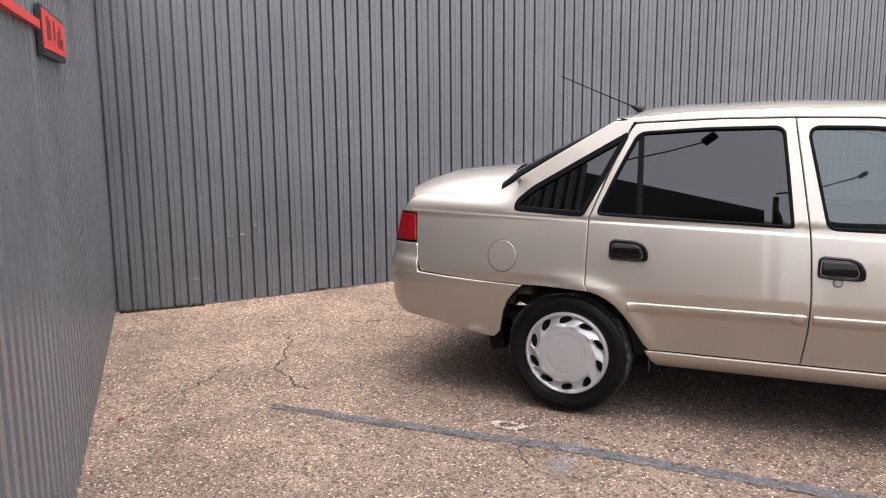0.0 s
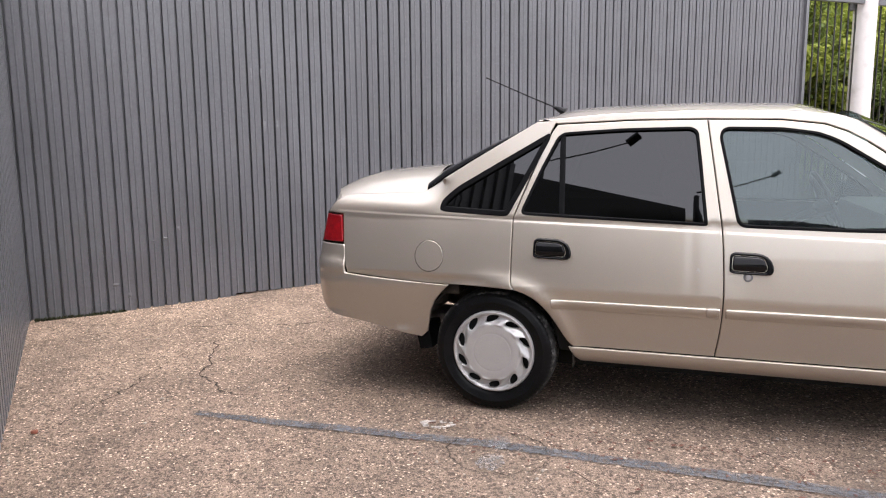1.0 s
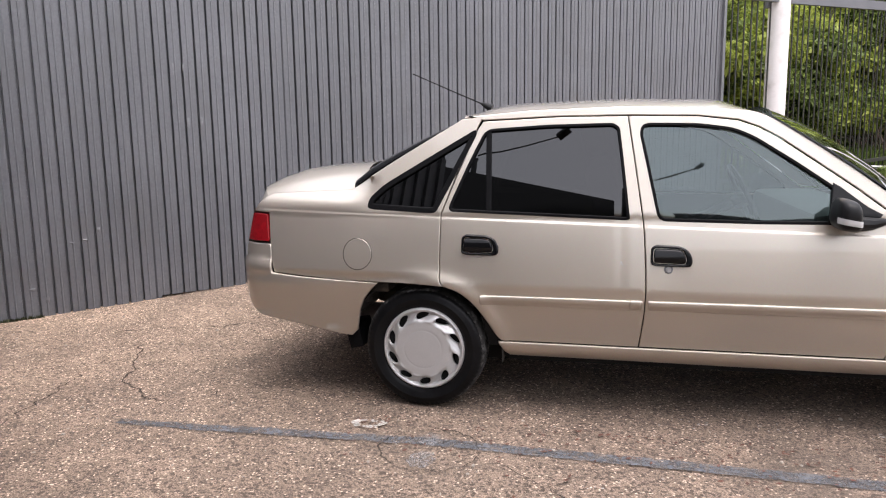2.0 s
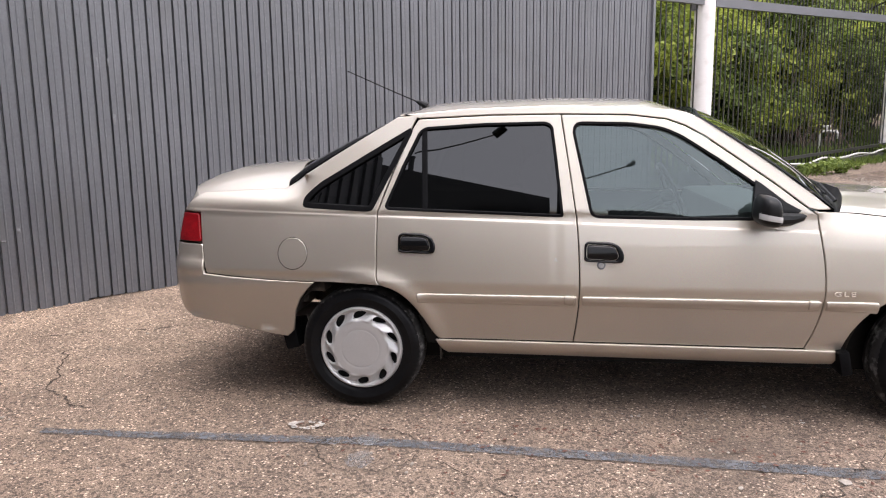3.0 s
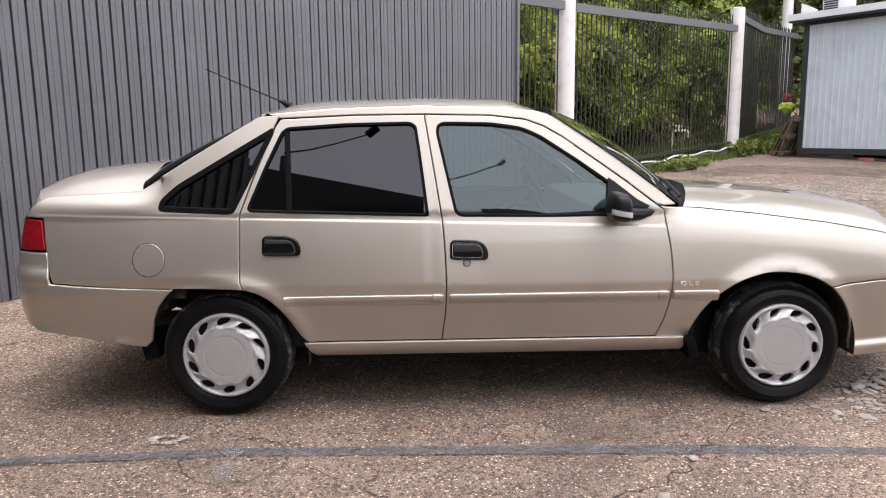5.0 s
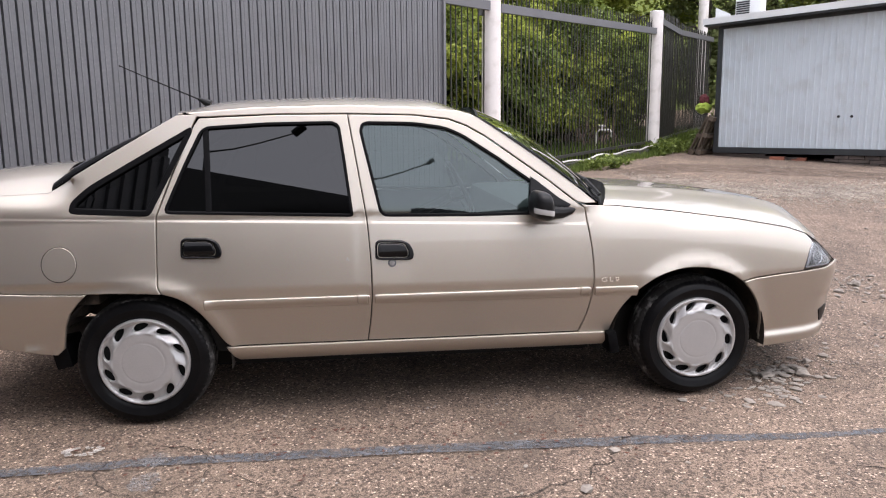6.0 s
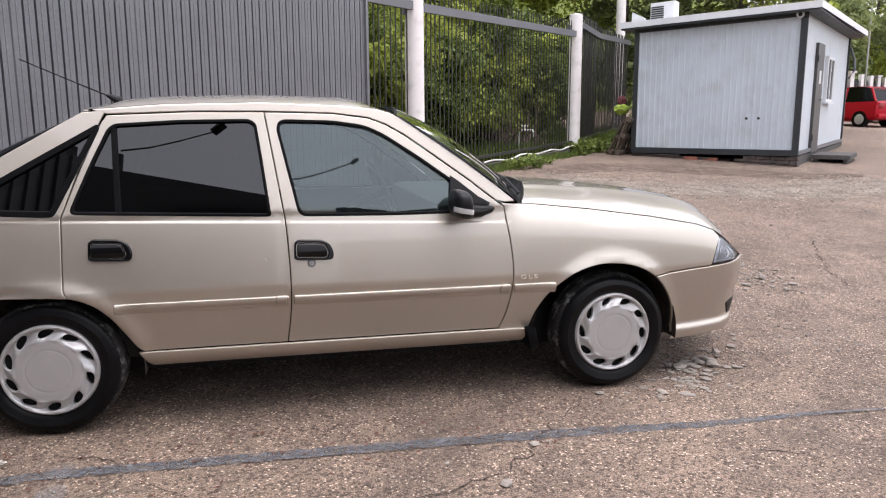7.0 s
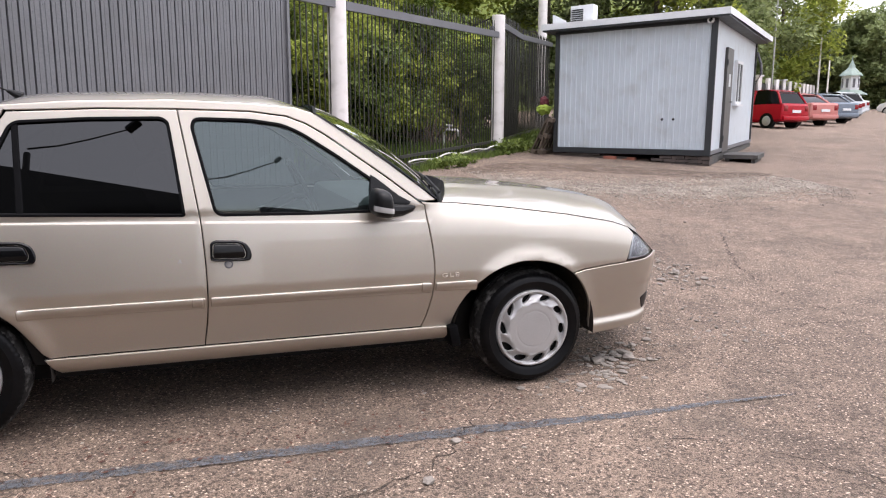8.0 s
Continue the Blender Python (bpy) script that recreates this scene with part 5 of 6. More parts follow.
# wheels
def hub_depth(r, q):
    base = float(np.interp(r, [0, 0.086, 0.088, 0.092, 0.094, 0.134, 0.146, 0.172, 0.180, 0.190, 0.197], [0.020, 0.021, 0.0219, 0.0219, 0.0212, 0.0225, 0.033, 0.041, 0.032, 0.030, 0.048]))
    if 0.126 < r < 0.184:
        base += 0.009 * math.sin(10 * (q + 8.0 * (r - 0.126)) + 0.6) * math.sin(math.pi * (r - 0.126) / 0.058)
    return base


def wheel(cx, side, phase):
    """Tyre, rim and ten-slot cover of one wheel; side 0 is the near flank."""
    sgn = 1 if side == 0 else -1
    y0 = 0.0 if side == 0 else 2 * CENTRE
    cz = 0.287
    bm = bmesh.new()
    prof = [(0.188, 0.060), (0.192, 0.046), (0.200, 0.038), (0.215, 0.030), (0.235, 0.026), (0.238, 0.0245), (0.241, 0.026), (0.256, 0.029), (0.267, 0.035), (0.276, 0.045), (0.283, 0.058), (0.287, 0.072), (0.2885, 0.100), (0.283, 0.102), (0.283, 0.110), (0.2885, 0.112), (0.2885, 0.135), (0.283, 0.137), (0.283, 0.145), (0.2885, 0.147), (0.2875, 0.175), (0.275, 0.20), (0.24, 0.22), (0.19, 0.20)]

    if cx > 1:
        prof = [(r, y + 0.012 * smooth(0.25, 0.28, r) * smooth(0.11, 0.07, y)) for r, y in prof]

    def tread(n, k):
        if 8 <= n <= 11:
            return -0.003 if k % 3 == 0 else 0.0
        if 15 <= n <= 16:
            return -0.0035 if (k + 1) % 3 == 0 else 0.0
        return 0.0

    lathe(bm, prof, (0, 0, 0), 216, tread)
    tyre = bm
    for v in tyre.verts:
        v.co = Vector((cx + v.co.x, y0 + sgn * v.co.y, cz + v.co.z))
    for f in tyre.faces:
        if all(math.hypot(v.co.x - cx, v.co.z - cz) > 0.2715 for v in f.verts):
            f.material_index = 1
    whl = part("wheel", tyre, [TYRE, TREAD], car, "black tyre with a silver plastic wheel cover", 40)
    rings = [[(0.197 * math.cos(q), 0.197 * math.sin(q)) for q in np.linspace(0, 2 * math.pi, 121)[:-1]]]
    holes = []
    for k in range(10):
        q0 = phase + 2 * math.pi * k / 10
        shape = []
        for du, r in ((-0.20, 0.140), (-0.02, 0.141), (0.13, 0.152), (0.21, 0.172), (0.12, 0.179), (-0.05, 0.176), (-0.18, 0.162)):
            shape.append((r * math.cos(q0 - du), r * math.sin(q0 - du)))
        holes.append(rounded(shape, 0.012, 3))

    def cover(x, z):
        return hub_depth(math.hypot(x, z), math.atan2(z, x) - phase)

    fill = [(r * math.cos(q), r * math.sin(q)) for r in (0.0, 0.03, 0.06, 0.083, 0.0865, 0.088, 0.092, 0.094, 0.105, 0.115, 0.122, 0.13, 0.138, 0.146, 0.154, 0.162, 0.170, 0.176, 0.180, 0.185, 0.190) for q in np.linspace(0, 2 * math.pi, 13 if r < 0.04 else (49 if r < 0.08 else 121))[:-1]]
    bm = panel(rings[0], cover, gap=0, thick=0.02, step=0.012, holes=holes, roll=0.0015, fill=fill)
    for v in bm.verts:
        v.co = Vector((cx + v.co.x, y0 + sgn * v.co.y, cz + v.co.z))
    part("wheel_cover", bm, HUB, whl, "silver ten-slot plastic wheel cover", 40)
    bm = bmesh.new()
    lathe(bm, [(0.002, 0.075), (0.10, 0.078), (0.195, 0.062), (0.199, 0.050)], (0, 0, 0), 48)
    for v in bm.verts:
        v.co = Vector((cx + v.co.x, y0 + sgn * v.co.y, cz + v.co.z))
    part("rim", bm, DARK_IN, whl, "black steel rim")


for cx, ph in ((0.0, 0.35), (2.52, 0.55)):
    for side in (0, 1):
        wheel(cx, side, ph)

# wheel houses, mud flaps, underside
for cx, r, last in ((0.0, 0.37, 0.86 * math.pi), (2.485, 0.382, math.pi + 0.1)):
    for s in (0, 1):
        bm = bmesh.new()
        arc = [(cx + r * math.cos(q), 0.27 + r * math.sin(q)) for q in np.linspace(-0.1, last, 24)]
        rows = []
        for x, z in arc:
            rows.append([bm.verts.new((x, y if not s else 2 * CENTRE - y, z)) for y in (0.045, 0.40)])
        for a, b in zip(rows, rows[1:]):
            bm.faces.new((a[0], b[0], b[1], a[1]))
        part("wheel_house", bm, LINER, car)
        bm = bmesh.new()
        vs = [bm.verts.new((x, 0.40 if not s else 2 * CENTRE - 0.40, z)) for x, z in arc]
        bm.faces.new(vs)
        part("inner_wall", bm, LINER, car)
for x0, x1, z0, z1, yy in ((-0.405, -0.335, 0.255, 0.372, 0.085), (2.068, 2.115, 0.235, 0.34, 0.01)):
    for s in (0, 1):
        bm = bmesh.new()
        ya, yb = (yy, yy + 0.19) if not s else (2 * CENTRE - yy - 0.19, 2 * CENTRE - yy)
        box(bm, (x0, ya, z0), (x1, yb, z1), Matrix.Translation(((x0 + x1) / 2, 0, z1)) @ pose(0, 0, 0, 0, -12 if cx else 8, 0) @ Matrix.Translation((-(x0 + x1) / 2, 0, -z1)), 0.012)
        part("mud_flap", bm, RUBBER, car, "black rubber mud flap")
bm = bmesh.new()
box(bm, (-0.16, 0.28, 0.175), (2.08, 2 * CENTRE - 0.28, 0.34), None, 0.03)
box(bm, (2.081, 0.28, 0.175), (2.95, 2 * CENTRE - 0.28, 0.40), None, 0.03)
part("underbody", bm, DARK_IN, car, "dark underside")
bm = bmesh.new()
box(bm, (-0.86, 0.13, 0.47), (-0.27, 2 * CENTRE - 0.13, 0.62), None, 0.03)
box(bm, (-0.269, 0.06, 0.545), (-0.17, 2 * CENTRE - 0.06, 0.64), None, 0.01)
part("boot_floor", bm, LINER, car, "rusty brown boot floor")
bm = bmesh.new()
tube(bm, [(-0.62, 0.5, 0.30), (-0.55, 0.5, 0.30), (-0.30, 0.5, 0.30), (-0.26, 0.5, 0.31)], [0.03, 0.085, 0.085, 0.03], 14)
part("silencer", bm, STEEL, car, "rusty exhaust silencer")
# black hull added behind the flanks: blocks light, keeps the panel gaps dark
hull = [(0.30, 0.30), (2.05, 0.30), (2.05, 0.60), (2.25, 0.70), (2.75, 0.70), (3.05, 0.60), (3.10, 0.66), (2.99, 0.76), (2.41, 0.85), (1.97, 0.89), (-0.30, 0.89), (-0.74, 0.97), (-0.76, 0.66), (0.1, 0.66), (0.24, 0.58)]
both("gap_backing", hull, flat_y(0.035), DARK_IN, step=0.08)

# black plate added between the wheels to block light under the car
bm = bmesh.new()
box(bm, (0.37, 0.09, 0.255), (2.04, 2 * CENTRE - 0.09, 0.30), None, 0.01)
part("shade_plate", bm, DARK_IN, car)

# cabin
bm = bmesh.new()
box(bm, (0.0, 0.14, 0.38), (2.0, 2 * CENTRE - 0.14, 0.42))
part("floor_pan", bm, TRIM_IN, car, "", 0)
bm = bmesh.new()
box(bm, (1.66, 0.13, 0.62), (2.02, 2 * CENTRE - 0.13, 0.93), None, 0.05)
part("dashboard", bm, TRIM_IN, car, "grey dashboard")
bm = bmesh.new()
box(bm, (-0.36, 0.2, 0.94), (0.10, 2 * CENTRE - 0.2, 0.98), None, 0.01)
part("parcel_shelf", bm, TRIM_IN, car)


def seat_shape(bm, x, y, w):
    box(bm, (x, y, 0.44), (x + 0.50, y + w, 0.62), None, 0.05)
    box(bm, (-0.07, 0, 0), (0.07, w, 0.60), Matrix.Translation((x + 0.02, y, 0.56)) @ pose(0, 0, 0, 0, -20, 0), 0.05)


for y in (0.24, 0.94):
    bm = bmesh.new()
    seat_shape(bm, 0.95, y, 0.48)
    st = part("front_seat", bm, SEAT, car, "grey cloth seat")
    bm = bmesh.new()
    box(bm, (-0.045, 0.12, 0.63), (0.045, 0.36, 0.80), Matrix.Translation((0.97, y, 0.56)) @ pose(0, 0, 0, 0, -18, 0), 0.04)
    part("headrest", bm, SEAT, st)
bm = bmesh.new()
seat_shape(bm, 0.16, 0.24, 1.18)
part("rear_bench", bm, SEAT, car, "grey cloth rear bench")
bm = bmesh.new()
hub_m = Matrix.Translation((1.56, 1.18, 0.90)) @ pose(0, 0, 0, 0, 65, 0)
ring = [hub_m @ Vector((0.19 * math.cos(q), 0.19 * math.sin(q), 0)) for q in np.linspace(0, 2 * math.pi, 33)]
tube(bm, ring, 0.014, 8)
tube(bm, [hub_m @ Vector((0, -0.18, 0)), hub_m @ Vector((0, 0, -0.03)), hub_m @ Vector((0, 0.18, 0))], [0.015, 0.05, 0.015], 8)
tube(bm, [hub_m @ Vector((0, 0, -0.03)), hub_m @ Vector((0, 0, -0.3))], 0.03, 8)
part("steering_wheel", bm, BLACK_PLASTIC, car, "black steering wheel")
bm = bmesh.new()
grid(bm, 10, 10, lambda u, v: Vector(roof_pt(lerp(0.02, 0.98, u), lerp(0.03, 0.97, v))) - Vector((0, 0, 0.02)))
part("headlining", bm, SEAT, car)

# ---- marks on the ground ----
ribbon("tar_line", [(-1.33, -0.405), (-0.96, -0.40), (-0.40, -0.37), (0.1, -0.35), (0.86, -0.37), (1.76, -0.405), (2.2, -0.43), (2.72, -0.475), (3.18, -0.475), (3.68, -0.50)], [0.05, 0.07, 0.07, 0.075, 0.08, 0.08, 0.085, 0.065, 0.045, 0.012], TAR, "faded grey-blue painted bay line on the asphalt", 0.003, 0.006)
bm = bmesh.new()
rnd = random.Random(21)
for k in range(60):
    q = 2 * math.pi * k / 60 + rnd.uniform(-0.05, 0.05)
    if rnd.random() < 0.3:
        continue
    x, y = -0.19 + 0.062 * math.cos(q) + rnd.uniform(-0.015, 0.015), -0.222 + 0.035 * math.sin(q) + rnd.uniform(-0.008, 0.008)
    r = rnd.uniform(0.005, 0.013)
    vs = [bm.verts.new((x + r * math.cos(a) * rnd.uniform(0.6, 1.3), y + r * math.sin(a) * rnd.uniform(0.6, 1.3), 0.0085)) for a in np.linspace(0, 2 * math.pi, 7)[:-1]]
    bm.faces.new(vs)
solid("chalk_mark", bm, WHITE_MARK, "small white ring-shaped chalky mark on asphalt", "mark", kind="structure", soft=0)
bm = bmesh.new()
for cx, cy, rx, ry in ((0.13, -0.53, 0.055, 0.075), (0.12, -0.34, 0.05, 0.07)):
    vs = [bm.verts.new((cx + rx * math.cos(a) * rnd.uniform(0.8, 1.15), cy + ry * math.sin(a) * rnd.uniform(0.8, 1.15), 0.0095)) for a in np.linspace(0, 2 * math.pi, 31)[:-1]]
    bm.faces.new(vs)
solid("cement_patch", bm, PATCH, "smooth grey cement smear over the bay line", "patch", kind="structure", soft=0)
ellipse = [(0.135 + 0.205 * math.cos(a), -0.42 + 0.20 * math.sin(a)) for a in np.linspace(0.2, 2 * math.pi + 0.1, 40)]
ribbon("crack", ellipse, [0.002, 0.008, 0.003, 0.009, 0.002, 0.007, 0.002], CRACK, "round crack about a patched hole", 0.003, 0.012, "crack")
CRACKS = [
    ([(0.40, -0.50), (0.54, -0.57), (0.66, -0.68), (0.74, -0.76), (0.80, -0.95)], 0.010),
    ([(2.34, -0.06), (2.15, -0.26), (1.98, -0.42), (1.88, -0.58), (1.72, -0.72), (1.47, -0.82), (1.2, -0.86)], 0.011),
    ([(-2.02, 0.77), (-1.80, 0.37), (-1.68, 0.12), (-1.42, -0.09), (-1.22, -0.14)], 0.012),
    ([(-2.0, 0.5), (-2.01, 0.29), (-1.91, -0.13), (-1.85, -0.45), (-1.84, -0.75)], 0.010),
    ([(-2.4, 0.95), (-2.04, 1.09), (-1.73, 1.17), (-1.40, 1.36), (-0.95, 1.5)], 0.014),
    ([(2.75, -0.72), (2.81, -0.77), (3.06, -0.91), (3.20, -1.11), (3.33, -1.35)], 0.013),
    ([(6.39, 3.47), (5.48, 2.10), (5.09, 0.92), (5.27, 0.38)], 0.014),
    ([(-0.9, -0.15), (-1.1, 0.02), (-1.2, 0.25)], 0.006),
    ([(0.9, -0.1), (1.1, -0.16), (1.35, -0.12)], 0.006),
    ([(4.2, 0.9), (4.6, 0.5), (5.1, 0.45), (5.6, 0.1)], 0.010),
]
for n, (line, width) in enumerate(CRACKS):
    crack(line, width * 0.95, n)


def icosahedron():
    g = (1 + math.sqrt(5)) / 2
    vs = [Vector(v).normalized() for a in (-1, 1) for b in (-g, g) for v in ((0, a, b), (a, b, 0), (b, 0, a))]
    side = min((p - q).length for p, q in itertools.combinations(vs, 2)) * 1.01
    fs = []
    for i, j, k in itertools.combinations(range(12), 3):
        if max((vs[i] - vs[j]).length, (vs[j] - vs[k]).length, (vs[i] - vs[k]).length) < side:
            out = (vs[j] - vs[i]).cross(vs[k] - vs[i]).dot(vs[i]) > 0
            fs.append((i, j, k) if out else (i, k, j))
    return vs, fs


ICO_V, ICO_F = icosahedron()


def pebble(verts, faces, x, y, r, rnd, flat=0.6):
    """A broken stone resting on the ground."""
    t = Matrix.Rotation(rnd.uniform(0, 6.3), 3, "Z")
    sx, sy, sz = r * rnd.uniform(0.7, 1.3), r * rnd.uniform(0.6, 1.1), r * flat * rnd.uniform(0.6, 1.2)
    z0 = ground_z(x, y) + sz * 0.55
    n = len(verts)
    for p in ICO_V:
        k = rnd.uniform(0.72, 1.1)
        verts.append(t @ Vector((p.x * sx * k, p.y * sy * k, p.z * sz * k)) + Vector((x, y, z0)))
    faces += [(n + i, n + j, n + k) for i, j, k in ICO_F]


def stones(name, n, spread, size, mat, label, seed, flat=0.6):
    rnd = random.Random(seed)
    verts, faces = [], []
    for _ in range(n):
        x, y = spread(rnd)
        pebble(verts, faces, x, y, rnd.uniform(*size) * (1 + 1.2 * rnd.random() ** 6), rnd, flat)
    return tagged(new(name, raw(name, verts, faces, mat)), label, "stones", kind="stuff")


def heap(rnd):
    u, v = rnd.gauss(0, 1), rnd.gauss(0, 1)
    return 3.02 + 0.16 * u + 0.08 * v, 0.17 + 0.17 * v + 0.05 * u


stones("crushed_stone", 120, heap, (0.011, 0.025), STONE, "small heap of broken grey stones by the front wheel", 5, 0.32)
stones("crushed_stone", 170, lambda r: (r.uniform(2.9, 4.4), 0.35 + r.uniform(-0.2, 1.2) * r.random()), (0.004, 0.012), STONE, "loose broken stones scattered on asphalt", 6)
stones("crushed_stone", 120, lambda r: (4.65 + r.gauss(0, 0.2), 2.0 + r.gauss(0, 0.25)), (0.008, 0.022), STONE, "loose broken stones scattered on asphalt", 7)
stones("grit", 900, lambda r: (r.uniform(-3.2, 4.5), r.uniform(-1.5, 1.6)), (0.0025, 0.007), GRAVEL, "pale grit on the asphalt", 8)
for x, y, r in ((2.43, -0.03, 0.03), (1.93, -0.50, 0.022), (1.72, -0.80, 0.03), (3.35, 0.42, 0.03), (3.5, 0.5, 0.028)):
    verts, faces = [], []
    pebble(verts, faces, x, y, r, random.Random(int(x * 100)), 0.5)
    tagged(new("stone", raw("stone", verts, faces, STONE)), "single pale stone lying on asphalt", "stone", "single stones")


def strip_of(rnd):
    u, v = rnd.random(), rnd.gauss(0, 0.5)
    x = lerp(5.2, 10.6, u)
    return x, float(np.interp(x, [5.2, 6.5, 8.2, 10.6], [7.6, 6.4, 6.0, 6.3])) + v


stones("gravel_strip", 9000, strip_of, (0.006, 0.016), GRAVEL, "pale gravel spread before the cabin", 9)
stones("gravel_strip", 500, lambda r: (r.uniform(4.0, 10), r.uniform(3.0, 9)), (0.006, 0.015), STONE, "thin loose gravel on the yard", 10)
EARTH = worn("bare_earth", (0.125, 0.087, 0.064), 0.95, vary=0.35, scale=2.5, relief=0.006, dirt=(0.17, 0.135, 0.105))
faded(EARTH, 0.0, 0.65, 5.0)
ribbon("bare_earth", spline([(5.2, 8.3), (6.6, 8.95), (7.8, 8.55), (9.4, 7.5), (10.6, 7.5)], 8), [0.4, 1.2, 1.3, 1.0, 0.4], EARTH, "bare brown earth along the fence and cabin", 0.004, 0.02, "earth")
# dead leaves blown under the car
rnd = random.Random(41)
bm = bmesh.new()
for _ in range(260):
    x, y = rnd.uniform(-0.3, 2.4), -0.12 - abs(rnd.gauss(0, 0.22))
    r, q0, up = rnd.uniform(0.004, 0.011), rnd.uniform(0, 6.28), rnd.uniform(0.0, 0.004)
    vs = [bm.verts.new((x + r * k * math.cos(q0 + a), y + r * k * math.sin(q0 + a), 0.009 + up * (a > 2))) for a, k in ((0, 1.6), (1.4, 0.6), (3.1, 1.3), (4.7, 0.7))]
    bm.faces.new(vs)
solid("dead_leaves", bm, worn("dead_leaf", (0.09, 0.035, 0.022), 0.85, vary=0.5, scale=20), "small dark red-brown dead leaves on the asphalt", "leaves", kind="stuff", soft=0)
bm = bmesh.new()
for cx, cy, n in ((1.21, 0.04, 9), (1.59, 0.06, 6), (1.93, 0.05, 5), (0.80, -0.62, 4)):
    for _ in range(n):
        x, y, r = cx + rnd.gauss(0, 0.035), cy + rnd.gauss(0, 0.02), rnd.uniform(0.003, 0.008)
        bm.faces.new([bm.verts.new((x + r * rnd.uniform(0.6, 1.4) * math.cos(a), y + r * rnd.uniform(0.5, 1.1) * math.sin(a), 0.0088)) for a in np.linspace(0, 2 * math.pi, 7)[:-1]])
solid("chalk_mark", bm, WHITE_MARK, "scattered small white chalky flecks on asphalt", "mark", kind="structure", soft=0)
bm = bmesh.new()
q = CORNER + SIDE * 2.35 + Vector((0.06, 0.06, 0))
box(bm, (-0.014, -0.01, 0), (0.014, 0.01, 0.016), Matrix.Translation((q.x, q.y, ground_z(q.x, q.y) + 0.001)) @ Matrix.Rotation(0.5, 4, "Z"), 0.006)
solid("brick_piece", bm, BRICK, "orange brick fragment at the wall foot", "brick")

# ---- sign on the near wall ----


def west(x, z, out=0.0):
    """A point on the near wall's face, by its x."""
    s = (x - west_start.x) / SIDE.x
    p = west_start + SIDE * s
    n = Vector((-SIDE.y, SIDE.x, 0))
    return Vector((p.x, p.y, z)) + n * out


def west_board(bm, x0, x1, z0, z1, o0, o1, tilt=True):
    rise = 0.075 if tilt else 0.0
    c = [[bm.verts.new(west(x, z + rise * (SX1 - x), o)) for x, z in ((x0, z0), (x1, z0), (x1, z1), (x0, z1))] for o in (o0, o1)]
    for k in range(4):
        bm.faces.new((c[0][k], c[0][(k + 1) % 4], c[1][(k + 1) % 4], c[1][k]))
    bm.faces.new(c[0][::-1])
    bm.faces.new(c[1])
    bmesh.ops.recalc_face_normals(bm, faces=bm.faces)


SX0, SX1, SZ0, SZ1 = -1.90, -1.42, 1.588, 1.707
sign = thing("wall_sign", west(-1.6, SZ0), "small red and black sign board on the wall", "sign")
bm = bmesh.new()
west_board(bm, SX0, SX1, SZ0 - 0.03, SZ1 + 0.012, 0.004, 0.022)
part("board", bm, SHEET_DARK, sign, "black backing board", 0)
bm = bmesh.new()
west_board(bm, SX0 + 0.004, SX1 - 0.004, SZ0 - 0.008, SZ1 + 0.002, 0.022, 0.026)
part("face", bm, RED_SIGN, sign, "red face", 0)
for k, (a, w, z0, z1) in enumerate(((0.10, 0.03, 0.2, 0.85), (0.20, 0.02, 0.25, 0.8), (0.42, 0.025, 0.3, 0.85), (0.62, 0.05, 0.15, 0.6), (0.80, 0.03, 0.1, 0.45), (0.72, 0.02, 0.5, 0.8))):
    xa = lerp(SX1 - 0.02, SX0 + 0.04, a)
    bm = bmesh.new()
    west_board(bm, xa - w, xa, lerp(SZ0, SZ1, z0), lerp(SZ0, SZ1, z1), 0.026, 0.029)
    part("lettering_bar", bm, RED_LETTER, sign, "dark red bar of lettering", 0)
bm = bmesh.new()
west_board(bm, -1.40, -0.65, 1.637, 1.664, 0.004, 0.02)
solid("red_strip", bm, RED_SIGN, "red painted batten along the wall", "batten", soft=0)
bm = bmesh.new()
west_board(bm, -2.34, -2.17, 1.99, 2.10, 0.004, 0.12, False)
solid("wall_box", bm, SHED_WHITE, "white junction box high on the wall", "box", soft=0)


# ---- leaves and trees ----
def leaf_mesh(name, centres, size, mat, seed, droop=0.5):
    """Many small folded leaves round the given clump centres (x, y, z, radius, count)."""
    rng = np.random.default_rng(seed)
    pos = []
    for x, y, z, r, n in centres:
        p = rng.normal(0, 1, (n, 3))
        p /= np.linalg.norm(p, axis=1)[:, None]
        pos.append(np.array([x, y, z]) + p * r * (rng.random((n, 1)) ** 0.5) * [1, 1, 0.75])
    pos = np.concatenate(pos)
    n = len(pos)
    a = rng.uniform(0, 2 * np.pi, n)
    tilt = rng.normal(-droop * 0.5, 0.5, n)
    roll = rng.normal(0, 0.6, n)
    ln = size * rng.uniform(0.6, 1.35, n)
    d = np.stack([np.cos(a) * np.cos(tilt), np.sin(a) * np.cos(tilt), np.sin(tilt)], 1)
    s = np.stack([-np.sin(a) * np.cos(roll), np.cos(a) * np.cos(roll), np.sin(roll)], 1)
    up = np.cross(d, s)
    wd = ln * rng.uniform(0.26, 0.42, n)
    v = np.empty((n, 4, 3))
    v[:, 0] = pos
    v[:, 1] = pos + d * (ln * 0.45)[:, None] + s * wd[:, None] + up * (wd * 0.35)[:, None]
    v[:, 2] = pos + d * ln[:, None]
    v[:, 3] = pos + d * (ln * 0.45)[:, None] - s * wd[:, None] + up * (wd * 0.35)[:, None]
    base = np.arange(n)[:, None] * 4
    faces = np.concatenate([base + [0, 1, 2], base + [0, 2, 3]])
    me = bpy.data.meshes.new(name)
    me.from_pydata(v.reshape(-1, 3), [], faces.tolist())
    me.materials.append(mat)
    return me


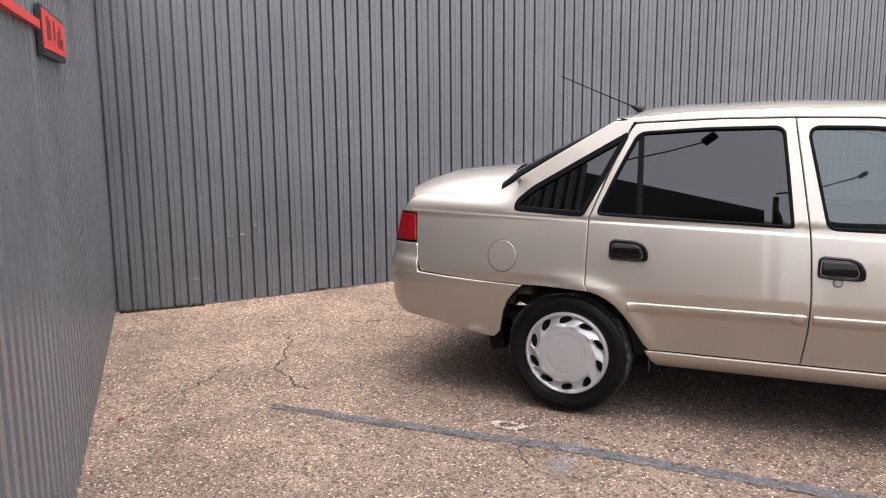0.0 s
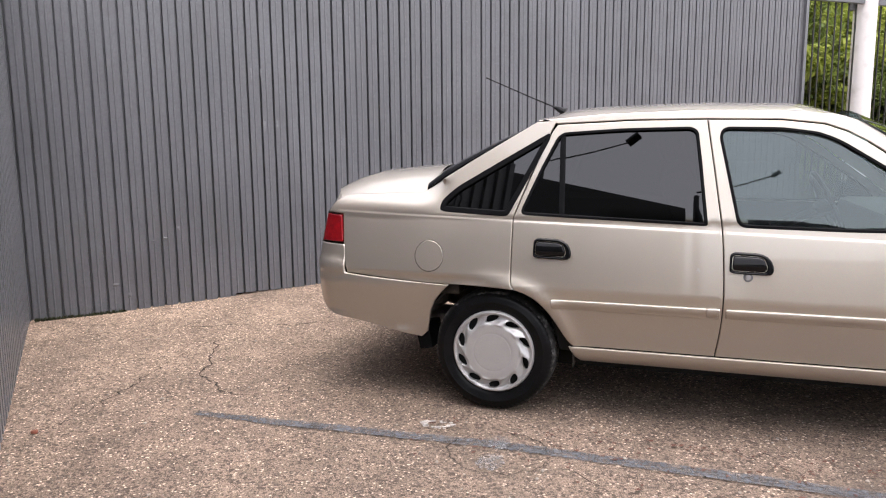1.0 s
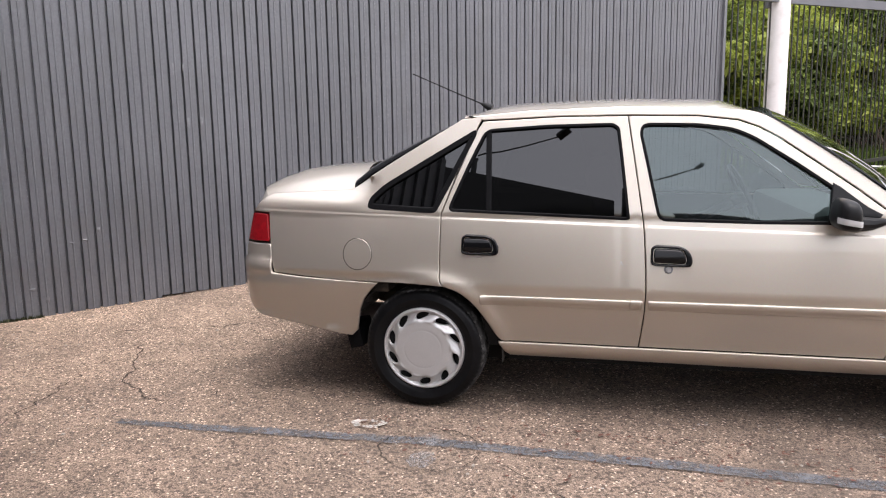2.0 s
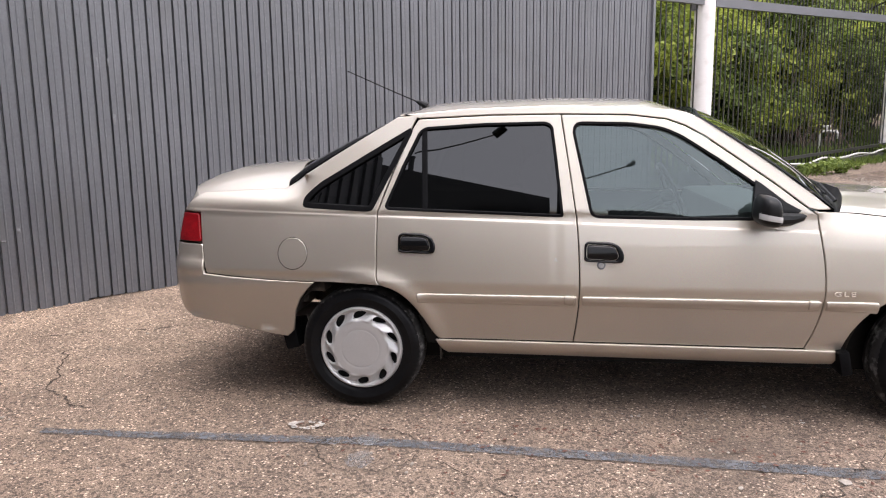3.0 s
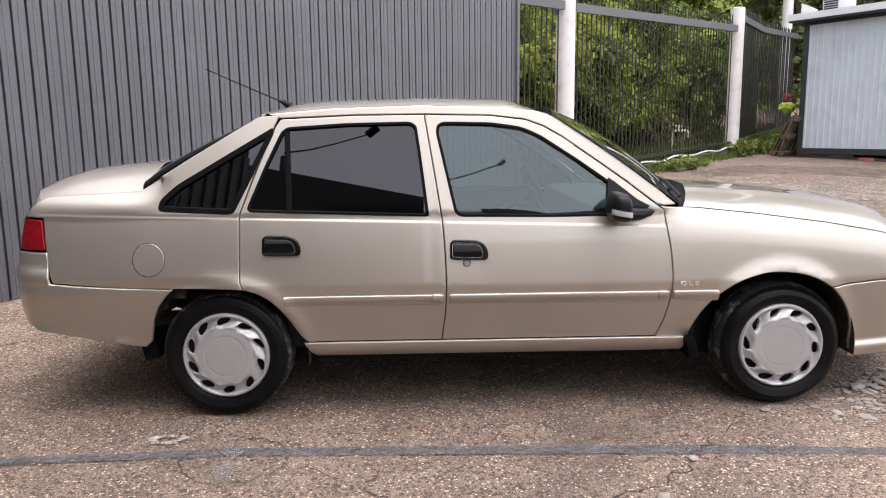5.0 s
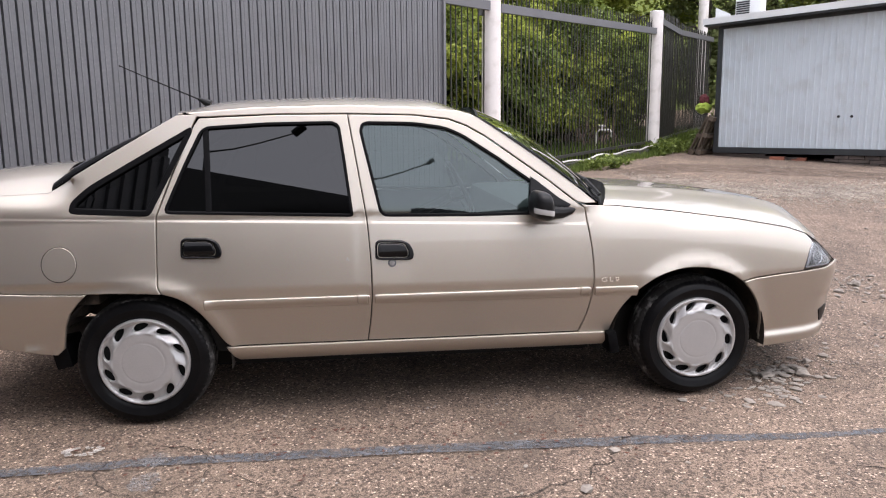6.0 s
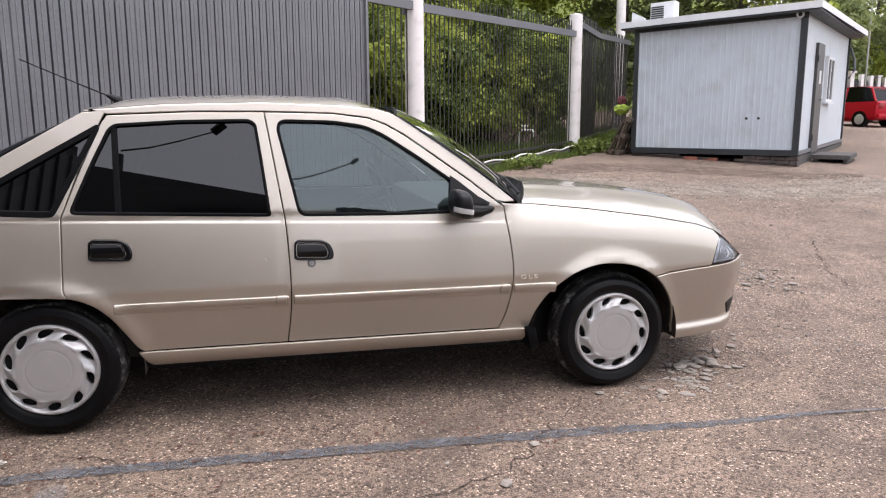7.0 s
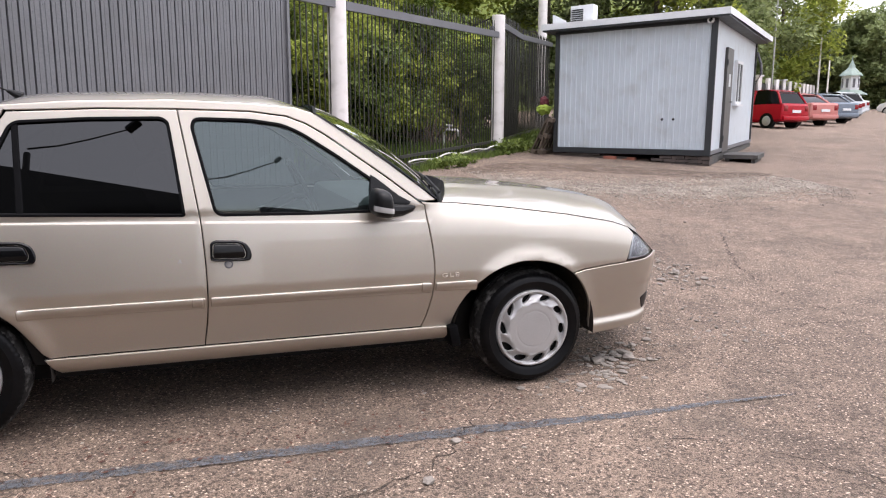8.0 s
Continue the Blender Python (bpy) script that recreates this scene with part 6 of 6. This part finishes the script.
def hang(name, me, parent, label=""):
    """Links a mesh that is built round its thing's origin."""
    ob = tagged(new(name, me), label)
    ob.parent = parent
    ORIGIN[ob] = ORIGIN[parent]
    return ob


def bush(x, y, height, radius, n, size, mat, seed, label="leafy maple bush behind the fence"):
    rnd = random.Random(seed)
    z0 = ground_z(x, y)
    b = thing("bush", (x, y, z0), label, "bush", "bushes behind the fence")
    stems = bmesh.new()
    clumps = []
    for k in range(7):
        q = rnd.uniform(0, 6.28)
        r = radius * rnd.uniform(0.3, 0.95)
        h = height * rnd.uniform(0.55, 1.0)
        tip = Vector((r * math.cos(q), r * math.sin(q), h))
        mid = tip * 0.5 + Vector((rnd.uniform(-0.15, 0.15), rnd.uniform(-0.15, 0.15), 0.15))
        tube(stems, [Vector((0.08 * math.cos(q), 0.08 * math.sin(q), 0)), mid, tip], [0.022, 0.014, 0.004], 5)
        for j in range(6):
            u = rnd.uniform(0.25, 1.05)
            p = mid.lerp(tip, (u - 0.5) * 2) if u > 0.5 else tip * 0.5 * (u * 2)
            clumps.append((p.x + rnd.gauss(0, 0.22), p.y + rnd.gauss(0, 0.22), max(0.12, p.z + rnd.gauss(0, 0.2)), rnd.uniform(0.18, 0.42), n // 42))
    bmesh.ops.translate(stems, verts=stems.verts, vec=Vector((x, y, z0)))
    part("stem", stems, BARK, b, "thin brown stems")
    hang("crown", leaf_mesh("crown", clumps, size, mat, seed), b, "bright green pinnate leaves")
    return b


def tree(x, y, height, spread, n, size, mat, seed, label, low=0.25, group="trees behind the yard", name="tree"):
    rnd = random.Random(seed)
    z0 = ground_z(x, y)
    t = thing(name, (x, y, z0), label, "tree", group)
    bm = bmesh.new()
    lean = Vector((rnd.uniform(-0.04, 0.04), rnd.uniform(-0.04, 0.04), 1)) * height * 0.92
    rad = height * 0.018
    tube(bm, [Vector((0, 0, -0.1)), lean * 0.35 + Vector((rnd.uniform(-0.1, 0.1), 0, 0)), lean * 0.7, lean], [rad * 1.2, rad * 0.8, rad * 0.45, rad * 0.1], 8)
    clumps = []
    limbs = 16
    per = n // (limbs * 6)
    for k in range(limbs):
        u = lerp(low, 0.97, k / (limbs - 1))
        q = k * 2.4 + rnd.uniform(-0.4, 0.4)
        reach = spread * math.sin(math.pi * min(0.98, 0.18 + 0.80 * (1 - (u - low) / (1 - low)) ** 0.8)) * rnd.uniform(0.65, 1.15)
        a = lean * u
        b = a + Vector((math.cos(q) * reach, math.sin(q) * reach, height * rnd.uniform(0.02, 0.12)))
        m = a.lerp(b, 0.5) + Vector((0, 0, height * 0.03))
        tube(bm, [a, m, b], [rad * 0.4 * (1.1 - u), rad * 0.22 * (1.1 - u) + 0.004, 0.004], 5)
        for j in range(6):
            p = a.lerp(b, rnd.uniform(0.25, 1.05))
            g = spread * 0.14
            clumps.append((p.x + rnd.gauss(0, g), p.y + rnd.gauss(0, g), p.z + rnd.gauss(0, g * 0.8), spread * rnd.uniform(0.13, 0.3), per))
    bmesh.ops.translate(bm, verts=bm.verts, vec=Vector((x, y, z0)))
    part("trunk", bm, BARK, t, "brown trunk with limbs")
    hang("crown", leaf_mesh("crown", clumps, size, mat, seed), t, "green leafy crown with gaps")
    return t


rnd = random.Random(77)


def behind(s, depth):
    """A place s metres along the fence from the wall's end, depth metres behind it."""
    p = FENCE0 + D45 * s + BACK45 * depth
    return p.x, p.y


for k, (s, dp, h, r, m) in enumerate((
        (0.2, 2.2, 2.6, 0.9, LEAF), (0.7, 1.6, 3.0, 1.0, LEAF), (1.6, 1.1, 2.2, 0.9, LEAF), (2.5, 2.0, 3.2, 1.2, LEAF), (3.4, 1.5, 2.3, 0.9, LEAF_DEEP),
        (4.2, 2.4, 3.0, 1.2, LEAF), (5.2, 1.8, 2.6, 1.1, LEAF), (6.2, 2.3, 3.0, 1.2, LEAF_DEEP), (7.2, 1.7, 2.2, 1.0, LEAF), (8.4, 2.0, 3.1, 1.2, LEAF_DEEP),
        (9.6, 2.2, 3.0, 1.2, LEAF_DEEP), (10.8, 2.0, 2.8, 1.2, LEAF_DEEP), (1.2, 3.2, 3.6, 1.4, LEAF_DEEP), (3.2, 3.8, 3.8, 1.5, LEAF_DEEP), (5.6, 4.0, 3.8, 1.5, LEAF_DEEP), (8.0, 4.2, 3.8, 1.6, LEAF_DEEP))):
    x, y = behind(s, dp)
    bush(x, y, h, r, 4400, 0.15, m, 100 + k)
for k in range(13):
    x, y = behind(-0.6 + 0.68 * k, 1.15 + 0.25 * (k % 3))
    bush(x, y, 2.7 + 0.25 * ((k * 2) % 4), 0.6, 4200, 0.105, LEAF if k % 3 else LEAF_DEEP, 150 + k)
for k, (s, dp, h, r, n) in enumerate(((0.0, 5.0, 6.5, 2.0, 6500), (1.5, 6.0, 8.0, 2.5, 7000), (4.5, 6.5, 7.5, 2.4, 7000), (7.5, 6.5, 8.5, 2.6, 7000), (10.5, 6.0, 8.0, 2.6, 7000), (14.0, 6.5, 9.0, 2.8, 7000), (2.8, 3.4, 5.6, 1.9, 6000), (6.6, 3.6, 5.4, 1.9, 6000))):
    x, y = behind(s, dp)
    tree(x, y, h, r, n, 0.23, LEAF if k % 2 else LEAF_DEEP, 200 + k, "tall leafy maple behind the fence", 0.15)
# low growth at the fence foot
def blades(name, n, where, tall, mat, label, seed):
    rng = random.Random(seed)
    verts, faces = [], []
    for _ in range(n):
        x, y = where(rng)
        z = ground_z(x, y) - 0.01
        h = tall * rng.uniform(0.4, 1.2)
        q, l = rng.uniform(0, 6.28), rng.uniform(0.1, 0.6) * h
        wv = 0.004 + 0.005 * rng.random()
        i = len(verts)
        sx, sy = -math.sin(q) * wv, math.cos(q) * wv
        verts += [(x - sx, y - sy, z), (x + sx, y + sy, z), (x + math.cos(q) * l * 0.4 + sx * 0.7, y + math.sin(q) * l * 0.4 + sy * 0.7, z + h * 0.6), (x + math.cos(q) * l, y + math.sin(q) * l, z + h)]
        faces += [(i, i + 1, i + 2), (i, i + 2, i + 3)]
    return tagged(new(name, raw(name, verts, faces, mat)), label, "grass", kind="stuff")


blades("grass", 16000, lambda r: behind(r.uniform(-0.5, 12), r.uniform(0.0, 2.6)), 0.30, GRASS, "long green grass behind the fence", 31)
blades("grass", 2600, lambda r: behind(r.uniform(1.5, 9.5), -0.22 - abs(r.gauss(0, 0.10))), 0.14, GRASS, "grass tufts along the fence kerb", 32)
for k, (s, dp, h, r) in enumerate(((6.9, -0.3, 0.32, 0.28), (7.5, -0.35, 0.3, 0.3), (8.1, -0.3, 0.26, 0.26), (3.9, -0.35, 0.2, 0.3), (4.6, -0.32, 0.16, 0.25), (9.3, -0.3, 0.3, 0.3))):
    x, y = behind(s, dp)
    b = thing("weed", (x, y, ground_z(x, y)), "low leafy weeds at the fence foot", "weeds", "weeds at the fence foot")
    rr = random.Random(300 + k)
    cl = [(rr.gauss(0, r * 0.5), rr.gauss(0, r * 0.4), h * rr.uniform(0.15, 0.9), 0.09, 22) for _ in range(14)]
    hang("leaves", leaf_mesh("leaves", cl, 0.085, LEAF_DEEP, 300 + k), b)
def wall_foot(r):
    p = CORNER + D45 * (0.6 * r.random() ** 1.4) - BACK45 * (0.01 + 0.03 * r.random())
    return p.x, p.y


blades("moss", 900, wall_foot, 0.03, worn("moss_green", (0.035, 0.04, 0.015), 0.95, vary=0.4, scale=30), "dark green moss at the foot of the wall", 33)
# brushwood pile
x0, y0 = behind(6.0, 0.9)
bm = bmesh.new()
rr = random.Random(12)
for _ in range(70):
    q = rr.uniform(0, 6.28)
    a = Vector((x0 + rr.gauss(0, 0.35), y0 + rr.gauss(0, 0.25), ground_z(x0, y0) + rr.uniform(0.0, 0.1)))
    b = a + Vector((math.cos(q) * 0.35, math.sin(q) * 0.25, rr.uniform(0.3, 1.0)))
    tube(bm, [a, a.lerp(b, 0.5) + Vector((rr.uniform(-0.06, 0.06), rr.uniform(-0.06, 0.06), 0)), b], [0.012, 0.009, 0.004], 4)
solid("brushwood", bm, worn("dead_wood", (0.17, 0.12, 0.1), 0.9, vary=0.35), "heap of dry pinkish-brown brushwood", "brushwood")
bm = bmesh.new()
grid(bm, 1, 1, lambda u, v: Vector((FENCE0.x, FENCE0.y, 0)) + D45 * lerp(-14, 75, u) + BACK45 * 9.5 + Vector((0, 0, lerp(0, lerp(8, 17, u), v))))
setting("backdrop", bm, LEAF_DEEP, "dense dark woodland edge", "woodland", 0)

# ---- distance ----
def polar(bearing, r):
    return 0.99 + r * math.sin(radians(bearing)), -3.16 + r * math.cos(radians(bearing))


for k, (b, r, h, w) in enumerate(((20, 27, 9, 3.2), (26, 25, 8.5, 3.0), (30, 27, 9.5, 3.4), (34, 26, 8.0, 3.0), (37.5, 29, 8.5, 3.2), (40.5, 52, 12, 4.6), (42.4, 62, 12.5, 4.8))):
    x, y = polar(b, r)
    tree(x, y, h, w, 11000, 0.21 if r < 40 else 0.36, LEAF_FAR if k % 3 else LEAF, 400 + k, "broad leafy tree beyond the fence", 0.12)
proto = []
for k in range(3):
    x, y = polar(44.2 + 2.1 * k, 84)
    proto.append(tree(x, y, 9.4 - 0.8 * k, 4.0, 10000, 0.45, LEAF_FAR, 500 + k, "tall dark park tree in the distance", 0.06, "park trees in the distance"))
for k in range(22):
    b = 36.5 + k * 0.95
    r = rnd.uniform(86, 112)
    x, y = polar(b, r)
    copy_thing(proto[k % 3], Matrix.Translation((x, y, ground_z(x, y))) @ Matrix.Rotation(k * 1.7, 4, "Z") @ Matrix.Scale(1.0, 4))
# far fence with white posts
far_a, far_b = Vector((*polar(40.2, 37), 0)), Vector((*polar(45.2, 100), 0))
ff = thing("park_fence", (far_a.x, far_a.y, ground_z(far_a.x, far_a.y)), "dark fence with white posts beyond the parked cars", "fence")
bm = bmesh.new()
fd = (far_b - far_a).normalized()
vs = []
for u in np.linspace(0, 1, 20):
    p = far_a.lerp(far_b, u)
    vs.append([bm.verts.new((p.x, p.y, ground_z(p.x, p.y) + z)) for z in (0.0, 1.85)])
for a, b in zip(vs, vs[1:]):
    bm.faces.new((a[0], b[0], b[1], a[1]))
bmesh.ops.solidify(bm, geom=bm.faces, thickness=0.05)
part("sheeting", bm, SHEET_DARK, ff, "dark fence sheeting", 0)
for k in range(16):
    p = far_a.lerp(far_b, k / 15.5) + Vector((fd.y, -fd.x, 0)) * 0.12
    bm = bmesh.new()
    z = ground_z(p.x, p.y)
    box(bm, (p.x - 0.11, p.y - 0.11, z), (p.x + 0.11, p.y + 0.11, z + 2.15))
    if k in (1, 4):
        box(bm, (p.x - 0.17, p.y - 0.17, z + 2.151), (p.x + 0.17, p.y + 0.17, z + 2.23))
    part("post", bm, POST_WHITE, ff, "white post", 0)


def street_lamp(x, y, height, arm, label, mat=RAIL, group="street lamps", head=(0.32, 0.12), thick=0.075):
    z = ground_z(x, y)
    sl = thing("street_lamp", (x, y, z), label, "street lamp", group)
    bm = bmesh.new()
    tube(bm, [(x, y, z), (x, y, z + height * 0.6), (x, y, z + height)], [thick, thick * 0.85, thick * 0.6], 10)
    part("pole", bm, mat, sl)
    bm = bmesh.new()
    ax, ay = arm
    tube(bm, [(x + ax * a, y + ay * a, z + height + h) for a, h in ((0.0, 0.08), (0.3, 0.13), (0.6, 0.24), (1.0, 0.42))], [0.014, 0.012, 0.011, 0.010], 8)
    arm_ob = part("arm", bm, mat, sl)
    bm = bmesh.new()
    q = math.atan2(ay, ax)
    box(bm, (-0.03, -head[1], -0.03), (head[0] * 1.4, head[1], 0.03), Matrix.Translation((x + ax, y + ay, z + height + 0.42)) @ Matrix.Rotation(q + 0.5, 4, "Z") @ pose(0, 0, 0, 0, -25, 0), 0.02)
    part("lamp_head", bm, SHED_TRIM, arm_ob, "dark lamp head")
    return sl


for b, r, h, arm in ((44.9, 62, 5.4, (0.9, 0.3)), (45.5, 74, 4.6, (0.3, 0.2)), (42.0, 40, 6.6, (0.6, 0.9))):
    x, y = polar(b, r)
    street_lamp(x, y, h, arm, "slender grey street lamp by the parked cars", STEEL if r == 40 else POST_WHITE, thick=0.05 if r == 40 else 0.08)
# tall white pole behind the fence corner
x, y = polar(25.75, 22.5)
bm = bmesh.new()
tube(bm, [(x, y, ground_z(x, y) - 0.1), (x, y, 7.5)], [0.14, 0.13], 16)
solid("utility_pole", bm, POST_WHITE, "tall pale utility pole behind the fence", "pole")
# kiosk with a pointed roof
x, y = polar(46.85, 78)
z = ground_z(x, y)
kiosk = thing("kiosk", (x, y, z), "small white kiosk with a dark pointed roof", "kiosk")


KIOSK_ROOF = worn("pale_green_roof", (0.22, 0.28, 0.25), 0.6, vary=0.15)


def drum(bm, profile, sides=8):
    rings = [[bm.verts.new((x + r * math.cos(q), y + r * math.sin(q), z + h)) for q in [2 * math.pi * k / sides for k in range(sides)]] for r, h in profile]
    for a, b in zip(rings, rings[1:]):
        for k in range(sides):
            bm.faces.new((a[k], a[(k + 1) % sides], b[(k + 1) % sides], b[k]))
    bm.faces.new(rings[-1])


for nm, prof, mat in (("base", [(1.0, 0), (1.0, 1.3)], SHED_WHITE), ("canopy", [(1.5, 1.3), (1.4, 1.42), (0.8, 1.75)], KIOSK_ROOF), ("turret", [(0.75, 1.7), (0.75, 3.0)], SHED_WHITE), ("spire", [(1.0, 3.0), (0.9, 3.15), (0.35, 3.7), (0.05, 4.4), (0.03, 4.8)], KIOSK_ROOF)):
    bm = bmesh.new()
    drum(bm, prof)
    part(nm, bm, mat, kiosk, "", 0)
for k in range(8):
    q = 2 * math.pi * k / 8 + 0.39
    bm = bmesh.new()
    c0 = Vector((x + 0.71 * math.cos(q), y + 0.71 * math.sin(q), z + 1.95))
    box(bm, (-0.02, -0.1, 0), (0.02, 0.1, 0.8), Matrix.Translation(c0) @ Matrix.Rotation(q, 4, "Z"))
    part("window", bm, RAIL, kiosk, "", 0)


# ---- parked cars in the distance ----
def parked_car(bearing, r, colour, kind, label, heading=-12):
    """A simple parked car, tail towards the yard; bearing and r place its right rear corner."""
    px_, py_ = polar(bearing, r)
    f = Vector((math.sin(radians(heading)), math.cos(radians(heading)), 0))
    side = Vector((f.y, -f.x, 0))
    width = 1.72
    tail = Vector((px_, py_, 0)) - side * width / 2
    z0 = ground_z(tail.x, tail.y)
    c = thing("parked_car", (tail.x, tail.y, z0), label, "car", "cars parked along the fence")
    coat = worn("car_coat", colour, 0.35, vary=0.04, scale=2, fine=400, spec=0.25)
    if kind == "hatch":
        lower = [(0.0, 0.45, 0.9), (0.06, 0.30, 0.98), (0.5, 0.26, 0.98), (2.9, 0.26, 0.95), (3.5, 0.28, 0.86), (3.9, 0.36, 0.68)]
        house = [(0.12, 0.96, 0.0), (0.42, 1.44, 1.0), (0.9, 1.52, 1.0), (1.9, 1.50, 1.0), (2.15, 1.42, 1.0), (2.85, 0.95, 0.0)]
        axles = (0.68, 3.12)
    elif kind == "van":
        lower = [(0.0, 0.4, 1.0), (0.05, 0.3, 1.05), (0.5, 0.26, 1.05), (3.4, 0.26, 1.02), (3.9, 0.28, 0.9), (4.2, 0.36, 0.7)]
        house = [(0.08, 1.03, 0.0), (0.2, 1.7, 1.0), (0.8, 1.85, 1.0), (2.4, 1.84, 1.0), (2.7, 1.75, 1.0), (3.4, 1.0, 0.0)]
        axles = (0.75, 3.3)
    else:
        lower = [(0.0, 0.45, 0.92), (0.06, 0.30, 1.0), (0.6, 0.26, 1.0), (3.2, 0.26, 0.95), (3.9, 0.28, 0.86), (4.35, 0.36, 0.66)]
        house = [(0.45, 0.99, 0.0), (1.0, 1.36, 1.0), (1.5, 1.44, 1.0), (2.3, 1.42, 1.0), (2.55, 1.36, 1.0), (3.3, 0.95, 0.0)]
        axles = (0.85, 3.4)

    def at(x, y, z):
        return tail + f * x + side * y + Vector((0, 0, z0 + z))

    bm = bmesh.new()
    rings = []
    for x, lo, hi in lower:
        h = width / 2 * (0.92 if x in (lower[0][0], lower[-1][0]) else 1.0)
        rings.append([bm.verts.new(at(x, y * h, z)) for y, z in ((-0.9, lo), (-1, lo + 0.1), (-1, lerp(lo, hi, 0.6)), (-0.93, hi - 0.02), (-0.7, hi), (0.7, hi), (0.93, hi - 0.02), (1, lerp(lo, hi, 0.6)), (1, lo + 0.1), (0.9, lo))])
    for a, b in zip(rings, rings[1:]):
        for k in range(10):
            bm.faces.new((a[k], a[(k + 1) % 10], b[(k + 1) % 10], b[k]))
    bm.faces.new(rings[0])
    bm.faces.new(rings[-1])
    bmesh.ops.recalc_face_normals(bm, faces=bm.faces)
    part("body", bm, coat, c, "", 30)
    bm = bmesh.new()
    rings = []
    for x, z, u in house:
        w0 = width / 2 * lerp(0.90, 0.72, u)
        zb = curve_at([(q[0], q[2]) for q in lower], x) - 0.02
        rings.append([bm.verts.new(at(x, y, zz)) for y, zz in ((-width / 2 * 0.92, zb), (-w0, z), (w0, z), (width / 2 * 0.92, zb))])
    for a, b in zip(rings, rings[1:]):
        for k in range(3):
            bm.faces.new((a[k], a[k + 1], b[k + 1], b[k]))
    bmesh.ops.recalc_face_normals(bm, faces=bm.faces)
    part("glazing", bm, BLACK_GLOSS, c, "dark windows", 30)
    bm = bmesh.new()
    grid(bm, 8, 4, lambda u, v: at(lerp(house[1][0] - 0.05, house[-2][0] + 0.05, u), lerp(-0.74, 0.74, v) * width / 2, curve_at([(q[0], q[1]) for q in house], lerp(house[1][0] - 0.05, house[-2][0] + 0.05, u)) + 0.015 + 0.02 * (1 - (2 * v - 1) ** 2)))
    bmesh.ops.solidify(bm, geom=bm.faces, thickness=0.03)
    part("roof", bm, coat, c)
    for y in (-1, 1):
        for i in (0, 1, 2):
            bm = bmesh.new()
            xa = (house[0][0], (house[2][0] + house[3][0]) / 2, house[-1][0])[i]
            xb = (house[1][0], xa, house[-2][0])[i]
            zb = curve_at([(q[0], q[2]) for q in lower], xa)
            tube(bm, [at(xa, y * width / 2 * 0.925, zb - 0.02), at(xb, y * width / 2 * 0.735, curve_at([(q[0], q[1]) for q in house], xb))], 0.045, 6)
            part("pillar", bm, coat, c)
        for x in axles:
            bm = bmesh.new()
            tube(bm, [at(x, y * width / 2 * 0.80, 0.31), at(x, y * width / 2 * 1.005, 0.31)], 0.31, 24)
            wl = part("wheel", bm, TYRE, c, "black tyre with a pale hub")
            bm = bmesh.new()
            tube(bm, [at(x, y * width / 2 * 1.0, 0.31), at(x, y * width / 2 * 1.02, 0.31)], [0.2, 0.17], 20)
            part("hub", bm, HUB, wl)
        bm = bmesh.new()
        box(bm, (-0.03, -0.12, 0), (0.12, 0.12, 0.22), Matrix.Translation(at(0.02, y * width / 2 * 0.76, 0.68)) @ Matrix.Rotation(math.atan2(f.y, f.x), 4, "Z"), 0.02)
        part("tail_lamp", bm, RED_LENS, c)
    bm = bmesh.new()
    box(bm, (-0.02, -0.26, 0), (0.02, 0.26, 0.11), Matrix.Translation(at(-0.012, 0, 0.62)) @ Matrix.Rotation(math.atan2(f.y, f.x), 4, "Z"))
    part("number_plate", bm, SHED_WHITE, c, "blank white plate", 0)
    bm = bmesh.new()
    box(bm, (-0.05, -0.80, 0), (0.2, 0.80, 0.16), Matrix.Translation(at(0.0, 0, 0.34)) @ Matrix.Rotation(math.atan2(f.y, f.x), 4, "Z"), 0.03)
    part("bumper", bm, coat, c)
    return c


parked_car(44.55, 33.0, (0.34, 0.004, 0.014), "hatch", "bright red hatchback parked beside the fence")
parked_car(46.35, 36.5, (0.48, 0.19, 0.17), "saloon", "salmon-orange saloon parked in a row", -6)
parked_car(47.55, 40.5, (0.15, 0.18, 0.22), "saloon", "dark blue-grey saloon parked in a row", -4)
parked_car(47.75, 45.0, (0.32, 0.34, 0.36), "saloon", "grey saloon parked in a row", -2)
parked_car(47.9, 50.0, (0.50, 0.52, 0.54), "hatch", "pale silver hatchback parked in a row", 0)
parked_car(48.15, 56.0, (0.50, 0.52, 0.54), "saloon", "pale silver saloon parked in a row", 0)
parked_car(52.2, 66.0, (0.68, 0.68, 0.68), "van", "white van standing far across the yard", 0)
street_lamp(-1.29, -6.5, 5.99, (1.31, 0.0), "dark street lamp behind the near wall", SHED_TRIM, "lamps behind the yard wall", (0.14, 0.07))
street_lamp(1.05, -7.4, 6.02, (1.14, 0.0), "dark street lamp behind the near wall", SHED_TRIM, "lamps behind the yard wall", (0.08, 0.03))
